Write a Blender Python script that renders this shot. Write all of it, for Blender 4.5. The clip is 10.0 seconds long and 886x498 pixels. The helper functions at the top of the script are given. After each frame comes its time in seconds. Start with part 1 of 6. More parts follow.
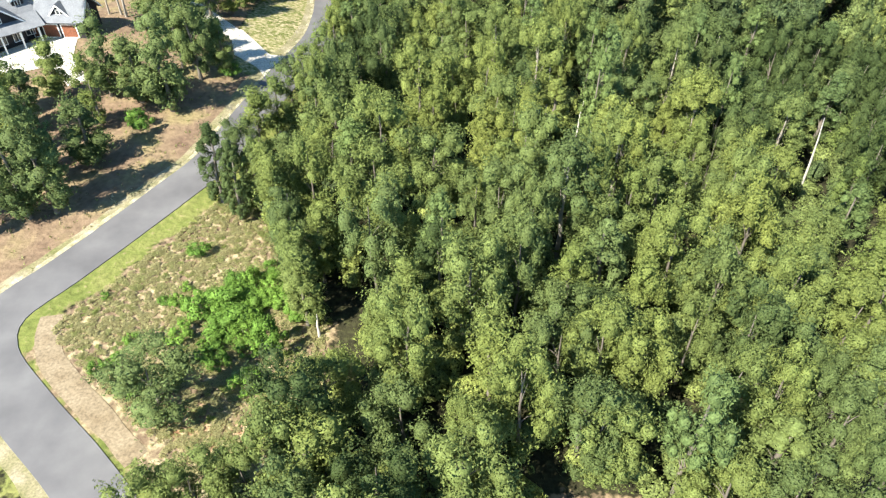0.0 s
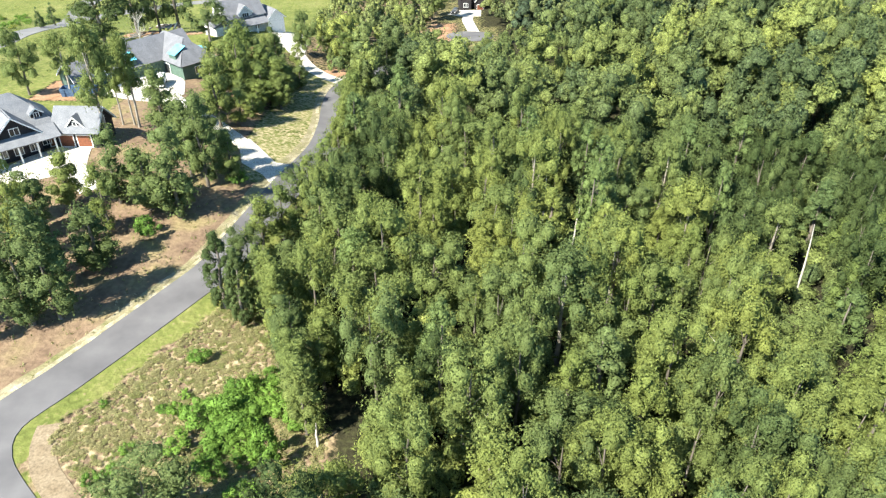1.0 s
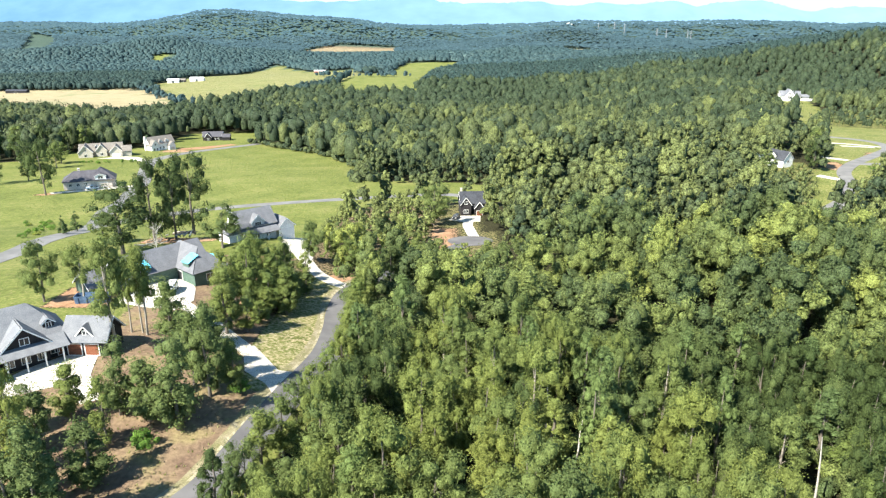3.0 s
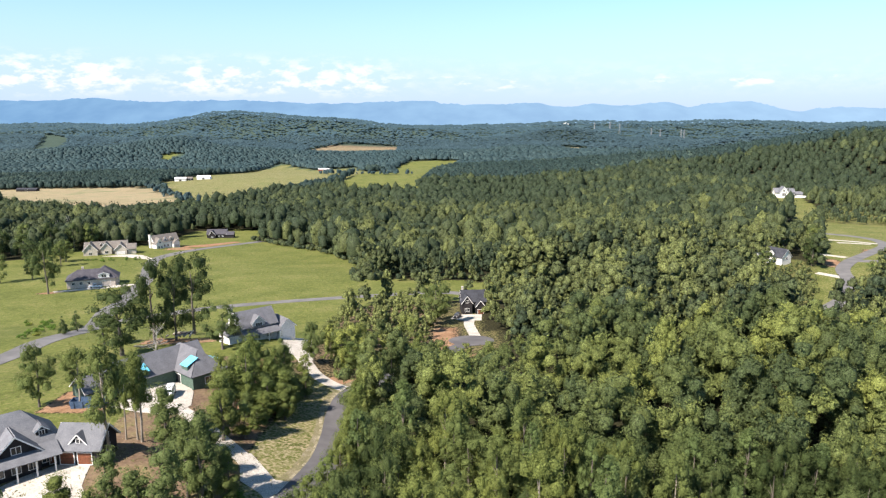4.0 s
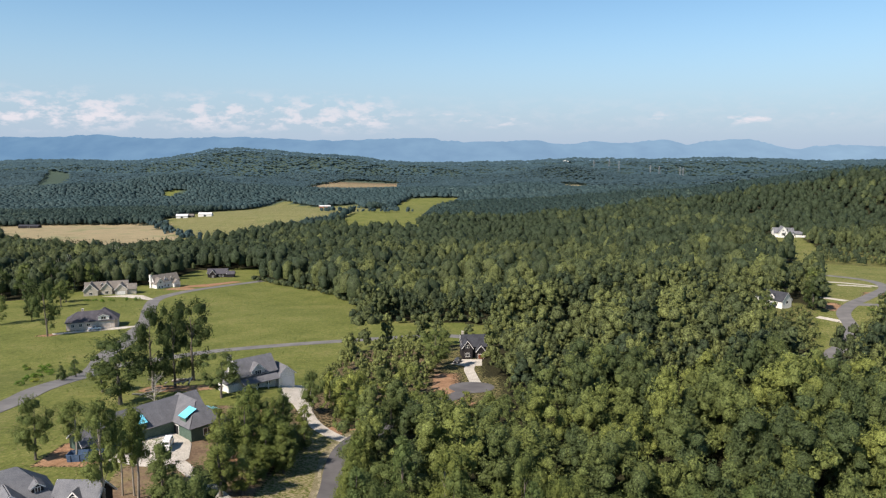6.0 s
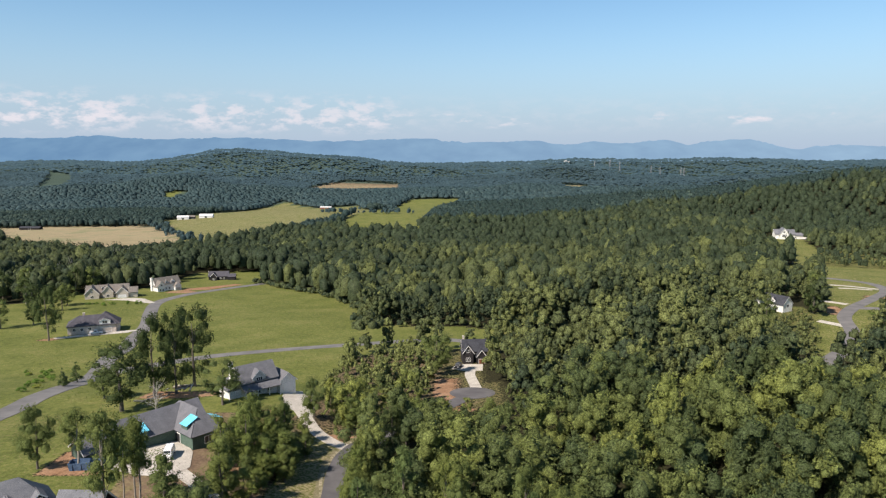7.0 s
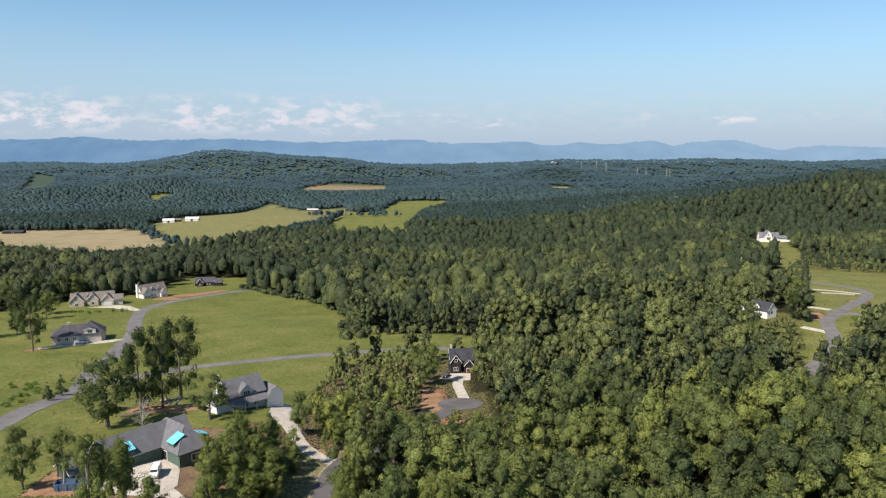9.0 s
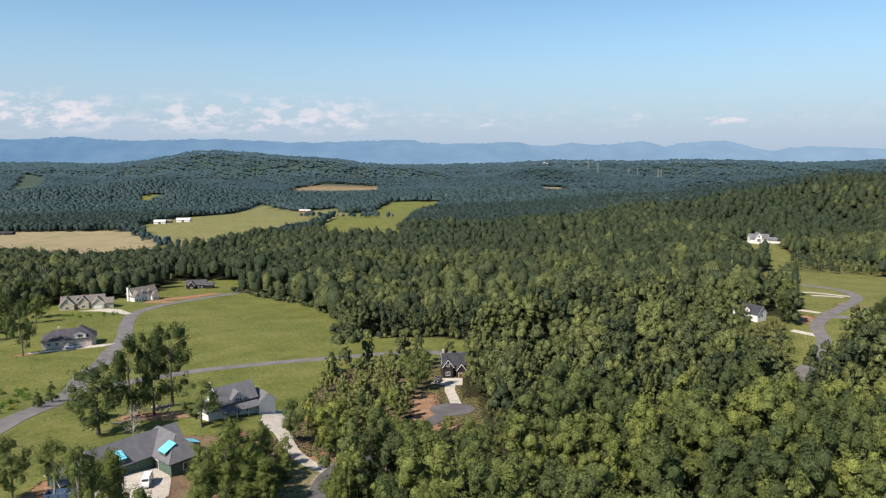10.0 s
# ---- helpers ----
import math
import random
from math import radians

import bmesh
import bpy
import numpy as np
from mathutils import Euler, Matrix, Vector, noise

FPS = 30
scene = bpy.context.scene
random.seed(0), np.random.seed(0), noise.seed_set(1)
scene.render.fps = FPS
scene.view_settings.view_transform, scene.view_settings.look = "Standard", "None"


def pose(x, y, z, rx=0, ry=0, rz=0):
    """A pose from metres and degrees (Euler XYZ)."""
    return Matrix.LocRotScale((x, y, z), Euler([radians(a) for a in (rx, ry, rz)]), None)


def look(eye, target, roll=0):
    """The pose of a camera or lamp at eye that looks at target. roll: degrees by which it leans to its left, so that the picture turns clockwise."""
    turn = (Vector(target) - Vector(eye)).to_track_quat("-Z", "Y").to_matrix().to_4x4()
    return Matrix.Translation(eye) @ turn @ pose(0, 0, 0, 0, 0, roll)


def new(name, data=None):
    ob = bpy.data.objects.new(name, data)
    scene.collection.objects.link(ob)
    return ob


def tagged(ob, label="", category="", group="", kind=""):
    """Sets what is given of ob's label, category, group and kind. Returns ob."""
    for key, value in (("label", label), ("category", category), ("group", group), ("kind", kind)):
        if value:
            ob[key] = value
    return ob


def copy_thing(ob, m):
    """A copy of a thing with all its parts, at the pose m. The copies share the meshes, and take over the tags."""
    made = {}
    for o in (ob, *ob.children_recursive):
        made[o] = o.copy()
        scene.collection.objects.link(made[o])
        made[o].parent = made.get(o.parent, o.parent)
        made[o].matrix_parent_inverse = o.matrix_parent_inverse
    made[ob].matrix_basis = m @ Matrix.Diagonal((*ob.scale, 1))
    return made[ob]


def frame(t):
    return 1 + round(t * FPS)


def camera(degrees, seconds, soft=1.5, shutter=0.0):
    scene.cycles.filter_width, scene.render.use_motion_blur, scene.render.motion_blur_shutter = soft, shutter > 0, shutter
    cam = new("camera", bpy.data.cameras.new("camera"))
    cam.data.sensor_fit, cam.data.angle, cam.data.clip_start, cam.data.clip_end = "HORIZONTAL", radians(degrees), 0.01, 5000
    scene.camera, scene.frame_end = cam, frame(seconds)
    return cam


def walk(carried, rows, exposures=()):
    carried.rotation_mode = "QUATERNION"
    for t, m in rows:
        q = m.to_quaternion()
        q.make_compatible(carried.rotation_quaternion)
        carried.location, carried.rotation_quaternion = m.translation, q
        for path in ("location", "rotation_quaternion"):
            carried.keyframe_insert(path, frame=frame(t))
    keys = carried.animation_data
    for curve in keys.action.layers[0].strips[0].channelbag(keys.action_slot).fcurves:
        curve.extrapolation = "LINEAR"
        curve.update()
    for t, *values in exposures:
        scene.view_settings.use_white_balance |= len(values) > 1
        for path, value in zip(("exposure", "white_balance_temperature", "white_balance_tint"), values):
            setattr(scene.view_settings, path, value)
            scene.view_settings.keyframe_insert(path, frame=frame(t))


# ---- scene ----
cam = camera(64.54, 10.0, 1.25)
# seconds, place, yaw, pitch, lean to the right
PATH = [
    (0, 0, 0, 52, 0.11, -41.75, -0.36),
    (0.5, -0.04, -0.02, 52.86, 0.09, -37.9, -0.32),
    (1, -0.02, -0.04, 53.68, 0.16, -34.01, -0.3),
    (1.5, -0.01, -0.04, 54.52, 0.22, -30.17, -0.3),
    (2, 0, -0.04, 55.38, 0.27, -26.35, -0.27),
    (2.5, 0.01, -0.07, 56.23, 0.34, -22.49, -0.2),
    (3, 0.033, -0.087, 57.103, 0.397, -18.657, -0.123),
    (3.5, 0.057, -0.103, 57.977, 0.453, -14.823, -0.047),
    (4, 0.08, -0.12, 58.85, 0.51, -10.99, 0.03),
    (4.1, 0.082, -0.124, 59.01, 0.51, -10.15, 0.016),
    (4.2, 0.084, -0.128, 59.17, 0.51, -9.395, 0.002),
    (4.3, 0.086, -0.132, 59.33, 0.51, -8.773, -0.012),
    (4.4, 0.088, -0.136, 59.49, 0.51, -8.46, -0.026),
    (4.5, 0.09, -0.14, 59.65, 0.51, -8.24, -0.04),
    (5, 0.09, -0.15, 60.45, 0.51, -8.11, -0.08),
    (5.5, 0.1, -0.14, 61.31, 0.51, -8.1, -0.11),
    (6, 0.11, -0.147, 62.17, 0.543, -8.09, -0.08),
    (6.5, 0.12, -0.153, 63.03, 0.577, -8.08, -0.05),
    (7, 0.13, -0.16, 63.89, 0.61, -8.07, -0.02),
    (7.5, 0.16, -0.16, 64.75, 0.65, -8.07, 0.02),
    (8, 0.18, -0.18, 65.58, 0.68, -8.06, 0.05),
    (8.5, 0.24, -0.19, 66.41, 0.41, -8.03, 0.06),
    (9, 0.22, -0.21, 67.26, -0.42, -8.03, 0.04),
    (9.5, 0.21, -0.22, 68.14, -0.68, -8.03, 0.01),
    (10, 0.28, -0.24, 69, -1.06, -8.02, -0.01),
    ]
walk(cam, [(t, pose(x, y, z, 0, 0, yaw) @ pose(0, 0, 0, 90 + pitch) @ pose(0, 0, 0, 0, 0, -lean))
           for t, x, y, z, yaw, pitch, lean in PATH], exposures=[
    (0.0, 1.79, 6540, 5), (2.7, 1.72, 6540, 5), (3.6, 1.30, 6680, 10), (4.0, 1.00, 6760, 15), (4.5, 0.72, 6850, 15), (5.0, 0.56, 6900, 15), (5.6, 0.46, 6900, 15), (6.8, 0.44, 6900, 15), (10.0, 0.44, 6900, 15)])

# ---------------------------------------------------------------- light
SUN_FROM, SUN_UP = 226.0, 47.0          # bearing from +y clockwise, elevation
world = bpy.data.worlds.new("sky")
scene.world = world
world.use_nodes = True
nt = world.node_tree
nt.nodes.clear()
w_out = nt.nodes.new("ShaderNodeOutputWorld")
w_bg = nt.nodes.new("ShaderNodeBackground")
w_sky = nt.nodes.new("ShaderNodeTexSky")
w_sky.sky_type = 'NISHITA'
w_sky.sun_disc = False
w_sky.sun_elevation = radians(SUN_UP)
w_sky.sun_rotation = radians(SUN_FROM)
w_sky.altitude = 300
w_sky.air_density, w_sky.dust_density, w_sky.ozone_density = 1.0, 0.3, 2.0
w_bg.inputs["Strength"].default_value = 0.092


def world_node(kind, **inputs):
    n = nt.nodes.new(kind)
    for k, v in inputs.items():
        n.inputs[int(k[1:])].default_value = v
    return n


# the clear sky, paler towards the horizon, with a low bank of small fair-weather clouds
w_tint = world_node("ShaderNodeMix")
w_tint.data_type, w_tint.blend_type = 'RGBA', 'MULTIPLY'
w_tint.inputs["Factor"].default_value = 1.0
w_tint.inputs["B"].default_value = (0.69, 0.915, 0.985, 1)
nt.links.new(w_sky.outputs[0], w_tint.inputs["A"])
w_co = nt.nodes.new("ShaderNodeTexCoord")
w_xyz = nt.nodes.new("ShaderNodeSeparateXYZ")
nt.links.new(w_co.outputs["Generated"], w_xyz.inputs[0])
w_up = nt.nodes.new("ShaderNodeMapRange")
w_up.interpolation_type = 'SMOOTHERSTEP'
w_up.inputs[1].default_value, w_up.inputs[2].default_value, w_up.inputs[3].default_value, w_up.inputs[4].default_value = -0.05, 0.24, 1.0, 0.0
nt.links.new(w_xyz.outputs["Z"], w_up.inputs[0])
w_haze = nt.nodes.new("ShaderNodeMix")
w_haze.data_type = 'RGBA'
w_haze.inputs["B"].default_value = (3.32, 4.38, 5.80, 1)
nt.links.new(w_up.outputs[0], w_haze.inputs["Factor"])
w_deep = nt.nodes.new("ShaderNodeMapRange")
w_deep.interpolation_type = 'SMOOTHSTEP'
w_deep.inputs[1].default_value, w_deep.inputs[2].default_value, w_deep.inputs[3].default_value, w_deep.inputs[4].default_value = 0.2, 0.6, 1.2, 0.85
nt.links.new(w_xyz.outputs["Z"], w_deep.inputs[0])
w_dim = nt.nodes.new("ShaderNodeVectorMath")
w_dim.operation = 'SCALE'
nt.links.new(w_tint.outputs["Result"], w_dim.inputs[0])
nt.links.new(w_deep.outputs[0], w_dim.inputs["Scale"])
nt.links.new(w_dim.outputs[0], w_haze.inputs["A"])
w_map = nt.nodes.new("ShaderNodeMapping")
w_map.inputs["Scale"].default_value = (34, 34, 84)
w_map.inputs["Location"].default_value = (1.7, 0.0, 0.35)
nt.links.new(w_co.outputs["Generated"], w_map.inputs[0])
w_noise = world_node("ShaderNodeTexNoise")
w_noise.inputs["Scale"].default_value, w_noise.inputs["Detail"].default_value, w_noise.inputs["Roughness"].default_value = 1.0, 7, 0.62
nt.links.new(w_map.outputs[0], w_noise.inputs["Vector"])
w_cl = nt.nodes.new("ShaderNodeMapRange")
w_cl.inputs[1].default_value, w_cl.inputs[2].default_value = 0.46, 0.60
nt.links.new(w_noise.outputs[0], w_cl.inputs[0])
w_band = nt.nodes.new("ShaderNodeValToRGB")
el = w_band.color_ramp.elements
el.new(0.5)
el.new(0.6)
for e, (p, c) in zip(el, ((0.018, 0.0), (0.036, 1.0), (0.056, 0.85), (0.080, 0.0))):
    e.position, e.color = p, (c, c, c, 1)
nt.links.new(w_xyz.outputs["Z"], w_band.inputs[0])
w_turn = nt.nodes.new("ShaderNodeMapRange")
w_turn.inputs[1].default_value, w_turn.inputs[2].default_value = -0.6, 0.6
nt.links.new(w_xyz.outputs["X"], w_turn.inputs[0])
w_side = nt.nodes.new("ShaderNodeValToRGB")
el = w_side.color_ramp.elements
for p in (0.15, 0.18, 0.24, 0.42, 0.47):
    el.new(p)
for e, (p, c) in zip(el, ((0.0, 1.0), (0.14, 1.0), (0.18, 0.35), (0.22, 0.85), (0.41, 0.80), (0.46, 0.14), (1.0, 0.12))):
    e.position, e.color = p, (c, c, c, 1)
nt.links.new(w_turn.outputs[0], w_side.inputs[0])
w_m1 = nt.nodes.new("ShaderNodeMath")
w_m1.operation = 'MULTIPLY'
nt.links.new(w_cl.outputs[0], w_m1.inputs[0])
nt.links.new(w_band.outputs[0], w_m1.inputs[1])
# and a few lone small puffs farther east
w_map2 = nt.nodes.new("ShaderNodeMapping")
w_map2.inputs["Scale"].default_value = (16, 16, 52)
w_map2.inputs["Location"].default_value = (4.3, 2.0, 0.8)
nt.links.new(w_co.outputs["Generated"], w_map2.inputs[0])
w_noise2 = world_node("ShaderNodeTexNoise")
w_noise2.inputs["Scale"].default_value, w_noise2.inputs["Detail"].default_value, w_noise2.inputs["Roughness"].default_value = 1.0, 6, 0.58
nt.links.new(w_map2.outputs[0], w_noise2.inputs["Vector"])
w_puff = nt.nodes.new("ShaderNodeMapRange")
w_puff.inputs[1].default_value, w_puff.inputs[2].default_value = 0.56, 0.66
nt.links.new(w_noise2.outputs[0], w_puff.inputs[0])
w_low = nt.nodes.new("ShaderNodeValToRGB")
el = w_low.color_ramp.elements
el.new(0.5)
el.new(0.6)
for e, (p, c) in zip(el, ((0.028, 0.0), (0.036, 0.9), (0.044, 0.9), (0.054, 0.0))):
    e.position, e.color = p, (c, c, c, 1)
nt.links.new(w_xyz.outputs["Z"], w_low.inputs[0])
w_m3 = nt.nodes.new("ShaderNodeMath")
w_m3.operation = 'MULTIPLY'
nt.links.new(w_puff.outputs[0], w_m3.inputs[0])
nt.links.new(w_low.outputs[0], w_m3.inputs[1])
w_most = nt.nodes.new("ShaderNodeMath")
w_most.operation = 'MAXIMUM'
nt.links.new(w_m3.outputs[0], w_most.inputs[0])
w_m2 = nt.nodes.new("ShaderNodeMath")
w_m2.operation = 'MULTIPLY'
nt.links.new(w_m1.outputs[0], w_m2.inputs[0])
nt.links.new(w_side.outputs[0], w_m2.inputs[1])
w_cloud = nt.nodes.new("ShaderNodeMix")
w_cloud.data_type = 'RGBA'
w_cloud.inputs["B"].default_value = (6.2, 6.4, 7.1, 1)
nt.links.new(w_m2.outputs[0], w_most.inputs[1])
nt.links.new(w_most.outputs[0], w_cloud.inputs["Factor"])
nt.links.new(w_haze.outputs["Result"], w_cloud.inputs["A"])
nt.links.new(w_cloud.outputs["Result"], w_bg.inputs["Color"])
nt.links.new(w_bg.outputs[0], w_out.inputs[0])
sun = new("sun", bpy.data.lights.new("sun", "SUN"))
sun.data.energy, sun.data.angle, sun.data.color = 5.0, radians(0.53), (1.0, 0.945, 0.85)
_b, _e = radians(SUN_FROM), radians(SUN_UP)
sun.matrix_world = look((math.sin(_b) * math.cos(_e) * 100, math.cos(_b) * math.cos(_e) * 100, 150 + math.sin(_e) * 100), (0, 0, 150))

# ---------------------------------------------------------------- materials


def material(name, stops, scale=1.0, detail=5.0, rough=0.9, spec=0.2, bump=0.0, bump_scale=None, fine=None, vary=0.0, coords="Object"):
    """A rough surface: a noise-driven ramp of base colours, finer speckle over it, and relief."""
    m = bpy.data.materials.new(name)
    m.use_nodes = True
    t = m.node_tree
    b = t.nodes["Principled BSDF"]
    b.inputs["Roughness"].default_value = rough
    b.inputs["Specular IOR Level"].default_value = spec
    tc = t.nodes.new("ShaderNodeTexCoord")
    n = t.nodes.new("ShaderNodeTexNoise")
    n.inputs["Scale"].default_value, n.inputs["Detail"].default_value = scale, detail
    t.links.new(tc.outputs[coords], n.inputs["Vector"])
    r = t.nodes.new("ShaderNodeValToRGB")
    el = r.color_ramp.elements
    while len(el) < len(stops):
        el.new(0.5)
    for e, (p, c) in zip(el, stops):
        e.position, e.color = p, (*c, 1)
    t.links.new(n.outputs[0], r.inputs[0])
    col = r.outputs[0]
    if fine:
        n2 = t.nodes.new("ShaderNodeTexNoise")
        n2.inputs["Scale"].default_value, n2.inputs["Detail"].default_value = fine, 3
        t.links.new(tc.outputs[coords], n2.inputs["Vector"])
        mr = t.nodes.new("ShaderNodeMapRange")
        mr.inputs[1].default_value, mr.inputs[2].default_value, mr.inputs[3].default_value, mr.inputs[4].default_value = 0.3, 0.7, 0.72, 1.28
        t.links.new(n2.outputs[0], mr.inputs[0])
        mx = t.nodes.new("ShaderNodeVectorMath")
        mx.operation = 'SCALE'
        t.links.new(col, mx.inputs[0])
        t.links.new(mr.outputs[0], mx.inputs["Scale"])
        col = mx.outputs[0]
    if vary:
        oi = t.nodes.new("ShaderNodeObjectInfo")
        mr = t.nodes.new("ShaderNodeMapRange")
        mr.inputs[3].default_value, mr.inputs[4].default_value = 1 - vary, 1 + vary
        t.links.new(oi.outputs["Random"], mr.inputs[0])
        mx = t.nodes.new("ShaderNodeVectorMath")
        mx.operation = 'SCALE'
        t.links.new(col, mx.inputs[0])
        t.links.new(mr.outputs[0], mx.inputs["Scale"])
        col = mx.outputs[0]
    t.links.new(col, b.inputs["Base Color"])
    if bump:
        n3 = t.nodes.new("ShaderNodeTexNoise")
        n3.inputs["Scale"].default_value, n3.inputs["Detail"].default_value = bump_scale or scale * 4, 4
        t.links.new(tc.outputs[coords], n3.inputs["Vector"])
        bp = t.nodes.new("ShaderNodeBump")
        bp.inputs["Strength"].default_value, bp.inputs["Distance"].default_value = 0.6, bump
        t.links.new(n3.outputs[0], bp.inputs["Height"])
        t.links.new(bp.outputs[0], b.inputs["Normal"])
    return m


def leaf_material(name, dark, light, turned, share=0.16, by="object", grain=75.0, mid=None, dull=None, depth=(0.66, 1.30), lace=0.0):
    """Foliage: hue by tree (or by an attribute on joined woods), tone by leaf, some light let through."""
    m = bpy.data.materials.new(name)
    m.use_nodes = True
    t = m.node_tree
    b = t.nodes["Principled BSDF"]
    b.inputs["Roughness"].default_value = 0.65
    b.inputs["Specular IOR Level"].default_value = 0.12
    r = t.nodes.new("ShaderNodeValToRGB")
    el = r.color_ramp.elements
    for p in (0.3, 0.5, 0.8):
        el.new(p)
    mid = mid or tuple((a + c) / 2 for a, c in zip(dark, light))
    dull = dull or tuple((a + c) / 2 for a, c in zip(dark, mid))
    for e, (p, c) in zip(el, ((0.12, dark), (0.34, dull), (0.56, mid), (0.93, light), (1.0, turned))):
        e.position, e.color = p, (*c, 1)
    if by == "object":
        at = t.nodes.new("ShaderNodeAttribute")
        at.attribute_type, at.attribute_name = 'OBJECT', "hue"
        src = at.outputs["Fac"]
    else:
        at = t.nodes.new("ShaderNodeAttribute")
        at.attribute_name = "tint"
        src = at.outputs["Fac"]
    t.links.new(src, r.inputs[0])
    ge = t.nodes.new("ShaderNodeNewGeometry")
    mr = t.nodes.new("ShaderNodeMapRange")
    mr.inputs[3].default_value, mr.inputs[4].default_value = 0.84, 1.16
    t.links.new(ge.outputs["Random Per Island"], mr.inputs[0])
    mx = t.nodes.new("ShaderNodeVectorMath")
    mx.operation = 'SCALE'
    t.links.new(r.outputs[0], mx.inputs[0])
    # leaf grain: gap shade painted dark, leaf faces pale, finer than the modelled leaves
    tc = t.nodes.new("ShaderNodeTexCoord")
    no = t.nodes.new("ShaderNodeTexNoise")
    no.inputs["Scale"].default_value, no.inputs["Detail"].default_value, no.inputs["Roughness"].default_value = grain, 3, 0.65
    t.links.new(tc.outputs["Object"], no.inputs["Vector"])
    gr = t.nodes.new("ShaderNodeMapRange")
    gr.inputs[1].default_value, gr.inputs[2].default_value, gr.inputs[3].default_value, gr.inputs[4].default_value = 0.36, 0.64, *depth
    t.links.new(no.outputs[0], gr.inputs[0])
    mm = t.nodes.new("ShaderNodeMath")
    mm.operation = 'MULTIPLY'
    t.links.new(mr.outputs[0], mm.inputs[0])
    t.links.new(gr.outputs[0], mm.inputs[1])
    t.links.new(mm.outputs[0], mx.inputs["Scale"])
    bu = t.nodes.new("ShaderNodeBump")
    bu.inputs["Strength"].default_value, bu.inputs["Distance"].default_value = 0.7, 0.12
    t.links.new(no.outputs[0], bu.inputs["Height"])
    t.links.new(bu.outputs[0], b.inputs["Normal"])
    t.links.new(mx.outputs[0], b.inputs["Base Color"])
    tr = t.nodes.new("ShaderNodeBsdfTranslucent")
    t.links.new(mx.outputs[0], tr.inputs["Color"])
    mix = t.nodes.new("ShaderNodeMixShader")
    mix.inputs[0].default_value = share
    t.links.new(b.outputs[0], mix.inputs[1])
    t.links.new(tr.outputs[0], mix.inputs[2])
    last = mix
    if lace:
        # leafy lace: ragged gaps between the leaves of a spray
        ln = t.nodes.new("ShaderNodeTexNoise")
        ln.inputs["Scale"].default_value, ln.inputs["Detail"].default_value = lace, 2
        t.links.new(tc.outputs["Object"], ln.inputs["Vector"])
        cut = t.nodes.new("ShaderNodeMath")
        cut.operation = 'GREATER_THAN'
        cut.inputs[1].default_value = 0.43
        t.links.new(ln.outputs[0], cut.inputs[0])
        gap = t.nodes.new("ShaderNodeBsdfTransparent")
        last = t.nodes.new("ShaderNodeMixShader")
        t.links.new(cut.outputs[0], last.inputs[0])
        t.links.new(gap.outputs[0], last.inputs[1])
        t.links.new(mix.outputs[0], last.inputs[2])
    t.links.new(last.outputs[0], t.nodes["Material Output"].inputs["Surface"])
    return m


M_OAK = leaf_material("oak_leaves", (0.053, 0.076, 0.025), (0.170, 0.196, 0.050), (0.253, 0.205, 0.045), 0.24, mid=(0.143, 0.175, 0.050), dull=(0.109, 0.143, 0.049), lace=95.0, depth=(0.64, 1.26))
M_BRIGHT = leaf_material("young_leaves", (0.118, 0.157, 0.045), (0.174, 0.197, 0.050), (0.253, 0.205, 0.045), 0.24, lace=95.0, depth=(0.64, 1.26))
M_VINE = leaf_material("shrub_leaves", (0.085, 0.155, 0.028), (0.150, 0.245, 0.040), (0.22, 0.24, 0.05), grain=16.0, lace=14.0)
M_PINE = leaf_material("pine_needles", (0.080, 0.115, 0.042), (0.140, 0.185, 0.055), (0.15, 0.18, 0.05), 0.15)
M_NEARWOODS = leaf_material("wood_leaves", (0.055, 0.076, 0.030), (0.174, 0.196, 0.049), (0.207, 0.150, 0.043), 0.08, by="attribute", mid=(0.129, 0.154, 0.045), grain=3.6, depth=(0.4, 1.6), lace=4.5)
# darker and strongly grained: the crowns' missing self-shadow is painted into the colour
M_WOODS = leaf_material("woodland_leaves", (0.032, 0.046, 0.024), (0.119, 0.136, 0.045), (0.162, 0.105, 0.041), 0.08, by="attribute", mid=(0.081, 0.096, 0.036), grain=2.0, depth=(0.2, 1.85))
# leaves of the far woods: the bluish tint is distance haze painted in
M_FARWOODS = leaf_material("hazed_distant_leaves", (0.031, 0.056, 0.059), (0.084, 0.122, 0.114), (0.09, 0.11, 0.08), 0.1, by="attribute", grain=0.6, depth=(0.4, 1.65))
M_MIDWOODS = leaf_material("hazed_valley_leaves", (0.025, 0.044, 0.039), (0.084, 0.114, 0.080), (0.09, 0.10, 0.06), 0.1, by="attribute", grain=0.8, depth=(0.3, 1.75))
M_HILLWOODS = leaf_material("hazed_hill_leaves", (0.036, 0.064, 0.074), (0.076, 0.118, 0.126), (0.08, 0.11, 0.10), 0.0, by="attribute", grain=0.35, depth=(0.7, 1.3))
M_SKYHILLS = leaf_material("glowing_haze_leaves", (0.026, 0.044, 0.042), (0.058, 0.085, 0.074), (0.06, 0.08, 0.07), 0.0, by="attribute", grain=0.2, depth=(0.75, 1.25))
# airlight before these hills, added as a faint blue glow of the leaves
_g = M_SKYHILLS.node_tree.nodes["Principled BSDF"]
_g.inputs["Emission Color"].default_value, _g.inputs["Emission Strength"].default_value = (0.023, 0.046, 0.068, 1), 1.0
M_BARK = material("bark", [(0.3, (0.10, 0.085, 0.07)), (0.7, (0.22, 0.19, 0.16))], 3, bump=0.03, bump_scale=9)
M_GREYBARK = material("grey_bark", [(0.3, (0.22, 0.19, 0.155)), (0.7, (0.38, 0.34, 0.29))], 3, bump=0.03, bump_scale=9)
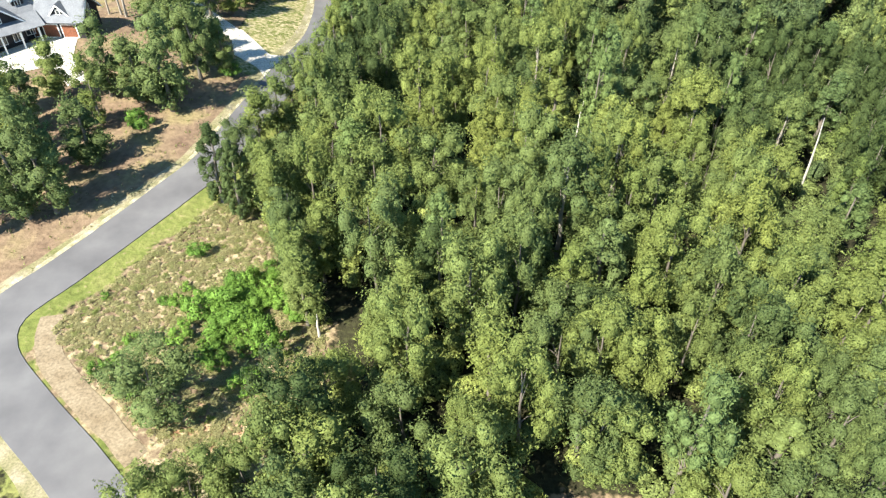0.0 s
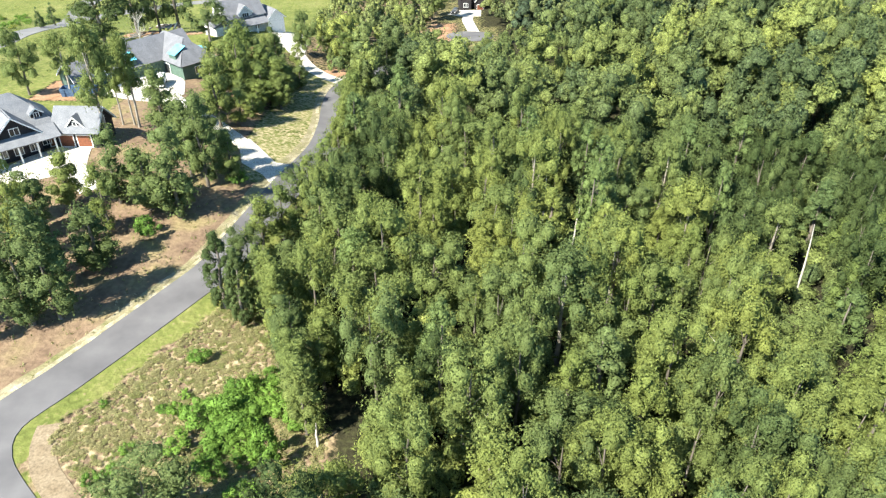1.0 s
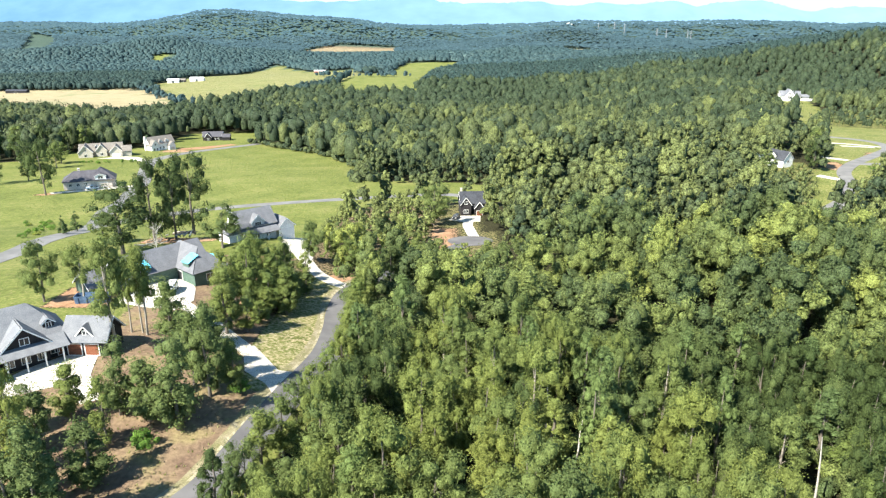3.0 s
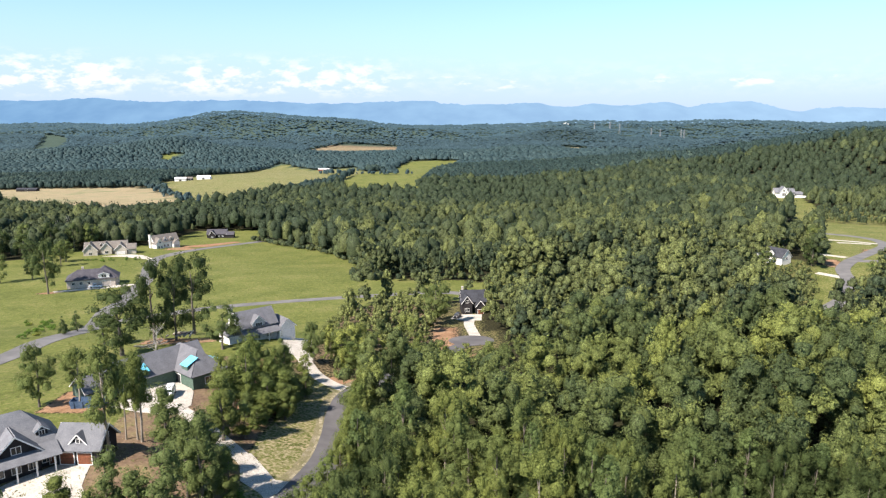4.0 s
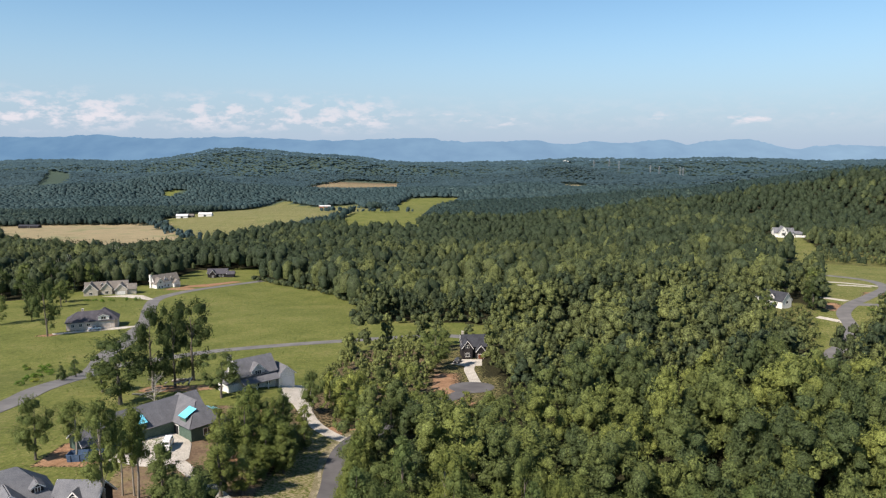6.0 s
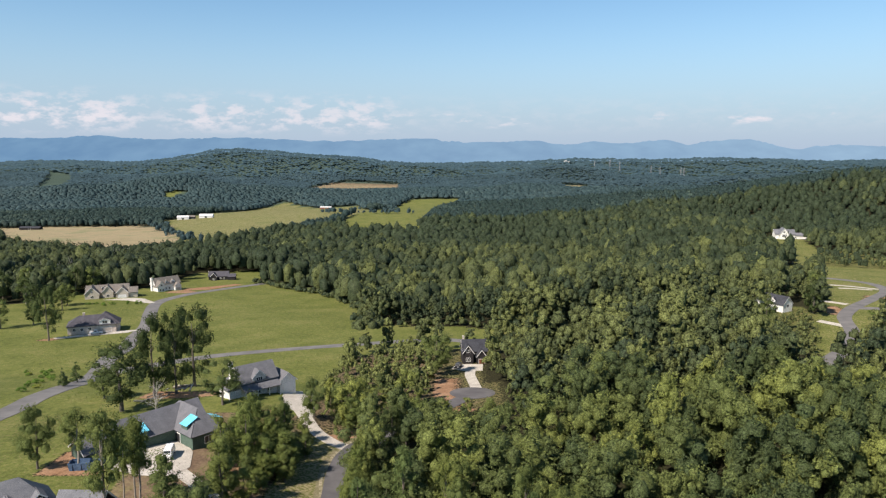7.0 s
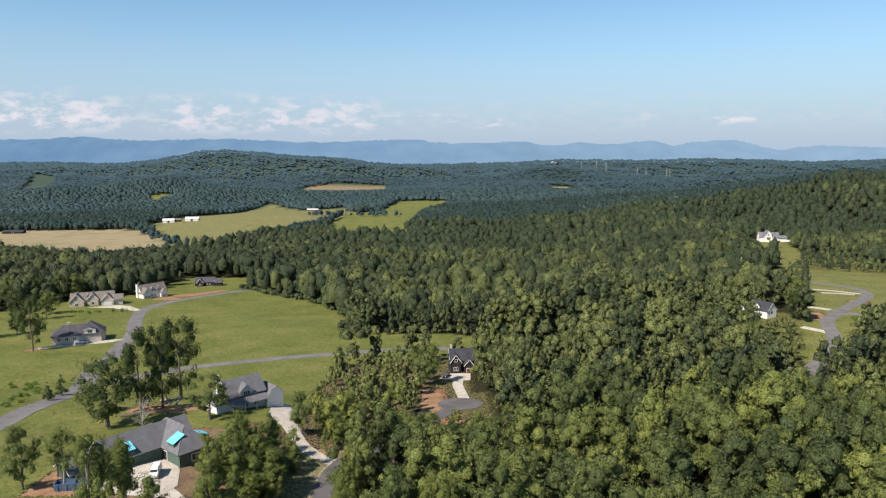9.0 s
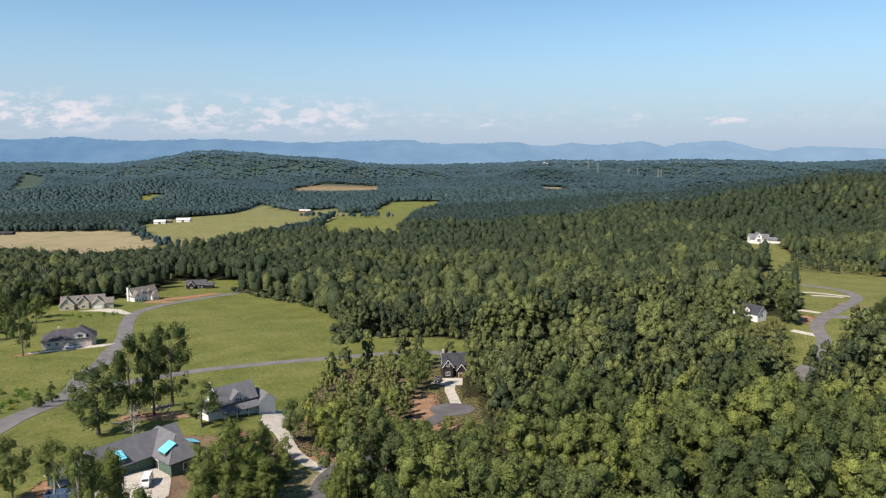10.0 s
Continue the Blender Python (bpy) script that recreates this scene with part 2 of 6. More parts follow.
M_PALEBARK = material("weathered_wood", [(0.3, (0.31, 0.285, 0.25)), (0.7, (0.48, 0.455, 0.41))], 3, bump=0.02, bump_scale=12)
M_ASPHALT = material("asphalt", [(0.3, (0.092, 0.088, 0.092)), (0.5, (0.116, 0.111, 0.115)), (0.72, (0.150, 0.144, 0.146))], 0.22, rough=0.92, bump=0.004, bump_scale=30)
# lit copy of the asphalt: its paler look under glancing light, painted in
M_LIT_ASPHALT = material("lit_asphalt", [(0.3, (0.128, 0.124, 0.124)), (0.5, (0.158, 0.153, 0.152)), (0.72, (0.195, 0.188, 0.184))], 0.22, rough=0.92, bump=0.004, bump_scale=30)
M_CONCRETE = material("concrete", [(0.3, (0.40, 0.365, 0.315)), (0.7, (0.54, 0.505, 0.45))], 0.4, rough=0.9, bump=0.01, bump_scale=15, fine=4)
M_VERGE = material("straw_verge", [(0.25, (0.13, 0.13, 0.05)), (0.5, (0.20, 0.175, 0.10)), (0.75, (0.29, 0.25, 0.18))], 0.5, bump=0.05, bump_scale=6, fine=5)
M_CLAY = material("red_clay", [(0.3, (0.24, 0.12, 0.06)), (0.7, (0.34, 0.20, 0.12))], 0.3, bump=0.08, bump_scale=2, fine=3)
M_ROOF_GREY = material("grey_shingles", [(0.3, (0.13, 0.135, 0.15)), (0.7, (0.18, 0.185, 0.20))], 0.6, bump=0.02, bump_scale=6, fine=8)
M_ROOF_DARK = material("charcoal_shingles", [(0.3, (0.035, 0.037, 0.045)), (0.7, (0.060, 0.063, 0.075))], 0.6, bump=0.02, bump_scale=6, fine=8)
M_ROOF_BROWN = material("weathered_shingles", [(0.3, (0.150, 0.135, 0.122)), (0.7, (0.205, 0.185, 0.165))], 0.6, bump=0.02, bump_scale=6, fine=8)
M_ROOF_SLATE = material("slate_shingles", [(0.3, (0.062, 0.060, 0.072)), (0.7, (0.092, 0.088, 0.102))], 0.6, bump=0.02, bump_scale=6, fine=8)
M_ROOF_PLAIN = material("mid_grey_shingles", [(0.3, (0.118, 0.120, 0.132)), (0.7, (0.158, 0.160, 0.175))], 0.6, bump=0.02, bump_scale=6, fine=8)
M_WHITE = material("white_siding", [(0.3, (0.72, 0.71, 0.68)), (0.7, (0.82, 0.81, 0.79))], 0.5, rough=0.6, fine=3)
M_TAN = material("stone_veneer", [(0.3, (0.40, 0.36, 0.30)), (0.7, (0.58, 0.53, 0.46))], 1.5, rough=0.9, bump=0.03, bump_scale=3, fine=4)
M_BROWN = material("dark_shakes", [(0.3, (0.022, 0.020, 0.022)), (0.7, (0.038, 0.034, 0.036))], 0.8, rough=0.8, fine=5)
M_GREYSIDE = material("grey_siding", [(0.3, (0.40, 0.41, 0.41)), (0.7, (0.50, 0.51, 0.51))], 0.5, rough=0.7, fine=4)
M_GREENWRAP = material("green_sheathing", [(0.3, (0.065, 0.11, 0.09)), (0.7, (0.10, 0.15, 0.12))], 0.5, rough=0.6, fine=4)
M_TRIM = material("white_trim", [(0.3, (0.76, 0.75, 0.73)), (0.7, (0.84, 0.83, 0.81))], 1.0, rough=0.5)
M_DOOR = material("stained_wood_door", [(0.3, (0.15, 0.055, 0.03)), (0.7, (0.24, 0.09, 0.05))], 1.5, rough=0.5, fine=6)
M_TARP = material("blue_tarpaulin", [(0.3, (0.10, 0.52, 0.70)), (0.7, (0.20, 0.66, 0.82))], 0.7, rough=0.4, spec=0.5, bump=0.05, bump_scale=2)
M_BRICK = material("pale_brick", [(0.3, (0.45, 0.38, 0.33)), (0.7, (0.60, 0.53, 0.47))], 1.2, fine=6)
M_BLACK = material("black_paint_and_bay_shade", [(0.3, (0.02, 0.02, 0.022)), (0.7, (0.04, 0.04, 0.042))], 2, rough=0.4, spec=0.5)
M_CARWHITE = material("white_car_paint", [(0.3, (0.75, 0.75, 0.75)), (0.7, (0.82, 0.82, 0.82))], 1, rough=0.25, spec=0.5)
M_TYRE = material("tyre_rubber", [(0.3, (0.02, 0.02, 0.02)), (0.7, (0.035, 0.035, 0.035))], 5, rough=0.8)
M_GRASS = leaf_material("grass_blades", (0.18, 0.225, 0.055), (0.36, 0.315, 0.165), (0.45, 0.38, 0.24), 0.5, by="attribute", grain=9.0, lace=7.0)
M_GLASS = bpy.data.materials.new("window_glass")
M_GLASS.use_nodes = True
_g = M_GLASS.node_tree.nodes["Principled BSDF"]
_g.inputs["Base Color"].default_value = (0.03, 0.035, 0.04, 1)
_g.inputs["Roughness"].default_value = 0.06
_g.inputs["Specular IOR Level"].default_value = 0.6

# the far mountain range: a backdrop of distance, the blue air before it painted in as glow
M_MOUNT = bpy.data.materials.new("blue_mountains")
M_MOUNT.use_nodes = True
_t = M_MOUNT.node_tree
_g = _t.nodes["Principled BSDF"]
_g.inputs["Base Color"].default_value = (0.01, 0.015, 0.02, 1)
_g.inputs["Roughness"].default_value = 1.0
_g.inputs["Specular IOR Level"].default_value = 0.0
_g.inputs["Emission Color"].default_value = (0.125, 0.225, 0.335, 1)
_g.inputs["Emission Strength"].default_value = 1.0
_tc, _no, _rp = _t.nodes.new("ShaderNodeTexCoord"), _t.nodes.new("ShaderNodeTexNoise"), _t.nodes.new("ShaderNodeValToRGB")
_mp = _t.nodes.new("ShaderNodeMapping")
_mp.inputs["Scale"].default_value = (0.006, 0.002, 0.016)
_no.inputs["Scale"].default_value, _no.inputs["Detail"].default_value = 1.0, 6
_t.links.new(_tc.outputs["Object"], _mp.inputs[0])
_t.links.new(_mp.outputs[0], _no.inputs["Vector"])
_t.links.new(_no.outputs[0], _rp.inputs[0])
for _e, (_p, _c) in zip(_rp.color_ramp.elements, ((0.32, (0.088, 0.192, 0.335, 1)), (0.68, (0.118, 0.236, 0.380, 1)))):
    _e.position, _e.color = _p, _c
# paler to the right: thicker haze added to the glow
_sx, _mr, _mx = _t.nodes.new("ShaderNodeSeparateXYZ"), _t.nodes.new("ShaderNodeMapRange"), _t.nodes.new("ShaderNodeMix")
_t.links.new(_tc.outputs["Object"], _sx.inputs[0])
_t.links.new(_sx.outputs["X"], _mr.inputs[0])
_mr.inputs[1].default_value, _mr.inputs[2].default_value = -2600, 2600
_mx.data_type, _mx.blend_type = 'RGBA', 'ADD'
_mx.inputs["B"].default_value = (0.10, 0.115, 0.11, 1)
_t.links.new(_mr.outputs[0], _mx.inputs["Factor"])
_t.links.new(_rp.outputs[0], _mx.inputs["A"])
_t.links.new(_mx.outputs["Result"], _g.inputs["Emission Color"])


def ground_material():
    """Woodland litter, with lawn, straw, clay and hay where the ground's own cover says so."""
    m = bpy.data.materials.new("ground_cover")
    m.use_nodes = True
    t = m.node_tree
    b = t.nodes["Principled BSDF"]
    b.inputs["Roughness"].default_value = 0.95
    b.inputs["Specular IOR Level"].default_value = 0.1
    tc = t.nodes.new("ShaderNodeTexCoord")

    def noise_at(scale, detail=5):
        n = t.nodes.new("ShaderNodeTexNoise")
        n.inputs["Scale"].default_value, n.inputs["Detail"].default_value = scale, detail
        t.links.new(tc.outputs["Object"], n.inputs["Vector"])
        return n.outputs[0]

    def ramp(src, stops):
        r = t.nodes.new("ShaderNodeValToRGB")
        el = r.color_ramp.elements
        while len(el) < len(stops):
            el.new(0.5)
        for e, (p, c) in zip(el, stops):
            e.position, e.color = p, (*c, 1)
        t.links.new(src, r.inputs[0])
        return r.outputs[0]

    broad, mid, small = noise_at(0.025), noise_at(0.22), noise_at(1.6, 6)
    # woodland litter, darkened: part of the wood's shade is painted into it
    col = ramp(small, [(0.3, (0.018, 0.018, 0.010)), (0.5, (0.030, 0.028, 0.015)), (0.75, (0.042, 0.044, 0.018))])
    # litter blends to bluish green with distance, matching the haze painted on far leaves
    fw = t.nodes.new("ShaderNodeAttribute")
    fw.attribute_name = "far_tint"
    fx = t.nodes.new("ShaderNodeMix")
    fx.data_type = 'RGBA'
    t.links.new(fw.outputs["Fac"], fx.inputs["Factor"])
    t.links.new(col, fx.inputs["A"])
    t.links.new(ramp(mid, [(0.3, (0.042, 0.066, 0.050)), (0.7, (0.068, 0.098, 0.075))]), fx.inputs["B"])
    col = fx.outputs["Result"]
    at = t.nodes.new("ShaderNodeAttribute")
    at.attribute_name = "cover"
    sp = t.nodes.new("ShaderNodeSeparateColor")
    t.links.new(at.outputs["Color"], sp.inputs[0])
    mean = t.nodes.new("ShaderNodeMix")
    mean.inputs["Factor"].default_value = 0.5
    t.links.new(noise_at(0.06), mean.inputs["A"])
    t.links.new(noise_at(0.55, 6), mean.inputs["B"])
    both = mean.outputs["Result"]
    covers = (
        (sp.outputs[0], both, [(0.30, (0.070, 0.090, 0.022)), (0.5, (0.130, 0.145, 0.040)), (0.70, (0.188, 0.180, 0.066))]),
        (sp.outputs[1], mid, [(0.25, (0.125, 0.082, 0.058)), (0.5, (0.178, 0.126, 0.082)), (0.75, (0.21, 0.175, 0.082))]),
        (sp.outputs[2], mid, [(0.3, (0.235, 0.132, 0.076)), (0.7, (0.36, 0.225, 0.140))]),
        (at.outputs["Alpha"], broad, [(0.3, (0.235, 0.200, 0.115)), (0.5, (0.30, 0.245, 0.150)), (0.7, (0.185, 0.190, 0.100))]),
    )
    for mask, src, stops in covers:
        c = ramp(src, stops)
        # ragged borders: the cover's share, roughened by two noises
        a = t.nodes.new("ShaderNodeMath")
        a.operation = 'ADD'
        t.links.new(mask, a.inputs[0])
        ms = t.nodes.new("ShaderNodeMapRange")
        ms.inputs[1].default_value, ms.inputs[2].default_value, ms.inputs[3].default_value, ms.inputs[4].default_value = 0.3, 0.7, -0.28, 0.28
        t.links.new(small, ms.inputs[0])
        t.links.new(ms.outputs[0], a.inputs[1])
        st = t.nodes.new("ShaderNodeMapRange")
        st.inputs[1].default_value, st.inputs[2].default_value = 0.35, 0.65
        t.links.new(a.outputs[0], st.inputs[0])
        mx = t.nodes.new("ShaderNodeMix")
        mx.data_type = 'RGBA'
        t.links.new(st.outputs[0], mx.inputs["Factor"])
        t.links.new(col, mx.inputs["A"])
        t.links.new(c, mx.inputs["B"])
        col = mx.outputs["Result"]
    mr = t.nodes.new("ShaderNodeMapRange")
    mr.inputs[1].default_value, mr.inputs[2].default_value, mr.inputs[3].default_value, mr.inputs[4].default_value = 0.3, 0.7, 0.75, 1.25
    t.links.new(small, mr.inputs[0])
    mv = t.nodes.new("ShaderNodeVectorMath")
    mv.operation = 'SCALE'
    t.links.new(col, mv.inputs[0])
    t.links.new(mr.outputs[0], mv.inputs["Scale"])
    t.links.new(mv.outputs[0], b.inputs["Base Color"])
    bp = t.nodes.new("ShaderNodeBump")
    bp.inputs["Strength"].default_value, bp.inputs["Distance"].default_value = 0.8, 0.25
    t.links.new(small, bp.inputs["Height"])
    t.links.new(bp.outputs[0], b.inputs["Normal"])
    return m


M_GROUND = ground_material()

# ---------------------------------------------------------------- lie of the land
# height along three bearings out from the start (to the left, ahead, to the right), joined smoothly
OUT = np.array([0, 60, 100, 140, 180, 240, 315, 420, 520, 800, 1190, 1600, 2200, 2650, 3400, 4000, 5000.0])
LEFT = np.array([-2, -1, 3.5, 2, -3, -15, -20.5, -27, -34, -54, -73, -84, -74, -66, -12, -60, -60.0])
AHEAD = np.array([-4, -2, -3, -5, -8, -13, -19, -29, -34, -42, -42, -52, -72, -72, -16, -60, -60.0])
RIGHT = np.array([-8, -9, -12, -10, -7, -9, -7.5, -13, -20, -26, -22, -40, -65, -62, -2, -60, -60.0])
# rises: centre x, centre y, height, half widths
RISES = [(-48, 178, 4.0, 20, 20), (680, 1030, 50, 250, 210), (-1060, 3400, 56, 300, 300), (-560, 3400, 34, 330, 300), (640, 3400, 22, 260, 260),
         (1750, 3300, 14, 700, 260), (-1900, 3200, 10, 600, 300),
         (-800, 2050, 38, 330, 170), (-1250, 2350, 34, 380, 200), (-400, 3120, 34, 420, 150), (150, 2450, 14, 300, 170), (420, 2900, 22, 330, 150), (1000, 2300, 34, 420, 200), (-1500, 1750, 24, 320, 160)]


def along(y, values):
    i = np.clip(np.searchsorted(OUT, y) - 1, 0, len(OUT) - 2)
    t = np.clip((y - OUT[i]) / (OUT[i + 1] - OUT[i]), 0, 1)
    t = 0.5 * t + 0.5 * t * t * (3 - 2 * t)
    return values[i] + (values[i + 1] - values[i]) * t


def height(x, y):
    x, y = np.asarray(x, float), np.asarray(y, float)
    u = np.clip(x / np.maximum(y, 110), -1.2, 1.2)
    le, ah, ri = along(y, LEFT), along(y, AHEAD), along(y, RIGHT)
    a, b = np.clip(-u / 0.5, 0, 1), np.clip(u / 0.45, 0, 1)
    a, b = a * a * (3 - 2 * a), b * b * (3 - 2 * b)
    z = np.where(u < 0, ah + (le - ah) * a, ah + (ri - ah) * b)
    for cx, cy, h, sx, sy in RISES:
        z = z + h * np.exp(-((x - cx) / sx) ** 2 - ((y - cy) / sy) ** 2)
    far = np.clip((y - 700) / 900, 0, 1)
    z = z + far * (7 * np.sin(x / 170 + 1.3 * np.sin(y / 260)) + 5 * np.sin(y / 140 + x / 330))
    roll = np.clip((y - 1350) / 500, 0, 1) * np.clip((3250 - y) / 250, 0, 1) * (1 - np.exp(-((x + 290) / 330) ** 4) * np.clip((2950 - y) / 150, 0, 1))
    z = z + roll * (11 * np.sin(x / 125 + 1.6 * np.sin(y / 190)) * np.cos(y / 105 + 0.9 * np.sin(x / 210)) + 5 * np.sin(x / 61 + y / 77))
    return z


def inside(x, y, poly):
    """Whether points lie in a polygon of the plan."""
    x, y = np.asarray(x, float), np.asarray(y, float)
    r = np.zeros(x.shape, bool)
    for (x0, y0), (x1, y1) in zip(poly, poly[1:] + poly[:1]):
        if y0 != y1:
            r ^= ((y0 > y) != (y1 > y)) & (x < (x1 - x0) * (y - y0) / (y1 - y0) + x0)
    return r


def smooth_line(pts, step=1.5):
    """A curve through plan points (Catmull-Rom), evenly stepped."""
    p = np.array(pts, float)
    q = np.vstack([2 * p[0] - p[1], p, 2 * p[-1] - p[-2]])
    out = []
    for i in range(1, len(q) - 2):
        n = max(2, int(np.linalg.norm(q[i + 1] - q[i]) / step))
        for t in np.arange(n) / n:
            out.append(0.5 * (2 * q[i] + (q[i + 1] - q[i - 1]) * t + (2 * q[i - 1] - 5 * q[i] + 4 * q[i + 1] - q[i + 2]) * t * t
                              + (3 * q[i] - q[i - 1] - 3 * q[i + 1] + q[i + 2]) * t ** 3))
    out.append(p[-1])
    return np.array(out)


def off_line(x, y, line):
    """Distance in plan from points to a stepped line."""
    d = np.full(np.shape(x), 1e9)
    for px, py in line[::2]:
        d = np.minimum(d, (x - px) ** 2 + (y - py) ** 2)
    return np.sqrt(d)


# plan of the open ground: roads and clearings
ROAD_A = smooth_line([(-20, 14), (-26, 26), (-31, 31.5), (-38, 37.5), (-44, 43.5), (-45.2, 49), (-41.5, 55.5), (-37.6, 62.4), (-33.7, 69.2), (-30.2, 76), (-27.6, 86), (-24.8, 98),
                      (-22, 112), (-22, 125), (-23, 137), (-22.5, 149), (-19, 160), (-11, 174), (-2, 190), (6, 204)])
ROAD_B = smooth_line([(-110, 150), (-112.5, 178), (-114.5, 196), (-120.6, 223), (-126, 241.5), (-132, 261), (-135, 281), (-142, 305), (-148, 332), (-163, 371), (-174, 406),
                      (-171, 430), (-162, 455), (-149, 482), (-136, 503)])
ROAD_C = smooth_line([(-123, 233), (-118, 243), (-108.7, 251.7), (-92.4, 264.9), (-68.6, 275.3), (-38, 285.5), (-5, 295), (16, 289), (60, 290)])
ROAD_D = smooth_line([(118, 214), (126, 230), (134.7, 240.6), (147, 253.5), (161, 275), (170, 297), (183, 314), (205, 337), (230, 366), (240, 392), (236, 410), (222, 424)])
ROAD_E = smooth_line([(184, 315), (199, 312), (225, 306)])
BEND_LOT = [(-42, 46), (-36, 39), (-28, 33), (-18, 27), (-10, 36), (-11, 48), (-16, 58), (-22, 68), (-29, 74), (-36, 63)]
OPEN_LEFT = [(-26, 98), (-23, 112), (-24, 150), (-27, 158), (-36, 166), (-35, 200), (-39, 230), (-38, 290), (-40, 325), (-50, 381), (-70, 428), (-142, 505), (-150, 560), (-206, 562), (-204, 520), (-210, 470), (-240, 440),
             (-255, 400), (-330, 395), (-420, 330), (-300, 150), (-150, 20), (-60, 8), (-26, 12), (-50, 46), (-34, 72)]
LOT_G = [(-6, 186), (16, 188), (17, 215), (14, 226), (15.5, 272), (-2, 268), (-2, 226)]
OPEN_RIGHT = [(128, 234), (150, 245), (178, 290), (205, 306), (300, 322), (330, 420), (300, 470), (265, 505), (316, 600), (356, 715), (300, 715), (300, 650), (286, 600), (258, 520), (230, 480), (228, 425), (207, 400), (186, 345), (160, 298), (142, 264)]
LOT_H = [(136, 291), (158, 288), (164, 318), (138, 322)]
LOT_J = [(114, 268), (124, 268), (124, 282), (114, 282)]
GAPS = ((-11, 51, 1.6), (-10.0, 46.5, 1.2), (-1.0, 71, 2.6), (26, 83, 2.4), (54, 87, 4.2), (49.0, 77, 4.2), (45, 70.5, 2.4), (12, 72, 3.0), (28, 62, 2.6), (4, 55, 2.6), (17, 93, 3.2))   # x, y, radius
GLADE = [(4, 10), (27, 10), (22, 30.5), (8, 30.5)]
HAY_FIELD = [(-800, 1200), (-502, 1190), (-330, 880), (-300, 800), (-420, 760), (-560, 880), (-700, 1060)]
PASTURE = [(-520, 1250), (-501, 1399), (-467, 1604), (-459, 1900), (-308, 1660), (-226, 1690), (-140, 1340), (-165, 1230), (-190, 1090), (-268, 970), (-282, 850), (-335, 860)]
MEADOW = [(-150, 1420), (-98, 1735), (40, 1705), (10, 1500), (-30, 1130), (-45, 900), (-150, 930), (-172, 1150)]
PADDOCK = [(-800, 1970), (-735, 1970), (-712, 1900), (-780, 1890)]
CLEARED = [(-500, 2390), (-390, 2370), (-190, 2400), (-195, 2740), (-410, 2770), (-490, 2640)]
SCAR = [(-1690, 2960), (-1560, 2700), (-1270, 2140), (-1215, 2160), (-1290, 2390), (-1590, 2930)]
FAR_CLEARING = [(350, 2480), (390, 2470), (450, 2380), (485, 2120), (415, 2120), (400, 2330)]
VALLEY_STRIP = [(15, 1700), (115, 1665), (105, 1590), (25, 1610)]
FIELDS = (HAY_FIELD, PASTURE, MEADOW, PADDOCK, FAR_CLEARING, VALLEY_STRIP)
# young regrowth, low, round the lots and in gaps of the wood
YOUNG_WOOD = [(-42, 160), (-37, 176), (-35, 200), (-40, 228), (-38, 262), (-14, 268), (-3, 262), (-3, 226), (-7, 192), (-16, 178), (-22, 162), (-30, 154)]
GREEN_GAP = [(-62, 284), (-38, 266), (-14, 270), (0, 274), (26, 276), (26, 312), (6, 326), (-42, 330)]   # the meadow's arm past the house
SAPLINGS = ([(112, 248), (134, 244), (162, 276), (150, 284), (136, 296), (120, 282)], [(-4, 170), (18, 168), (20, 200), (-6, 200)], [(122, 270), (152, 262), (168, 296), (136, 300), (126, 292)], [(225, 425), (330, 480), (345, 600), (300, 600), (250, 500)],
            [(26, 262), (60, 262), (60, 300), (26, 310)], [(180, 360), (228, 425), (236, 470), (225, 480), (190, 430)], [(250, 540), (264, 540), (286, 600), (301, 650), (284, 655), (262, 600)])


def wooded(x, y):
    x, y = np.asarray(x, float), np.asarray(y, float)
    ok = np.ones(x.shape, bool)
    for poly in (BEND_LOT, OPEN_LEFT, LOT_G, OPEN_RIGHT, LOT_H, LOT_J, GLADE, GREEN_GAP, CLEARED, SCAR, *FIELDS):
        ok &= ~inside(x, y, poly)
    for cx, cy, cr in GAPS:
        ok &= np.hypot(x - cx, y - cy) > cr + 1.2
    near = y < 460
    ok &= ~((y > 62) & (y < 164) & (off_line(x, y, ROAD_A) < np.where(y < 150, 4.6, 4.9)))
    for line, gap in ((ROAD_A, 4.8), (ROAD_B, 7), (ROAD_C, 6), (ROAD_D, 7)):
        ok &= ~(near & (off_line(x, y, line) < gap))
    return ok


# ---------------------------------------------------------------- mesh helpers


def mesh_of(name, verts, faces, mat, smooth=False):
    """A mesh from arrays: verts (n, 3), faces (m, k)."""
    verts, faces = np.asarray(verts, np.float32), np.asarray(faces, np.int32)
    me = bpy.data.meshes.new(name)
    me.vertices.add(len(verts))
    me.vertices.foreach_set("co", verts.ravel())
    k = faces.shape[1]
    me.loops.add(faces.size)
    me.loops.foreach_set("vertex_index", faces.ravel())
    me.polygons.add(len(faces))
    me.polygons.foreach_set("loop_start", np.arange(0, faces.size, k, dtype=np.int32))
    me.polygons.foreach_set("use_smooth", np.broadcast_to(smooth, len(faces)).copy())
    me.update(calc_edges=True)
    me.materials.append(mat)
    return me


def part(name, bm, mat, parent, label=""):
    """Links a bmesh as one mesh object under a thing or a part."""
    me = bpy.data.meshes.new(name)
    bm.to_mesh(me)
    bm.free()
    me.materials.append(mat)
    ob = new(name, me)
    ob.parent = parent
    return tagged(ob, label)


def thing(name, m, label, category, group="", kind=""):
    ob = new(name)
    ob.matrix_world = m
    return tagged(ob, label, category, group, kind)


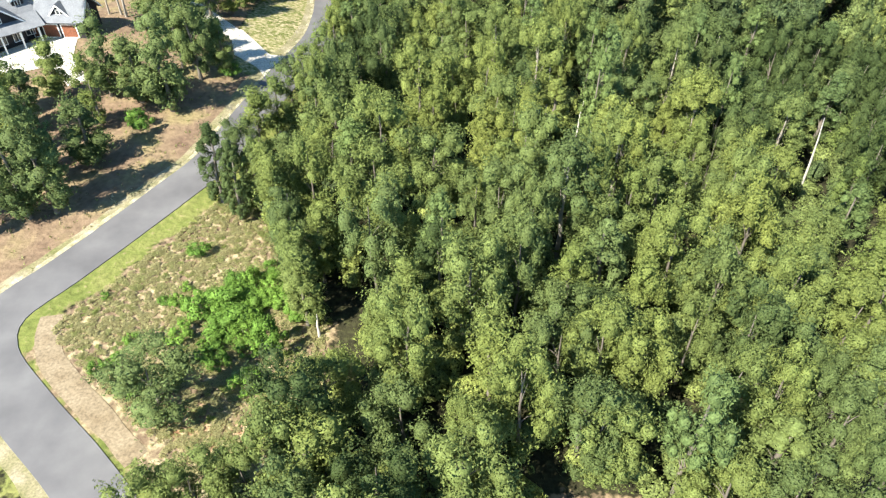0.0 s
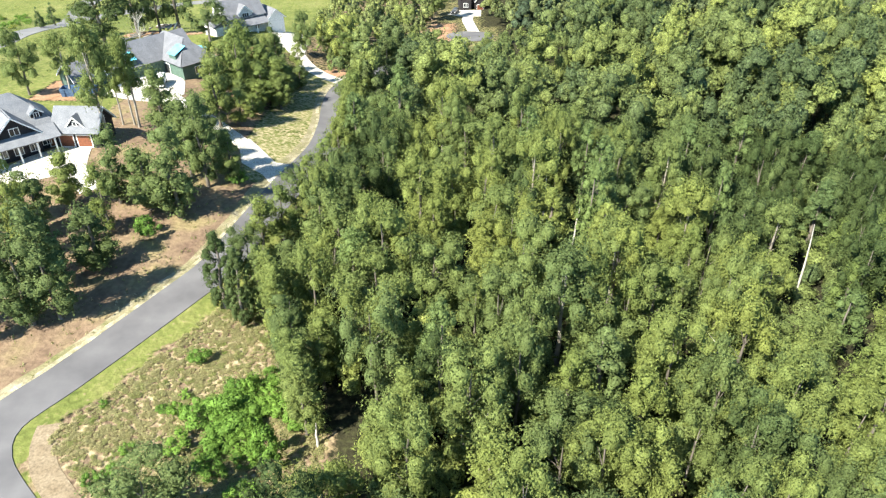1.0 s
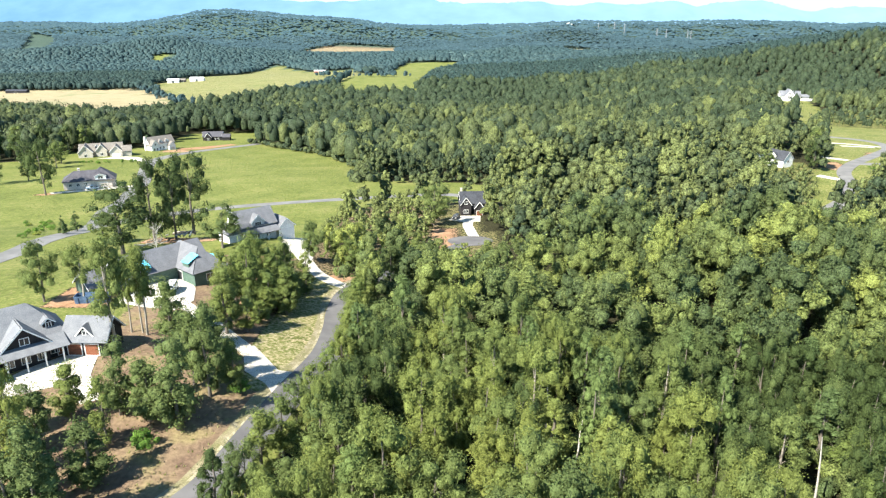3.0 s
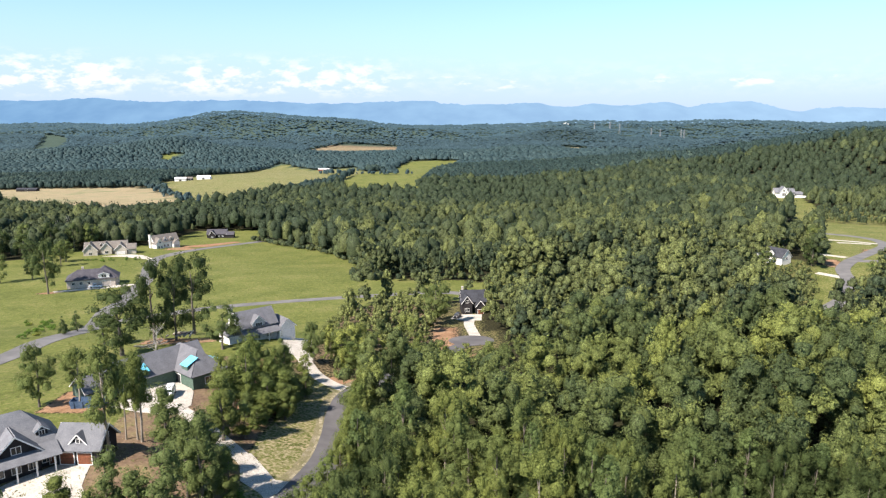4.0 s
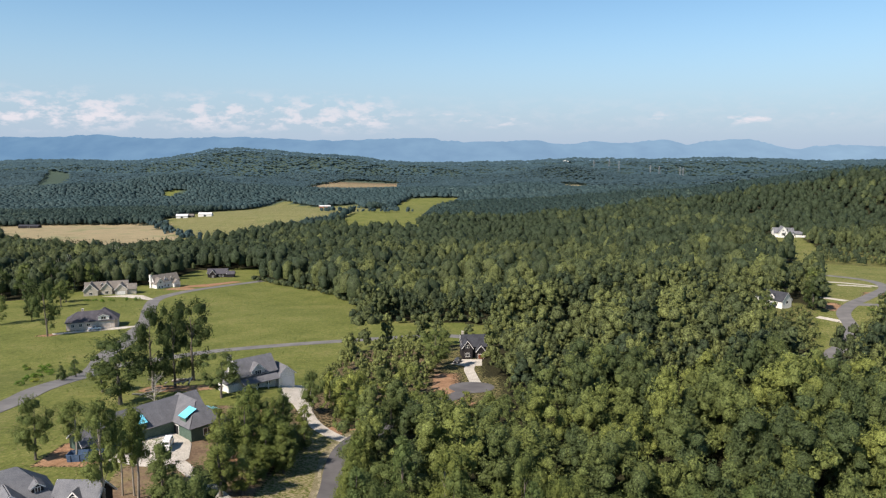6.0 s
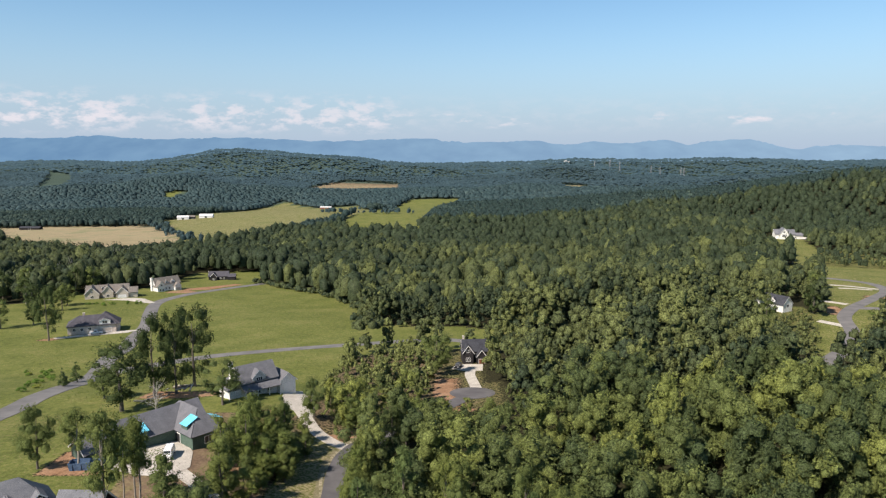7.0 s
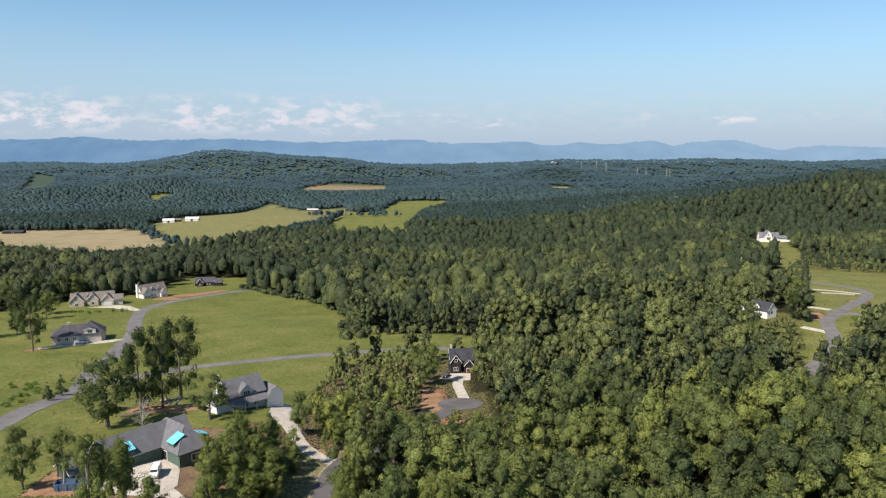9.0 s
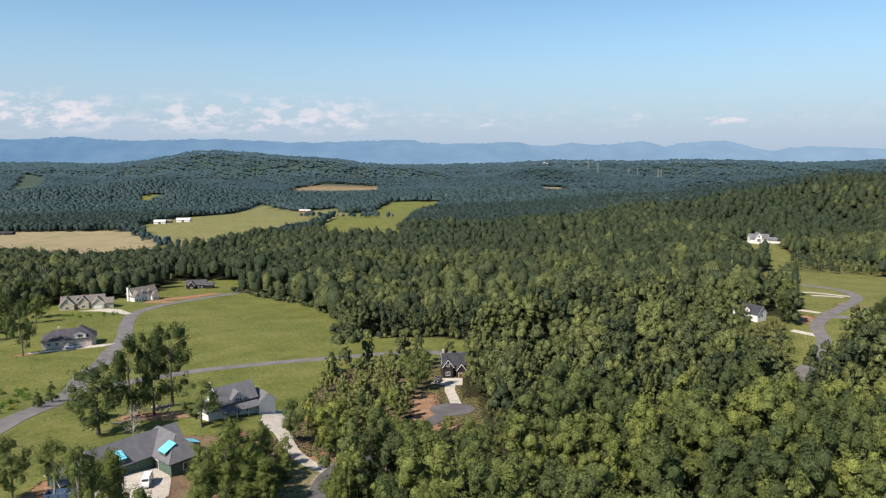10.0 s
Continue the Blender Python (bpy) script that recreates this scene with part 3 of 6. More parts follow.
def grid_mesh(name, xs, ys, zf, mat, smooth=True):
    X, Y = np.meshgrid(xs, ys)
    v = np.stack([X.ravel(), Y.ravel(), zf(X, Y).ravel()], 1)
    n, m = len(xs), len(ys)
    i = (np.arange(m - 1)[:, None] * n + np.arange(n - 1)[None, :]).ravel()
    return mesh_of(name, v, np.stack([i, i + 1, i + n + 1, i + n], 1), mat, smooth), X.ravel(), Y.ravel()


# ---------------------------------------------------------------- ground
def spread(dense, reach, grow):
    out = list(dense)
    d = out[1] - out[0]
    lo, hi = [], []
    a, s = out[0], d
    while a > reach[0]:
        s *= grow
        a -= s
        lo.append(a)
    a, s = out[-1], out[-1] - out[-2]
    while a < reach[1]:
        s *= grow
        a += s
        hi.append(a)
    return np.array(lo[::-1] + out + hi)


GX = spread(list(np.arange(-240, -90, 4)) + list(np.arange(-90, 0, 2)) + list(np.arange(0, 320, 5)), (-4800, 4800), 1.09)
GY = spread(list(np.arange(16, 180, 2)) + list(np.arange(180, 560, 4)), (-900, 4850), 1.05)
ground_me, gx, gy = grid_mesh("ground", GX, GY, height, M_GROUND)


def cover():
    """Shares of lawn, dry mulch and straw, bare clay, and hay over the ground."""
    lawn, dry, clay, hay = (np.zeros(len(gx)) for _ in range(4))
    left = inside(gx, gy, OPEN_LEFT)
    lawn[left & (gy > 165)] = 1
    lawn[inside(gx, gy, [(-120 + (px + 120) * 1.09, 300 + (py - 300) * 1.07) for px, py in OPEN_LEFT]) & (gy > 230) & (gx > -180)] = 1
    lawn[left & (gx < -75)] = 1
    dry[left & (gy < 165) & (gx > -76)] = 1
    yard = left & (gy > 113) & (gy < 165) & (gx < -61)
    dry[yard], lawn[yard] = 0.25, 0.9
    east = inside(gx, gy, OPEN_RIGHT)
    lawn[east], dry[east], hay[east] = 0.85, 0.2, 0.30
    lawn[inside(gx, gy, LOT_G)] = 0.5
    dry[inside(gx, gy, LOT_G)] = 0.4
    lawn[inside(gx, gy, GREEN_GAP)] = 1
    m = inside(gx, gy, YOUNG_WOOD)
    lawn[m], dry[m] = 0.45, 0.5
    for poly in (SAPLINGS[0], SAPLINGS[2], SAPLINGS[3], LOT_H):
        m = inside(gx, gy, poly) & ~east
        lawn[m], dry[m] = 0.62, 0.35
    lot = inside(gx, gy, BEND_LOT)
    dry[lot], hay[lot] = 0.85, 0.44
    dry[inside(gx, gy, GLADE)] = 0.9
    # grassy band up the roadside, between the bend and the wood
    near_a = off_line(gx, gy, ROAD_A)
    lawn[(near_a < 5.8) & (gy < 100)] = 0.75
    strip = (near_a < 6.0) & (gy < 100) & (gx > -48) & (gy > 44) & (gx > np.interp(gy, ROAD_A[:, 1], ROAD_A[:, 0]))
    lawn[strip], dry[strip], hay[strip] = 0.95, 0.25, 0.1
    verge = inside(gx, gy, [(-32, 98), (-23, 98), (-21, 112), (-21, 150), (-24, 158), (-32, 158), (-35, 140), (-35, 118)])
    dry[verge], lawn[verge], hay[verge] = 0.2, 0.9, 0.50
    for poly in ([(-28, 37.5), (-19, 33.5), (-17.5, 36.5), (-25, 39.5)], [(-30, 158), (-22, 157), (-16, 166), (-22, 171)], [(207, 352), (222, 352), (214, 338), (204, 336)], [(170, 300), (178, 302), (176, 318), (170, 314)], [(-80, 125.5), (-78, 137), (-66, 132), (-66, 126)], [(-45, 128), (-40, 128), (-38, 160), (-47, 170)], [(-6, 188), (6, 186), (4, 198), (2.5, 204), (3.5, 212), (2, 228), (-5, 226)],
                 [(-85, 180), (-62, 184), (-60, 196), (-84, 194)], [(-181, 300), (-176, 297), (-173, 303), (-178, 308)], [(-186, 446), (-176, 444), (-166, 452), (-176, 462), (-184, 458)]):
        m = inside(gx, gy, poly)
        clay[m], lawn[m] = 0.9, 0
    hay[inside(gx, gy, HAY_FIELD) | inside(gx, gy, FAR_CLEARING) | inside(gx, gy, VALLEY_STRIP)] = 1
    for poly, ripe in ((PASTURE, 0.42), (MEADOW, 0.15), (PADDOCK, 0.15)):  # grazed greener than the hay
        m = inside(gx, gy, poly)
        hay[m], lawn[m] = ripe, 0.85
    m = inside(gx, gy, CLEARED)
    dry[m], hay[m] = 1, 0.5
    return np.stack([lawn, dry, clay, hay], 1)


at = ground_me.attributes.new("far_tint", 'FLOAT', 'POINT')
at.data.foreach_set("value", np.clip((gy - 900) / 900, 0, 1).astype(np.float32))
at = ground_me.attributes.new("cover", 'FLOAT_COLOR', 'POINT')
at.data.foreach_set("color", cover().astype(np.float32).ravel())
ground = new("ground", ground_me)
tagged(ground, "rolling wooded land with lawns, fields and bare clay", "ground", kind="structure")


def ribbon(name, line, width, lift, mat, label, category, wobble=0.0, shift=0.0):
    """A strip of paving along a line of the plan, draped over the ground, with a thickness at its edges."""
    d = np.gradient(line, axis=0)
    d /= np.linalg.norm(d, axis=1)[:, None] + 1e-9
    side = np.stack([d[:, 1], -d[:, 0]], 1)
    cols = np.array([-0.5, -0.49, -0.25, 0, 0.25, 0.49, 0.5]) * width + shift
    drop = np.array([-0.3, 0, 0, 0, 0, 0, -0.3])
    rng = np.random.default_rng(5)
    w = 1 + wobble * np.convolve(rng.normal(size=len(line) + 4), np.ones(5) / 5, "valid")
    pts = line[:, None] + side[:, None] * (cols[None, :, None] * w[:, None, None])
    z = height(pts[..., 0], pts[..., 1]) + lift + drop
    v = np.concatenate([pts, z[..., None]], 2).reshape(-1, 3)
    n, k = len(line), len(cols)
    i = (np.arange(n - 1)[:, None] * k + np.arange(k - 1)[None]).ravel()
    ob = new(name, mesh_of(name, v, np.stack([i, i + 1, i + k + 1, i + k], 1), mat, False))
    return tagged(ob, label, category, kind="structure")


def slab(name, poly, lift, mat, label, category):
    """A paved or bare patch of ground: a polygon of the plan, draped."""
    xs = [p[0] for p in poly]
    ys = [p[1] for p in poly]
    bm = bmesh.new()
    vs = [bm.verts.new((x, y, 0)) for x, y in poly]
    bm.faces.new(vs)
    for axis, lo, hi in ((0, min(xs), max(xs)), (1, min(ys), max(ys))):
        for c in np.arange(lo + 1.5, hi, 1.5):
            co, no = [0, 0, 0], [0, 0, 0]
            co[axis], no[axis] = c, 1
            bmesh.ops.bisect_plane(bm, geom=bm.verts[:] + bm.edges[:] + bm.faces[:], plane_co=co, plane_no=no)
    bmesh.ops.recalc_face_normals(bm, faces=bm.faces)
    if sum(f.normal.z for f in bm.faces) < 0:
        bmesh.ops.reverse_faces(bm, faces=bm.faces)
    ext = bmesh.ops.extrude_edge_only(bm, edges=[e for e in bm.edges if e.is_boundary])
    low = {v for v in ext["geom"] if isinstance(v, bmesh.types.BMVert)}
    for v in bm.verts:
        v.co.z = float(height(v.co.x, v.co.y)) + lift - (0.3 if v in low else 0)
    me = bpy.data.meshes.new(name)
    bm.to_mesh(me)
    bm.free()
    me.materials.append(mat)
    return tagged(new(name, me), label, category, kind="structure")


ribbon("verge_a", ROAD_A[:len(ROAD_A) - 30], 6.6, 0.03, M_VERGE, "straw-coloured gravel verge along the lane", "verge", 0.10, -1.0)
M_EDGE = material("bleached_straw", [(0.3, (0.15, 0.14, 0.07)), (0.5, (0.27, 0.235, 0.15)), (0.72, (0.42, 0.37, 0.27))], 0.9, bump=0.04, bump_scale=6, fine=5)
ribbon("straw_edge", ROAD_A[26:len(ROAD_A) - 34], 0.62, 0.06, M_EDGE, "bleached straw strip along the lane's edge", "verge", 0.12, -2.85)
M_SAND = material("washed_sand", [(0.3, (0.16, 0.120, 0.075)), (0.7, (0.235, 0.185, 0.125))], 0.5, bump=0.05, bump_scale=4, fine=4)
ribbon("sand_strip", smooth_line([(-40.2, 49.0), (-39.6, 46.5), (-38.2, 43.6), (-35, 40.4), (-30.5, 36.6), (-26.5, 33.0)]), 2.4, 0.045, M_SAND, "washed sandy strip inside the bend", "verge", 0.3)
ribbon("road_a", ROAD_A, 5.2, 0.09, M_ASPHALT, "narrow grey asphalt lane without markings", "road")
ribbon("road_b", ROAD_B, 7.2, 0.09, M_LIT_ASPHALT, "winding grey asphalt estate road", "road")
ribbon("road_c", ROAD_C, 6.8, 0.075, M_LIT_ASPHALT, "grey asphalt side road past a meadow", "road")
ribbon("road_d", ROAD_D, 5.8, 0.09, M_LIT_ASPHALT, "winding grey asphalt road through trees", "road")
ribbon("road_e", ROAD_E, 5.6, 0.075, M_LIT_ASPHALT, "short grey asphalt spur road", "road")
_r = [(7 + 7 * math.cos(a), 207 + 7 * math.sin(a)) for a in np.linspace(0, 2 * math.pi, 24, endpoint=False)]
slab("turning_circle", _r, 0.12, M_ASPHALT, "round asphalt turning circle at the lane's end", "road")
slab("driveway_a", [(-62.6, 103.2), (-57.4, 103.4), (-55.6, 97), (-51.2, 91), (-53.7, 89.6), (-58.1, 94.6), (-63.5, 92), (-67, 87.5), (-71, 85), (-72, 90), (-66.5, 98.5)], 0.08, M_CONCRETE, "sunlit pale concrete forecourt before the garage", "driveway")
ribbon("driveway_link", smooth_line([(-24.5, 101), (-29, 103), (-34.5, 109.5), (-38.6, 114), (-45, 121), (-54, 130)]), 3.2, 0.06, M_CONCRETE, "pale concrete driveway under the trees", "driveway")
slab("driveway_mouth", [(-36, 111.6), (-34.2, 112.2), (-28.2, 104.4), (-23.7, 104.8), (-23.4, 97.4), (-25.7, 94.5), (-29.2, 99.6), (-33.2, 102.4)], 0.065, M_CONCRETE, "pale flared driveway mouth on the lane", "driveway")
slab("driveway_t", [(-65.8, 128), (-59.6, 125.6), (-53, 125), (-51.4, 131), (-53.6, 138.5), (-57.4, 144.4), (-62.2, 142.5), (-65, 137)], 0.10, M_CONCRETE, "bright dusty forecourt of the unfinished house", "driveway")
ribbon("driveway_b", smooth_line([(-22.8, 152.6), (-28.2, 156.4), (-32.9, 161.8), (-36.3, 168.4), (-40, 175)]), 3.8, 0.07, M_CONCRETE, "pale concrete driveway with a bend", "driveway")
slab("forecourt_b", [(-46.2, 190), (-44.4, 177), (-41, 171.5), (-34.6, 168), (-35.4, 178), (-39, 193), (-43, 197)], 0.10, M_CONCRETE, "bright concrete apron beside the garage", "driveway")
ribbon("driveway_g", smooth_line([(8.5, 212), (7.5, 224), (6.9, 232), (7.5, 239)]), 3.6, 0.07, M_CONCRETE, "pale concrete driveway to the dark house", "driveway")
slab("forecourt_g", [(0.5, 240), (5, 237), (11.5, 237), (12, 246), (4, 246)], 0.10, M_CONCRETE, "pale concrete apron by the garage", "driveway")
slab("forecourt_c", [(-178, 304), (-176, 301.5), (-164, 309), (-150, 316), (-147, 322), (-158, 319)], 0.10, M_CONCRETE, "white concrete path and apron", "driveway")
slab("forecourt_d", [(-211, 416), (-197, 415), (-178, 405), (-176, 408), (-188, 421), (-197, 424)], 0.10, M_CONCRETE, "white concrete apron and drive", "driveway")
slab("forecourt_e", [(-180, 462), (-170, 463), (-163, 466), (-158, 480), (-150, 496), (-156, 500), (-166, 486), (-180, 470)], 0.10, M_CLAY, "bare sandy yard beside the white house", "yard")
ribbon("driveway_h", smooth_line([(214, 391.5), (218, 390), (224, 384), (231, 373)]), 3.6, 0.07, M_CONCRETE, "curved white concrete driveway", "driveway")
ribbon("driveway_i", smooth_line([(212, 378.5), (218, 376.5), (226, 371)]), 3.6, 0.07, M_CONCRETE, "forked white concrete driveway", "driveway")
ribbon("driveway_j", smooth_line([(174, 338), (180, 331), (186, 323)]), 4.4, 0.07, M_CONCRETE, "pale gravel driveway beside the road", "driveway")
ribbon("driveway_k", smooth_line([(156, 291.5), (159, 288), (163, 283)]), 4.2, 0.07, M_CONCRETE, "pale concrete drive entrance", "driveway")

# ---------------------------------------------------------------- the range on the horizon
def range_profile(u):
    """Crest height of the far range by bearing u = x / y."""
    crest = 139 - 56 * np.clip((u + 0.62) / 1.25, 0, 1)
    for at_u, h, w in ((-0.50, 20, 0.05), (-0.31, 16, 0.06), (-0.10, 14, 0.03), (-0.045, 26, 0.035), (0.115, 14, 0.03), (0.20, 14, 0.04), (0.297, 30, 0.035), (0.39, 32, 0.05),
                       (0.43, 14, 0.03), (0.54, 6, 0.05), (0.164, -16, 0.025), (0.33, -20, 0.02), (0.48, -26, 0.03)):
        crest = crest + h * np.exp(-((u - at_u) / w) ** 2)
    return crest


mu, mv = np.linspace(-0.95, 0.95, 420), np.linspace(0, 1, 14)
U, V = np.meshgrid(mu, mv)
_y = 4200 + 620 * V
_prof = np.sin(np.clip(V * 1.35, 0, 1) * math.pi / 2)
_bump = 5 * np.sin(U * 90 + 3 * np.sin(U * 37)) + 3 * np.sin(U * 210 + V * 9)
_bump = _bump + 4 * np.sin(U * 330 + 5 * np.sin(U * 71))
_z = -75 + (range_profile(U) + 75 + _bump * np.clip(V * 2, 0.3, 1) * 0.6) * _prof
_n = len(mu)
_i = (np.arange(len(mv) - 1)[:, None] * _n + np.arange(_n - 1)[None]).ravel()
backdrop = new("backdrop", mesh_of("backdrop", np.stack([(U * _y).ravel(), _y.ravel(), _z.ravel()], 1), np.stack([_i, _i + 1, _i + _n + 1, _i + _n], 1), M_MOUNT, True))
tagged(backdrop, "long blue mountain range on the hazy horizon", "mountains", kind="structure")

# ---------------------------------------------------------------- foliage
def lobes(rng, kind, n):
    """Centres and radii of the leafy masses of a crown one unit high and about one unit in radius."""
    if kind == "pine":
        t = np.sort(rng.uniform(0, 1, n))
        z = 0.42 + 0.56 * t
        rad = (1 - t) ** 0.8 * 0.95 + 0.08
        a = rng.uniform(0, 2 * math.pi, n)
        q = rng.uniform(0.3, 1, n) ** 0.5
        return np.stack([np.cos(a) * rad * q, np.sin(a) * rad * q, z], 1), rng.uniform(0.22, 0.34, n)
    if kind == "cedar":
        t = rng.uniform(0, 1, n)
        rad = (1 - t) ** 0.9 * 0.8 + 0.03
        a = rng.uniform(0, 2 * math.pi, n)
        return np.stack([np.cos(a) * rad, np.sin(a) * rad, 0.08 + 0.88 * t], 1), 0.16 + 0.24 * (1 - t)
    if kind == "column":
        t = rng.uniform(0, 1, n)
        rad = np.sin(np.clip(t * 0.9 + 0.16, 0, 1) * math.pi) ** 0.6 * 0.75
        a = rng.uniform(0, 2 * math.pi, n)
        return np.stack([np.cos(a) * rad, np.sin(a) * rad, 0.06 + 0.88 * t], 1), rng.uniform(0.28, 0.42, n)
    if kind == "tall":
        t = rng.uniform(0, 1, n)
        rad = np.sin(np.clip(t * 0.8 + 0.18, 0, 1) * math.pi) ** 0.7 * 0.85 * rng.uniform(0.35, 1, n)
        a = rng.uniform(0, 2 * math.pi, n)
        return np.stack([np.cos(a) * rad, np.sin(a) * rad, 0.40 + 0.54 * t], 1), rng.uniform(0.30, 0.50, n)
    base, top = {"oak": (0.12, 0.94), "young": (0.09, 0.95), "slim": (0.05, 0.95), "shrub": (0.12, 0.8)}[kind]
    v = rng.normal(size=(n, 3))
    v /= np.linalg.norm(v, axis=1)[:, None]
    v *= (rng.uniform(0.35, 1, n) ** 0.45)[:, None]
    z = (v[:, 2] * 0.5 + 0.5)
    taper = 1.0 if kind not in ("young", "slim") else 1.15 - 0.75 * z
    wide = 0.80
    return np.stack([v[:, 0] * wide * taper, v[:, 1] * wide * taper, base + (top - base) * z], 1), rng.uniform(0.24, 0.40, n) * {"shrub": 1.2, "slim": 1.45, "young": 1.25}.get(kind, 1.05)


def clumps(rng, c, r, per):
    """Splits each leafy mass into small clumps over its upper and outer side."""
    n = len(c)
    d = rng.normal(size=(n * per, 3)) + np.array([0, 0, 0.6])
    d /= np.linalg.norm(d, axis=1)[:, None]
    big = np.repeat(r, per)
    return np.repeat(c, per, 0) + d * (big * rng.uniform(0.55, 1.0, n * per))[:, None], big * rng.uniform(0.22, 0.46, n * per)


def ball(sub):
    """Points and triangles of a round mass, its underside left out."""
    bm = bmesh.new()
    bmesh.ops.create_icosphere(bm, subdivisions=sub, radius=1.0)
    v = np.array([p.co[:] for p in bm.verts])
    f = np.array([[p.index for p in q.verts] for q in bm.faces])
    bm.free()
    return v, f[v[f].mean(1)[:, 2] > -0.55]


def crown_arrays(seed, kind, n_lobes, n_leaves, leaf, aspect, per=0, loose=0.5, solid=0.67):
    """Leaf faces over the clumps of a crown, and a core in each clump. aspect: crown radius over tree height."""
    rng = np.random.default_rng(seed)
    c, r = lobes(rng, kind, n_lobes)
    C, R = c * np.array([aspect, aspect, 1.0]), r * aspect
    if per:
        C, R = clumps(rng, C, R, per)
    which = rng.choice(len(C), n_leaves, p=R ** 2 / (R ** 2).sum())
    d = rng.normal(size=(n_leaves, 3)) + np.array([0, 0, 0.75])
    d /= np.linalg.norm(d, axis=1)[:, None]
    p = C[which] + d * (R[which] * rng.uniform(0.70, 1.12, n_leaves))[:, None]
    nrm = d * 0.9 + rng.normal(size=(n_leaves, 3)) * loose
    if per:
        # leaves face out of their bough more than out of their own small clump
        out = p - (c * np.array([aspect, aspect, 1.0]))[which // per]
        out /= np.linalg.norm(out, axis=1)[:, None]
        nrm = d * 0.45 + out * 0.55 + rng.normal(size=(n_leaves, 3)) * 0.42
    if kind == "pine":
        nrm = rng.normal(size=(n_leaves, 3)) + np.array([0, 0, 0.5])
    nrm /= np.linalg.norm(nrm, axis=1)[:, None]
    t = np.cross(nrm, rng.normal(size=(n_leaves, 3)))
    t /= np.linalg.norm(t, axis=1)[:, None]
    b = np.cross(nrm, t)
    s = leaf * rng.uniform(0.6, 1.3, n_leaves)[:, None]
    k = 0.5 if kind == "pine" else 0.9
    leaves = np.stack([p - t * s, p + b * s * k + nrm * s * 0.2, p + t * s * 0.9], 1)
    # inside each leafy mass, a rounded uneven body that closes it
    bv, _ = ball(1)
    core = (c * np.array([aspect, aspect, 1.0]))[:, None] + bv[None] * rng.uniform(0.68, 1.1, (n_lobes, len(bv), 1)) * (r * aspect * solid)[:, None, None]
    return leaves, core


def crown_mesh(name, seed, kind, n_lobes, n_leaves, leaf, aspect, mat, per):
    q, core = crown_arrays(seed, kind, n_lobes, n_leaves, leaf, aspect, per)
    v = np.concatenate([q.reshape(-1, 3), core.reshape(-1, 3)])
    n = len(q) * 3
    tri_q = np.arange(n).reshape(-1, 3)
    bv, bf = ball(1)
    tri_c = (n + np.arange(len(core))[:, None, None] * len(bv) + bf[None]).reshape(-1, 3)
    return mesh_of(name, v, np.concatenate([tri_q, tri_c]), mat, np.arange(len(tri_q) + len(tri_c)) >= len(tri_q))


def tube(path, radii, sides=6):
    """Vertices and quads of a tapered limb along points."""
    path = np.asarray(path, float)
    a = np.linspace(0, 2 * math.pi, sides, endpoint=False)
    vs = []
    for i, (p, r) in enumerate(zip(path, radii)):
        d = path[min(i + 1, len(path) - 1)] - path[max(i - 1, 0)]
        d /= np.linalg.norm(d) + 1e-9
        x = np.cross(d, (0.3, 1, 0.1))
        x /= np.linalg.norm(x)
        y = np.cross(d, x)
        vs.append(p + r * (np.cos(a)[:, None] * x + np.sin(a)[:, None] * y))
    n = len(path)
    f = [(i * sides + j, i * sides + (j + 1) % sides, (i + 1) * sides + (j + 1) % sides, (i + 1) * sides + j) for i in range(n - 1) for j in range(sides)]
    return np.concatenate(vs), np.array(f)


def join_tubes(tubes):
    v, f, n = [], [], 0
    for a, b in tubes:
        v.append(a)
        f.append(b + n)
        n += len(a)
    return np.concatenate(v), np.concatenate(f)


def trunk_mesh(name, seed, kind, aspect, mat, girth=0.017):
    rng = np.random.default_rng(seed + 100)
    top = {"oak": 0.75, "young": 0.8, "slim": 0.85, "tall": 0.85, "shrub": 0.5}.get(kind, 0.93)
    zs = np.linspace(-0.03, top, 7)
    bend = np.cumsum(rng.normal(0, 0.008, (7, 2)), 0)
    line = np.column_stack([bend, zs])
    tubes = [tube(line, girth * np.array([1.5, 1.05, 0.95, 0.8, 0.65, 0.45, 0.2]), 7)]
    c, r = lobes(np.random.default_rng(seed), kind, 40)
    for i in rng.choice(40, 8, replace=False):
        end = c[i] * np.array([aspect * 0.45, aspect * 0.45, 0.85])
        z0 = max(0.1, end[2] * rng.uniform(0.55, 0.75))
        k = np.searchsorted(zs, z0)
        k = min(max(k, 1), 6)
        st = line[k]
        mid = (st + end) / 2 + np.array([0, 0, 0.015])
        tubes.append(tube([st, mid, end], [girth * 0.36, girth * 0.2, girth * 0.06], 4))
    v, f = join_tubes(tubes)
    return mesh_of(name, v, f, mat, True)


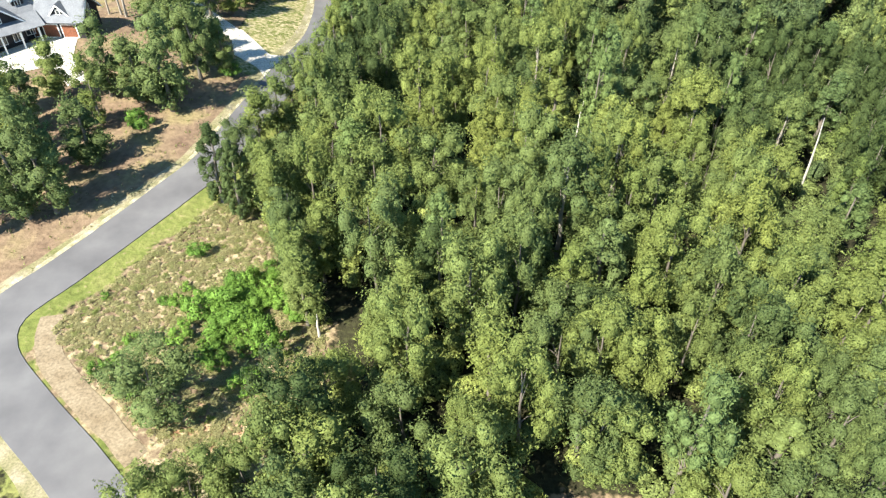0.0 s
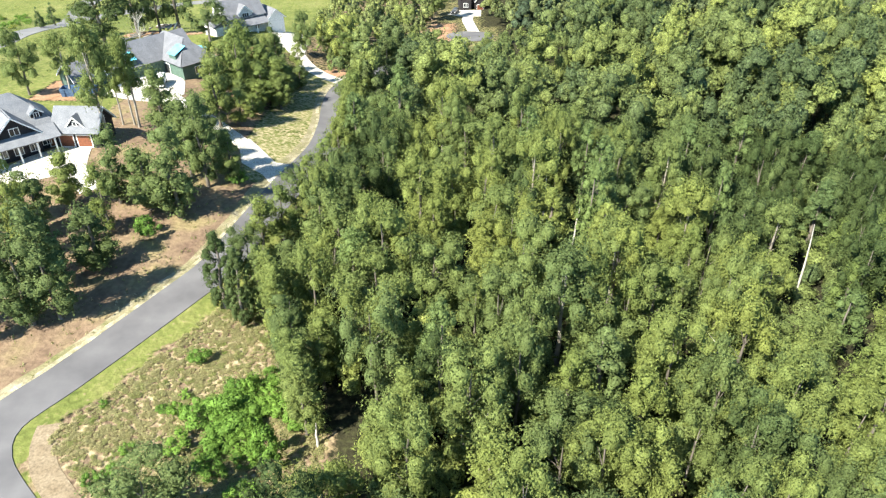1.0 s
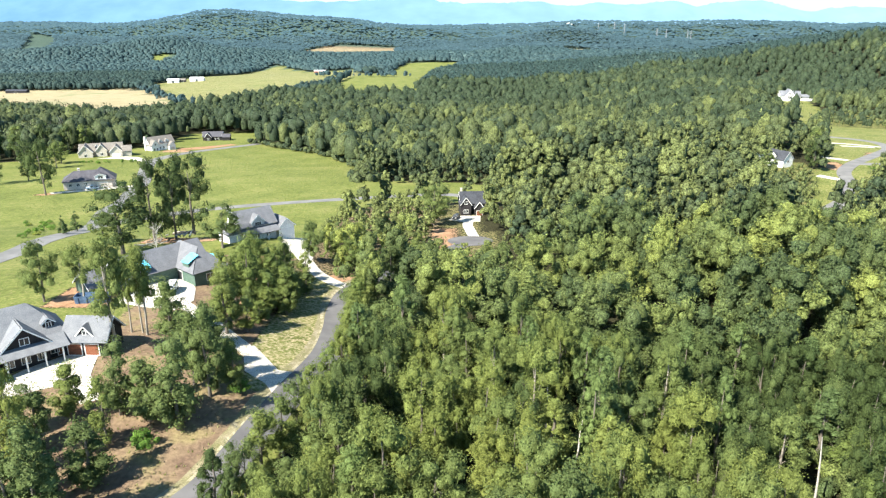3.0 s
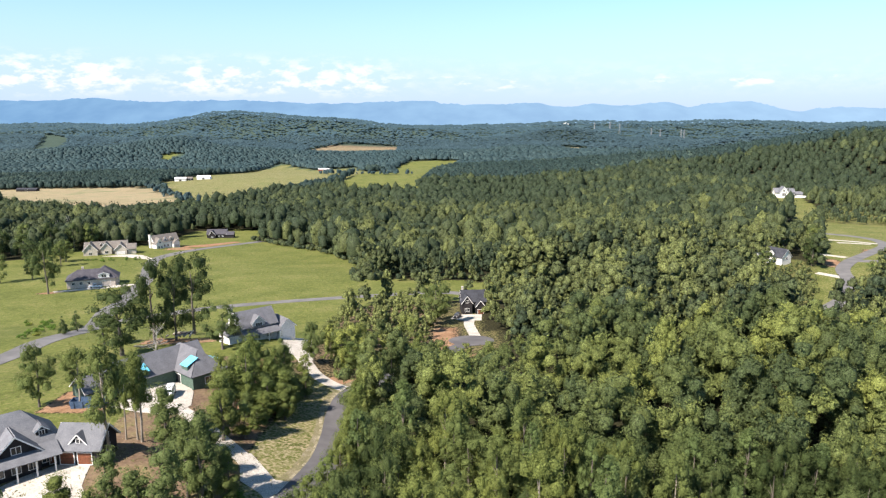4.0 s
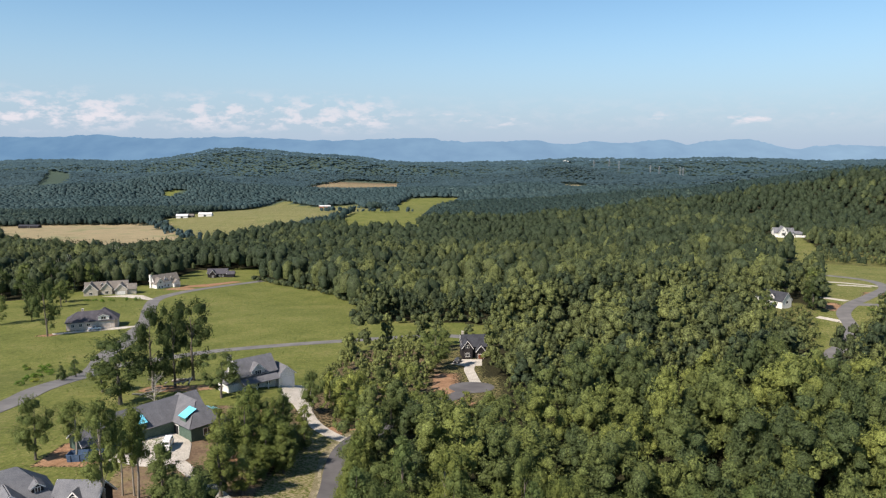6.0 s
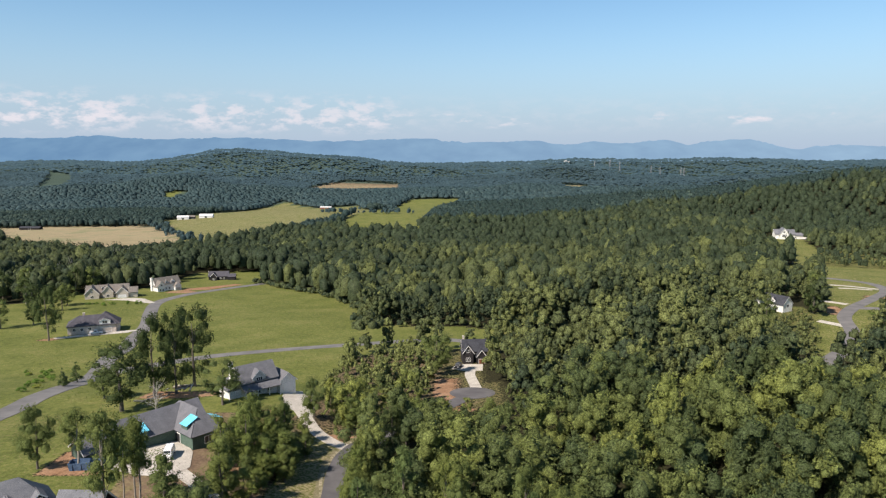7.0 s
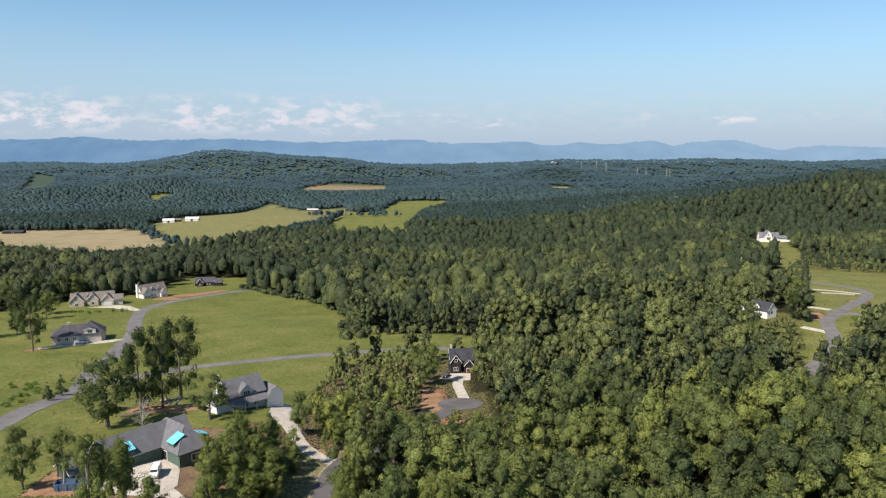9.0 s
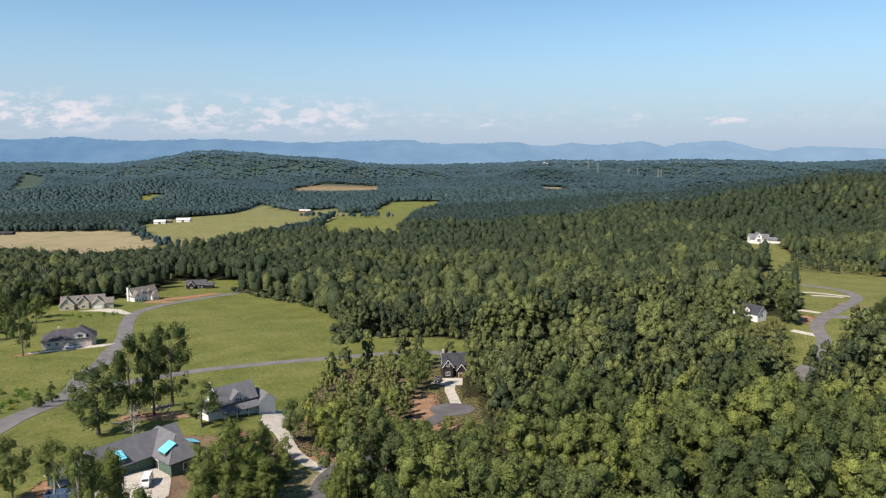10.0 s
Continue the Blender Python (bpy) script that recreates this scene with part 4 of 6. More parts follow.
# kinds: leafy masses, leaf count, crown radius over height, leaf material, label
KINDS = {
    "oak": (26, 4000, 0.33, M_OAK, "broadleaved tree with a full rounded green crown", "broadleaf_tree"),
    "young": (22, 3200, 0.24, M_BRIGHT, "slender young tree with bright yellow-green leaves", "young_tree"),
    "slim": (40, 3400, 0.22, M_OAK, "slim dark green tree leafy almost to the ground", "slim_tree"),
    "tall": (22, 3000, 0.26, M_OAK, "tall open-crowned tree on a long bare trunk", "tall_tree"),
    "column": (120, 2200, 0.17, M_OAK, "narrow columnar tree leafy down to the ground", "columnar_tree"),
    "pine": (38, 2600, 0.22, M_PINE, "dark feathery pine among the broadleaved trees", "pine_tree"),
    "cedar": (34, 1700, 0.24, M_PINE, "small dense dark conical cedar", "cedar_tree"),
    "shrub": (16, 900, 0.62, M_VINE, "low bright green leafy shrub", "shrub"),
}
VARIANTS = {"slim": 3, "oak": 5, "young": 3, "tall": 3, "column": 2, "pine": 2, "cedar": 1, "shrub": 2}
_meshes = {}
for kind, (nl, nf, asp, mat, label, nm) in KINDS.items():
    for k in range(VARIANTS[kind]):
        seed = sum(map(ord, kind)) * 10 + k
        a = asp * (0.9 + 0.2 * k / max(1, VARIANTS[kind] - 1))
        size = {"shrub": 0.036, "cedar": 0.022, "column": 0.0100, "pine": 0.015}.get(kind, 0.0135)
        _meshes[kind, k] = (crown_mesh(nm + "_crown", seed, kind, nl, nf, size, a, mat, {"oak": 17, "young": 15, "slim": 14, "tall": 14, "shrub": 8}.get(kind, 0)), trunk_mesh(nm + "_trunk", seed, kind, a, M_GREYBARK if kind == "tall" else M_BARK), a)

STOCK = {}


def plant(kind, x, y, tall, radius=None, turn=None, label="", group="", sink=0.0, hue=None):
    """Sets a tree with its trunk and crown on the ground; the meshes are shared by its kind."""
    rng = plant.rng
    k = int(rng.integers(VARIANTS[kind]))
    crown, trunk, a = _meshes[kind, k]
    s = 1.0 if radius is None else min(max(radius / (tall * a), 0.55), 1.9)
    m = pose(x, y, float(height(x, y)) - sink, 0, 0, float(rng.uniform(0, 360)) if turn is None else turn) @ Matrix.Diagonal((tall * s, tall * s, tall, 1))
    if (kind, k) in STOCK:
        st = STOCK[kind, k]
        ob = copy_thing(st, m @ Matrix.Diagonal((1 / st.scale[0], 1 / st.scale[1], 1 / st.scale[2], 1)))
    else:
        ob = new(KINDS[kind][5])
        tagged(ob, KINDS[kind][4], "shrub" if kind == "shrub" else "tree")
        for nm, me in (("trunk", trunk), ("crown", crown)):
            p = new(nm, me)
            p.parent = ob
        STOCK[kind, k] = ob
        ob.matrix_basis = m
    if hue is None:
        hue = 0.48 - 0.10 * min(max((x - 25) / 30, -0.6), 1) + float(rng.normal(0, 0.20))
        hue = min(hue, 0.93) if rng.uniform() > 0.02 else 1.0
    for c in ob.children:
        c["hue"] = min(max(float(hue), 0.0), 1.0)
    if label:
        ob["label"] = label
    if group:
        ob["group"] = group
    return ob


plant.rng = np.random.default_rng(11)
def jittered(x0, x1, y0, y1, cell, seed, keep=0.42):
    """Plan points on a loosened grid."""
    rng = np.random.default_rng(seed)
    X, Y = np.meshgrid(np.arange(x0, x1, cell), np.arange(y0, y1, cell))
    X = X + (np.arange(X.shape[0]) % 2)[:, None] * cell / 2
    X = X.ravel() + rng.uniform(-keep, keep, X.size) * cell
    Y = Y.ravel() + rng.uniform(-keep, keep, Y.size) * cell
    return X, Y, rng


# trees that stand free: kind, x, y, height, crown radius
YARD_TREES = [
    ("oak", -38, 86, 16, 3.6),
    ("oak", -47, 88, 13, 2.7),
    ("shrub", -41, 81, 3, 2.3),
    ("oak", -49, 64, 14, 3.1),
    ("oak", -46, 65, 16, 3.6),
    ("oak", -45, 74, 10, 3.1),
    ("young", -54, 75, 18, 2.9),
    ("oak", -53, 86, 9, 2.8),
    ("oak", -36, 94, 15, 3.0),
    ("oak", -39, 96, 13, 3.3),
    ("oak", -33, 96, 9, 2.2),
    ("oak", -60, 81, 11, 2.7),
    ("young", -45, 92, 7, 2.1),
    ("shrub", -32, 96, 2.4, 1.8),
    ("column", -27, 68, 11.7, 2.2),
    ("column", -24, 65, 11.7, 1.7),
    ("column", -22, 67, 10.8, 2.1),
]
COURT_TREES = [
    ("tall", -55, 105, 20, 3.9),
    ("tall", -53, 112, 16, 2.8),
    ("tall", -54, 113, 16, 2.5),
    ("tall", -56, 113, 14, 2.3),
    ("oak", -46, 106, 13, 3.3),
    ("tall", -72, 128, 12, 3.4),
    ("oak", -80, 128, 14, 4.2),
    ("young", -44, 128, 14, 3.4),
    ("young", -40, 130, 17, 3.8),
    ("young", -36, 130, 14, 3.9),
    ("young", -33, 133, 14, 4.0),
    ("young", -37, 139, 16, 3.5),
    ("young", -42, 140, 15, 3.4),
    ("oak", -40, 116, 13, 3.2),
    ("young", -37, 118, 11, 2.8),
    ("slim", -41, 109, 9, 2.8),
    ("slim", -36.5, 104, 8, 2.6),
]
LANE_TREES = [
    ("oak", -34, 168, 12, 3.5),
    ("oak", -4.5, 232, 16, 6.2),
    ("young", -28, 172, 9, 4.3),
    ("young", -24, 165, 10, 4.2),
    ("oak", -23, 175, 12, 4.4),
    ("oak", -13, 150, 13, 4.0),
    ("young", -10.5, 157, 12, 3.6),
    ("oak", -7.5, 164, 11, 3.6),
    ("young", -4, 171, 8, 3.0),
    ("young", -1, 178, 6.0, 2.6),
    ("young", -8, 172, 8, 3.0),
    ("oak", -12, 165, 10, 3.2),
]
LANE_TREES += [("young" if k % 3 else "oak", x, y, t, 2.9) for k, (x, y, t) in enumerate(((-25.4, 73.5, 9), (-24.0, 78, 10), (-22.6, 82.5, 10), (-21.4, 87, 10), (-20.2, 92.5, 10), (-18.4, 97, 11), (-17.0, 101.5, 12), (-16.6, 106.5, 12), (-16.8, 111.5, 13),
                (-17.0, 116.5, 13), (-17.4, 121.5, 12), (-17.8, 127, 12), (-18.0, 132.5, 11), (-17.6, 138, 11), (-16.6, 144, 11)))]
BEND_PLANTS = [
    ("oak", -25.2, 37.6, 9.4, 4.7),
    ("oak", -18.6, 27.2, 10.5, 3.4),
    ("oak", -22.0, 25.2, 10.5, 3.4),
    ("oak", -15.4, 28.4, 10.5, 3.2),
    ("shrub", -17, 45, 4.8, 2.1),
    ("shrub", -22, 50, 3, 3.2),
    ("shrub", -25, 50, 2.4, 2.6),
    ("shrub", -22, 47, 2.4, 2.3),
    ("shrub", -22, 54, 1.8, 1.8),
    ("shrub", -33, 42, 1.6, 1.1),
    ("shrub", -29, 40, 2.4, 1.6),
]
LOT_TREES = [("slim", x, y, t, r) for x, y, t, r in ((-13.8, 48.5, 11, 2.4), (-15.2, 52.5, 12, 2.5), (-16.6, 57, 12, 2.6), (-18.6, 61.5, 12, 2.4), (-20.4, 65.5, 11, 2.2), (-13.0, 55, 10, 2.2))]
MEADOW_TREES = [
    ("oak", -58, 171, 12, 5.4),
    ("cedar", -117, 203, 6, 1.4),
    ("cedar", -121, 218, 7, 2.2),
    ("cedar", -118, 206, 4, 1.4),
    ("cedar", -124, 255, 5, 1.1),
    ("oak", -79, 208, 27, 7.4),
    ("oak", -77, 189, 25, 5.2),
    ("oak", -80, 182, 25, 6.1),
    ("oak", -83, 169, 19, 7.8),
    ("oak", -94, 182, 9, 4.6),
    ("cedar", -113, 236, 6, 1.6),
]
FIELD_TREES = [
    ("oak", -222, 396, 13, 6.2),
    ("tall", -249, 401, 16, 6.5),
    ("oak", -205, 334, 12, 4.1),
    ("oak", -177, 299, 27, 6.8),
    ("oak", -215, 378, 15, 5.0),
    ("oak", -214, 323, 15, 5.0),
    ("oak", -227, 370, 15, 5.0),
    ("oak", -262, 425, 20, 6.0),
    ("oak", -250, 432, 21, 6.0),
    ("oak", -240, 439, 20, 5.6),
    ("oak", -275, 420, 20, 6.0),
    ("oak", -232, 446, 19, 5.6),
    ("oak", -286, 428, 20, 6.0),
]
EAST_TREES = [
    ("oak", 190, 285, 14, 5.0),
    ("oak", 197, 293, 15, 5.0),
    ("oak", 201, 283, 14, 5.0),
    ("oak", 186, 276, 12, 4.5),
    ("oak", 208, 298, 15, 5.0),
    ("oak", 160, 304, 12, 4.4),
    ("oak", 167, 317, 13, 4.6),
    ("oak", 174, 330, 14, 4.8),
    ("oak", 182, 345, 14, 4.8),
    ("oak", 190, 360, 14, 4.8),
    ("oak", 199, 376, 14, 4.8),
    ("oak", 131, 285, 12, 4.2),
]
FREE = YARD_TREES + COURT_TREES + LANE_TREES + BEND_PLANTS + LOT_TREES + MEADOW_TREES + FIELD_TREES + EAST_TREES
# a clump of young trees between the unfinished house and the lane
CLUMP = [(-46, 130), (-41.5, 122), (-34, 120), (-29.5, 131), (-31.5, 147), (-37.5, 158), (-43.5, 150)]
_rng = np.random.default_rng(79)
_x, _y, _r = jittered(-47, -28, 119, 159, 4.0, 80, 0.45)
for x, y in zip(_x, _y):
    if inside(x, y, CLUMP):
        FREE.append(("slim" if _rng.uniform() < 0.6 else "young", float(x), float(y), float(_rng.uniform(7, 13)), float(_rng.uniform(1.9, 2.9))))
YARD = [(-62, 58), (-48, 58), (-43, 70), (-40, 80), (-36, 90), (-41, 100), (-52, 93), (-57, 84), (-72, 76)]
_rng = np.random.default_rng(77)
_x, _y, _r = jittered(-75, -34, 56, 100, 4.6, 78, 0.5)
for x, y in zip(_x, _y):
    if inside(x, y, YARD) and _rng.uniform() < 0.62 and min(math.hypot(x - f[1], y - f[2]) for f in FREE) > 2.6:
        FREE.append(("slim" if _rng.uniform() < 0.75 else "young", float(x), float(y), float(_rng.uniform(8, 14)), float(_rng.uniform(2.0, 3.2))))
HUES = {(-25.2, 37.6): 0.34, (-55, 105): 0.5, (-53, 112): 0.55, (-54, 113): 0.55, (-56, 113): 0.5, (-72, 128): 0.5, (-80, 128): 0.45, (-46, 106): 0.4, (-38, 86): 0.36, (-39, 96): 0.40, (-18.6, 27.2): 0.5, (-22.0, 25.2): 0.55, (-15.4, 28.4): 0.5, (-54, 75): 0.85, (-79, 208): 0.05, (-77, 189): 0.1, (-80, 182): 0.05, (-83, 169): 0.15, (-27, 68): 0.1, (-24, 65): 0.2}
for kind, x, y, tall, rad in FREE:
    if kind == "oak" and x < -30 and 56 < y < 122:
        kind = "slim"
    hue = float(_rng.uniform(0.18, 0.75)) if inside(x, y, CLUMP) or (kind, x, y, tall, rad) in LOT_TREES + LANE_TREES else None
    if -39 < x < -22 and 100 < y < 146:
        tall *= 0.68   # the clump falls away towards the lane
    plant(kind, x, y, tall, rad, group="free-standing trees", hue=hue or HUES.get((x, y), float(np.clip(_rng.normal(0.52 if kind == "young" else 0.27 if x < -34 and y < 84 else 0.38 if x < -34 and y < 122 else 0.29, 0.15), 0, 0.9))))


# the wood below, tree by tree
LOT_EDGE = smooth_line([(-22, 70), (-16, 60), (-11, 50), (-10, 40), (-17, 29)], 2.0)
X, Y, rng = jittered(-40, 110, 17, 116, 5.3, 21, 0.5)
ok = wooded(X, Y) & (X < 0.70 * Y + 14) & (X > -0.4 * Y - 8)
FREE_XY = np.array([(f[1], f[2]) for f in FREE], float)
for x, y in zip(X[ok], Y[ok]):
    if np.hypot(*(FREE_XY - (x, y)).T).min() < 3.0:
        continue
    r = rng.uniform()
    # heavy oaks in front and to the east, slender bright growth between
    slender = 0.42 * math.exp(-((x - 8) / 22) ** 2 - ((y - 75) / 24) ** 2)
    oaks = 0.78 - slender
    kind = "oak" if r < oaks else "young" if r < oaks + 0.10 + slender * 0.8 else "column" if r < 0.91 else "tall" if r < 0.95 else "pine"
    if kind != "oak" and min(math.hypot(x - px, y - py) for px, py in LOT_EDGE) < 7:
        kind = "slim"
    east = min(max((x - 30) / 25, 0), 1) * min(max((y - 50) / 30, 0), 1)
    hue = min(max(0.45 - 0.36 * east + 0.4 * slender + rng.normal(0, 0.17), 0), 0.93)
    tall = {"oak": rng.uniform(10.5, 17.5), "young": rng.uniform(9, 14), "slim": rng.uniform(9, 13), "column": rng.uniform(10, 15), "tall": rng.uniform(14, 18), "pine": rng.uniform(12, 18)}[kind]
    plant(kind, x, y, tall, rng.uniform(2.9, 4.6) if kind in ("oak", "tall") else rng.uniform(2.4, 3.4), group="trees of the near wood", hue=hue)


# ---------------------------------------------------------------- woods farther off, as one mass each
def woods(name, X, Y, rng, templates, tall, wide, mat, label):
    """Joins simple trees into one mesh: templates are (vertices, triangles) one unit high."""
    vs, fs, tints, round_faces, n = [], [], [], [], 0
    pick = rng.integers(0, len(templates), len(X))
    T = rng.uniform(*tall, len(X))
    if tall[1] > 15:
        T = T * (1 + 0.30 * np.sin(X / 23 + 1.7 * np.sin(Y / 31)) * np.cos(Y / 27 + 0.8 * np.sin(X / 41)))
    for poly in SAPLINGS:
        T = np.where(inside(X, Y, poly), rng.uniform(4, 7.5, len(X)), T)
    young = inside(X, Y, YOUNG_WOOD)
    T = np.where(young, np.where(rng.uniform(size=len(X)) < 0.10, rng.uniform(11, 14, len(X)), rng.uniform(5.5, 9.5, len(X))), T)
    W = T * rng.uniform(*wide, len(X))
    Z = height(X, Y)
    A = rng.uniform(0, 2 * math.pi, len(X))
    # hue drifts over the woods in patches and from tree to tree, darker with distance
    side = np.clip((X - 0.10 * Y) / (0.25 * Y + 20), -1, 1)
    lush = 0.0 if mat is not M_GRASS else 0.08
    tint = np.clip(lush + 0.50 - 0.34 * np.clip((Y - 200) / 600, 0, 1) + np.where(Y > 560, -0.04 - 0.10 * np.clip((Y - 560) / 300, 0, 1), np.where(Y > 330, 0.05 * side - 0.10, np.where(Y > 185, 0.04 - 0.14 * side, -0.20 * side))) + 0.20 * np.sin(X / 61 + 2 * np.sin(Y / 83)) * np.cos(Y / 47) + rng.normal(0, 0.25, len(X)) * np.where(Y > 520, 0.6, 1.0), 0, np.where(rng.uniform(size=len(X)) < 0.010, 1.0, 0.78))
    tint = np.where(young, np.clip(tint + 0.22, 0, 0.93), tint)
    for k, (tv, tf, leaves) in enumerate(templates):
        s = np.flatnonzero(pick == k)
        if not len(s):
            continue
        c, q = np.cos(A[s])[:, None], np.sin(A[s])[:, None]
        x = (tv[None, :, 0] * c - tv[None, :, 1] * q) * W[s][:, None] + X[s][:, None]
        y = (tv[None, :, 0] * q + tv[None, :, 1] * c) * W[s][:, None] + Y[s][:, None]
        z = tv[None, :, 2] * T[s][:, None] + Z[s][:, None]
        vs.append(np.stack([x, y, z], 2).reshape(-1, 3))
        fs.append((tf[None] + (n + np.arange(len(s)) * len(tv))[:, None, None]).reshape(-1, 3))
        tints.append(np.repeat(tint[s], len(tv)))
        round_faces.append(np.tile(np.arange(len(tf)) >= leaves, len(s)))
        n += len(s) * len(tv)
    me = mesh_of(name, np.concatenate(vs), np.concatenate(fs), mat, np.concatenate(round_faces))
    at = me.attributes.new("tint", 'FLOAT', 'POINT')
    at.data.foreach_set("value", np.concatenate(tints).astype(np.float32))
    return tagged(new(name, me), label, "trees", kind="stuff")


def simple_tree(seed, kind, n_lobes, n_leaves, leaf, per=0, bodies=True, solid=0.67):
    """A tree for the joined woods: leaves in clumps round its leafy masses. Vertices, triangles, number of leaf faces."""
    q, core = crown_arrays(seed, kind, n_lobes, n_leaves, leaf, {"oak": 0.35, "pine": 0.24, "column": 0.2}.get(kind, 0.28), per, 0.4, solid)
    n = len(q) * 3
    if not bodies:
        return q.reshape(-1, 3), np.arange(n).reshape(-1, 3), len(q)
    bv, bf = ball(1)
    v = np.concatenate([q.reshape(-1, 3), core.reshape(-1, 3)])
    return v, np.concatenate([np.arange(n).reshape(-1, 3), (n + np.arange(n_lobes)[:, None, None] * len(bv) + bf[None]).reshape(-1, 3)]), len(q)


def canopy(seed, knobs, n_leaves, leaf):
    """A far tree: one uneven dome down to the ground, a few knobs on it, and loose leaves. Its crown is half a unit in radius."""
    rng = np.random.default_rng(seed)
    bv, bf = ball(1)
    c = [(0.0, 0.0, 0.50)] + [(0.24 * math.cos(a), 0.24 * math.sin(a), rng.uniform(0.45, 0.78)) for a in rng.uniform(0, 2 * math.pi, knobs)]
    r = [(0.46, 0.46, 0.50)] + [(k, k, k * 0.8) for k in rng.uniform(0.16, 0.30, knobs)]
    core = np.array(c)[:, None] + bv[None] * rng.uniform(0.70, 1.16, (len(c), len(bv), 1)) * np.array(r)[:, None]
    d = rng.normal(size=(n_leaves, 3)) + np.array([0, 0, 0.8])
    d /= np.linalg.norm(d, axis=1)[:, None]
    p = np.array([0, 0, 0.5]) + d * np.array([0.47, 0.47, 0.5]) * rng.uniform(0.9, 1.12, (n_leaves, 1))
    q = p[:, None] + rng.normal(0, leaf, (n_leaves, 3, 3))
    n = n_leaves * 3
    v = np.concatenate([q.reshape(-1, 3), core.reshape(-1, 3)])
    return v, np.concatenate([np.arange(n).reshape(-1, 3), (n + np.arange(len(c))[:, None, None] * len(bv) + bf[None]).reshape(-1, 3)]), n_leaves


def cap(seed, rings, sides=5):
    """The crown of a tree far off: an uneven dome of few faces."""
    rng = np.random.default_rng(seed)
    a = np.linspace(0, 2 * math.pi, sides, endpoint=False) + rng.uniform(0, 1)
    v, f = [(0.0, 0.0, 1.0)], []
    for k, (z, r) in enumerate(rings):
        v += [(r * w * math.cos(t), r * w * math.sin(t), z * u) for t, w, u in zip(a, rng.uniform(0.75, 1.2, sides), rng.uniform(0.85, 1.1, sides))]
        for j in range(sides):
            i, o = 1 + k * sides + j, 1 + k * sides + (j + 1) % sides
            f += [(0, i, o)] if k == 0 else [(i - sides, i, o - sides), (o - sides, i, o)]
    return np.array(v), np.array(f), 0


def in_sight(x, y, slope, edge):
    return np.abs(x) < slope * y + edge


NEARER = [simple_tree(350 + k, kd, 22, 1050, 0.021, 10, True, 0.78) for k, kd in enumerate(("oak", "young", "young", "oak", "pine", "tall", "column"))]
MID = [simple_tree(300 + k, kd, 15, 340, 0.029, 6, True, 0.88) for k, kd in enumerate(("oak", "young", "oak", "oak", "pine", "tall", "oak", "oak"))]
X, Y, rng = jittered(-300, 300, 116, 360, 6.0, 31, 0.5)
ok = wooded(X, Y) & in_sight(X, Y, 0.70, 12)
near = ok & (Y < 185)
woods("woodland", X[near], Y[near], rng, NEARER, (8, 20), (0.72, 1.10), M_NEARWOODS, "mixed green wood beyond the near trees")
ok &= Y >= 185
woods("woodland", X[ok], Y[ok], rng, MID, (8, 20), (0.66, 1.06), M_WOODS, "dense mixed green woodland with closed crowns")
FAR = [canopy(400 + k, 3, 46, 0.040) for k in range(7)]
FARTHER = [canopy(430 + k, 1, 18, 0.050) for k in range(9)]
for k, (y0, y1, cell, low, high) in enumerate(((360, 640, 6.8, 8, 20), (640, 1010, 8.2, 7, 16))):
    X, Y, rng = jittered(-0.72 * y1, 0.72 * y1, y0, y1, cell, 41 + k, 0.5)
    ok = wooded(X, Y) & in_sight(X, Y, 0.70, 20)
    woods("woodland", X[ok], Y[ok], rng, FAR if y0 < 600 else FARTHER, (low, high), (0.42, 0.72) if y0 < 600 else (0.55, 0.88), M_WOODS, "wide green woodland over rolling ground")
# low growth filling the floor of the near wood
UNDER = [canopy(450 + k, 2, 70, 0.055) for k in range(6)]
X, Y, rng = jittered(-24, 84, 24, 118, 3.2, 47, 0.5)
ok = in_sight(X, Y, 0.68, 4) & ~inside(X, Y, BEND_LOT) & ~inside(X, Y, OPEN_LEFT) & ~inside(X, Y, GLADE) & (off_line(X, Y, ROAD_A) > 7) & (np.hypot(X + 11, Y - 50) > 3.5)
woods("undergrowth", X[ok], Y[ok], rng, UNDER, (1.6, 4.6), (0.9, 1.5), M_NEARWOODS, "shaded saplings and low growth under the wood")
DOMES = [canopy(500 + k, 0, 9, 0.07) for k in range(9)]
CAPS = [cap(600 + k, ((0.86, 0.38), (0.35, 0.54))) for k in range(9)]
LOW_CAPS = [cap(620 + k, ((0.72, 0.5),)) for k in range(9)]
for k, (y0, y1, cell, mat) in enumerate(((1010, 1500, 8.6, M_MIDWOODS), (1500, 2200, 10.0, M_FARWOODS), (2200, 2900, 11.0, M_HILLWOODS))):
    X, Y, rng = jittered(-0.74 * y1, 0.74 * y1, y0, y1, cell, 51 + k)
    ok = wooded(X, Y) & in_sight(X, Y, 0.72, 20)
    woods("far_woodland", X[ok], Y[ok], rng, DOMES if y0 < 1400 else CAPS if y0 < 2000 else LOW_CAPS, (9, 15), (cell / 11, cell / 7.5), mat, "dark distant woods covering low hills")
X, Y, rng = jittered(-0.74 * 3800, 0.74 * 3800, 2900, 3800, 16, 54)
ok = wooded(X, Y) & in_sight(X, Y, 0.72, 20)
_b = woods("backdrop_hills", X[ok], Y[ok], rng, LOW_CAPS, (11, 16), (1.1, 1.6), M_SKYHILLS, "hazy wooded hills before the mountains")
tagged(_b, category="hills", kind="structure")

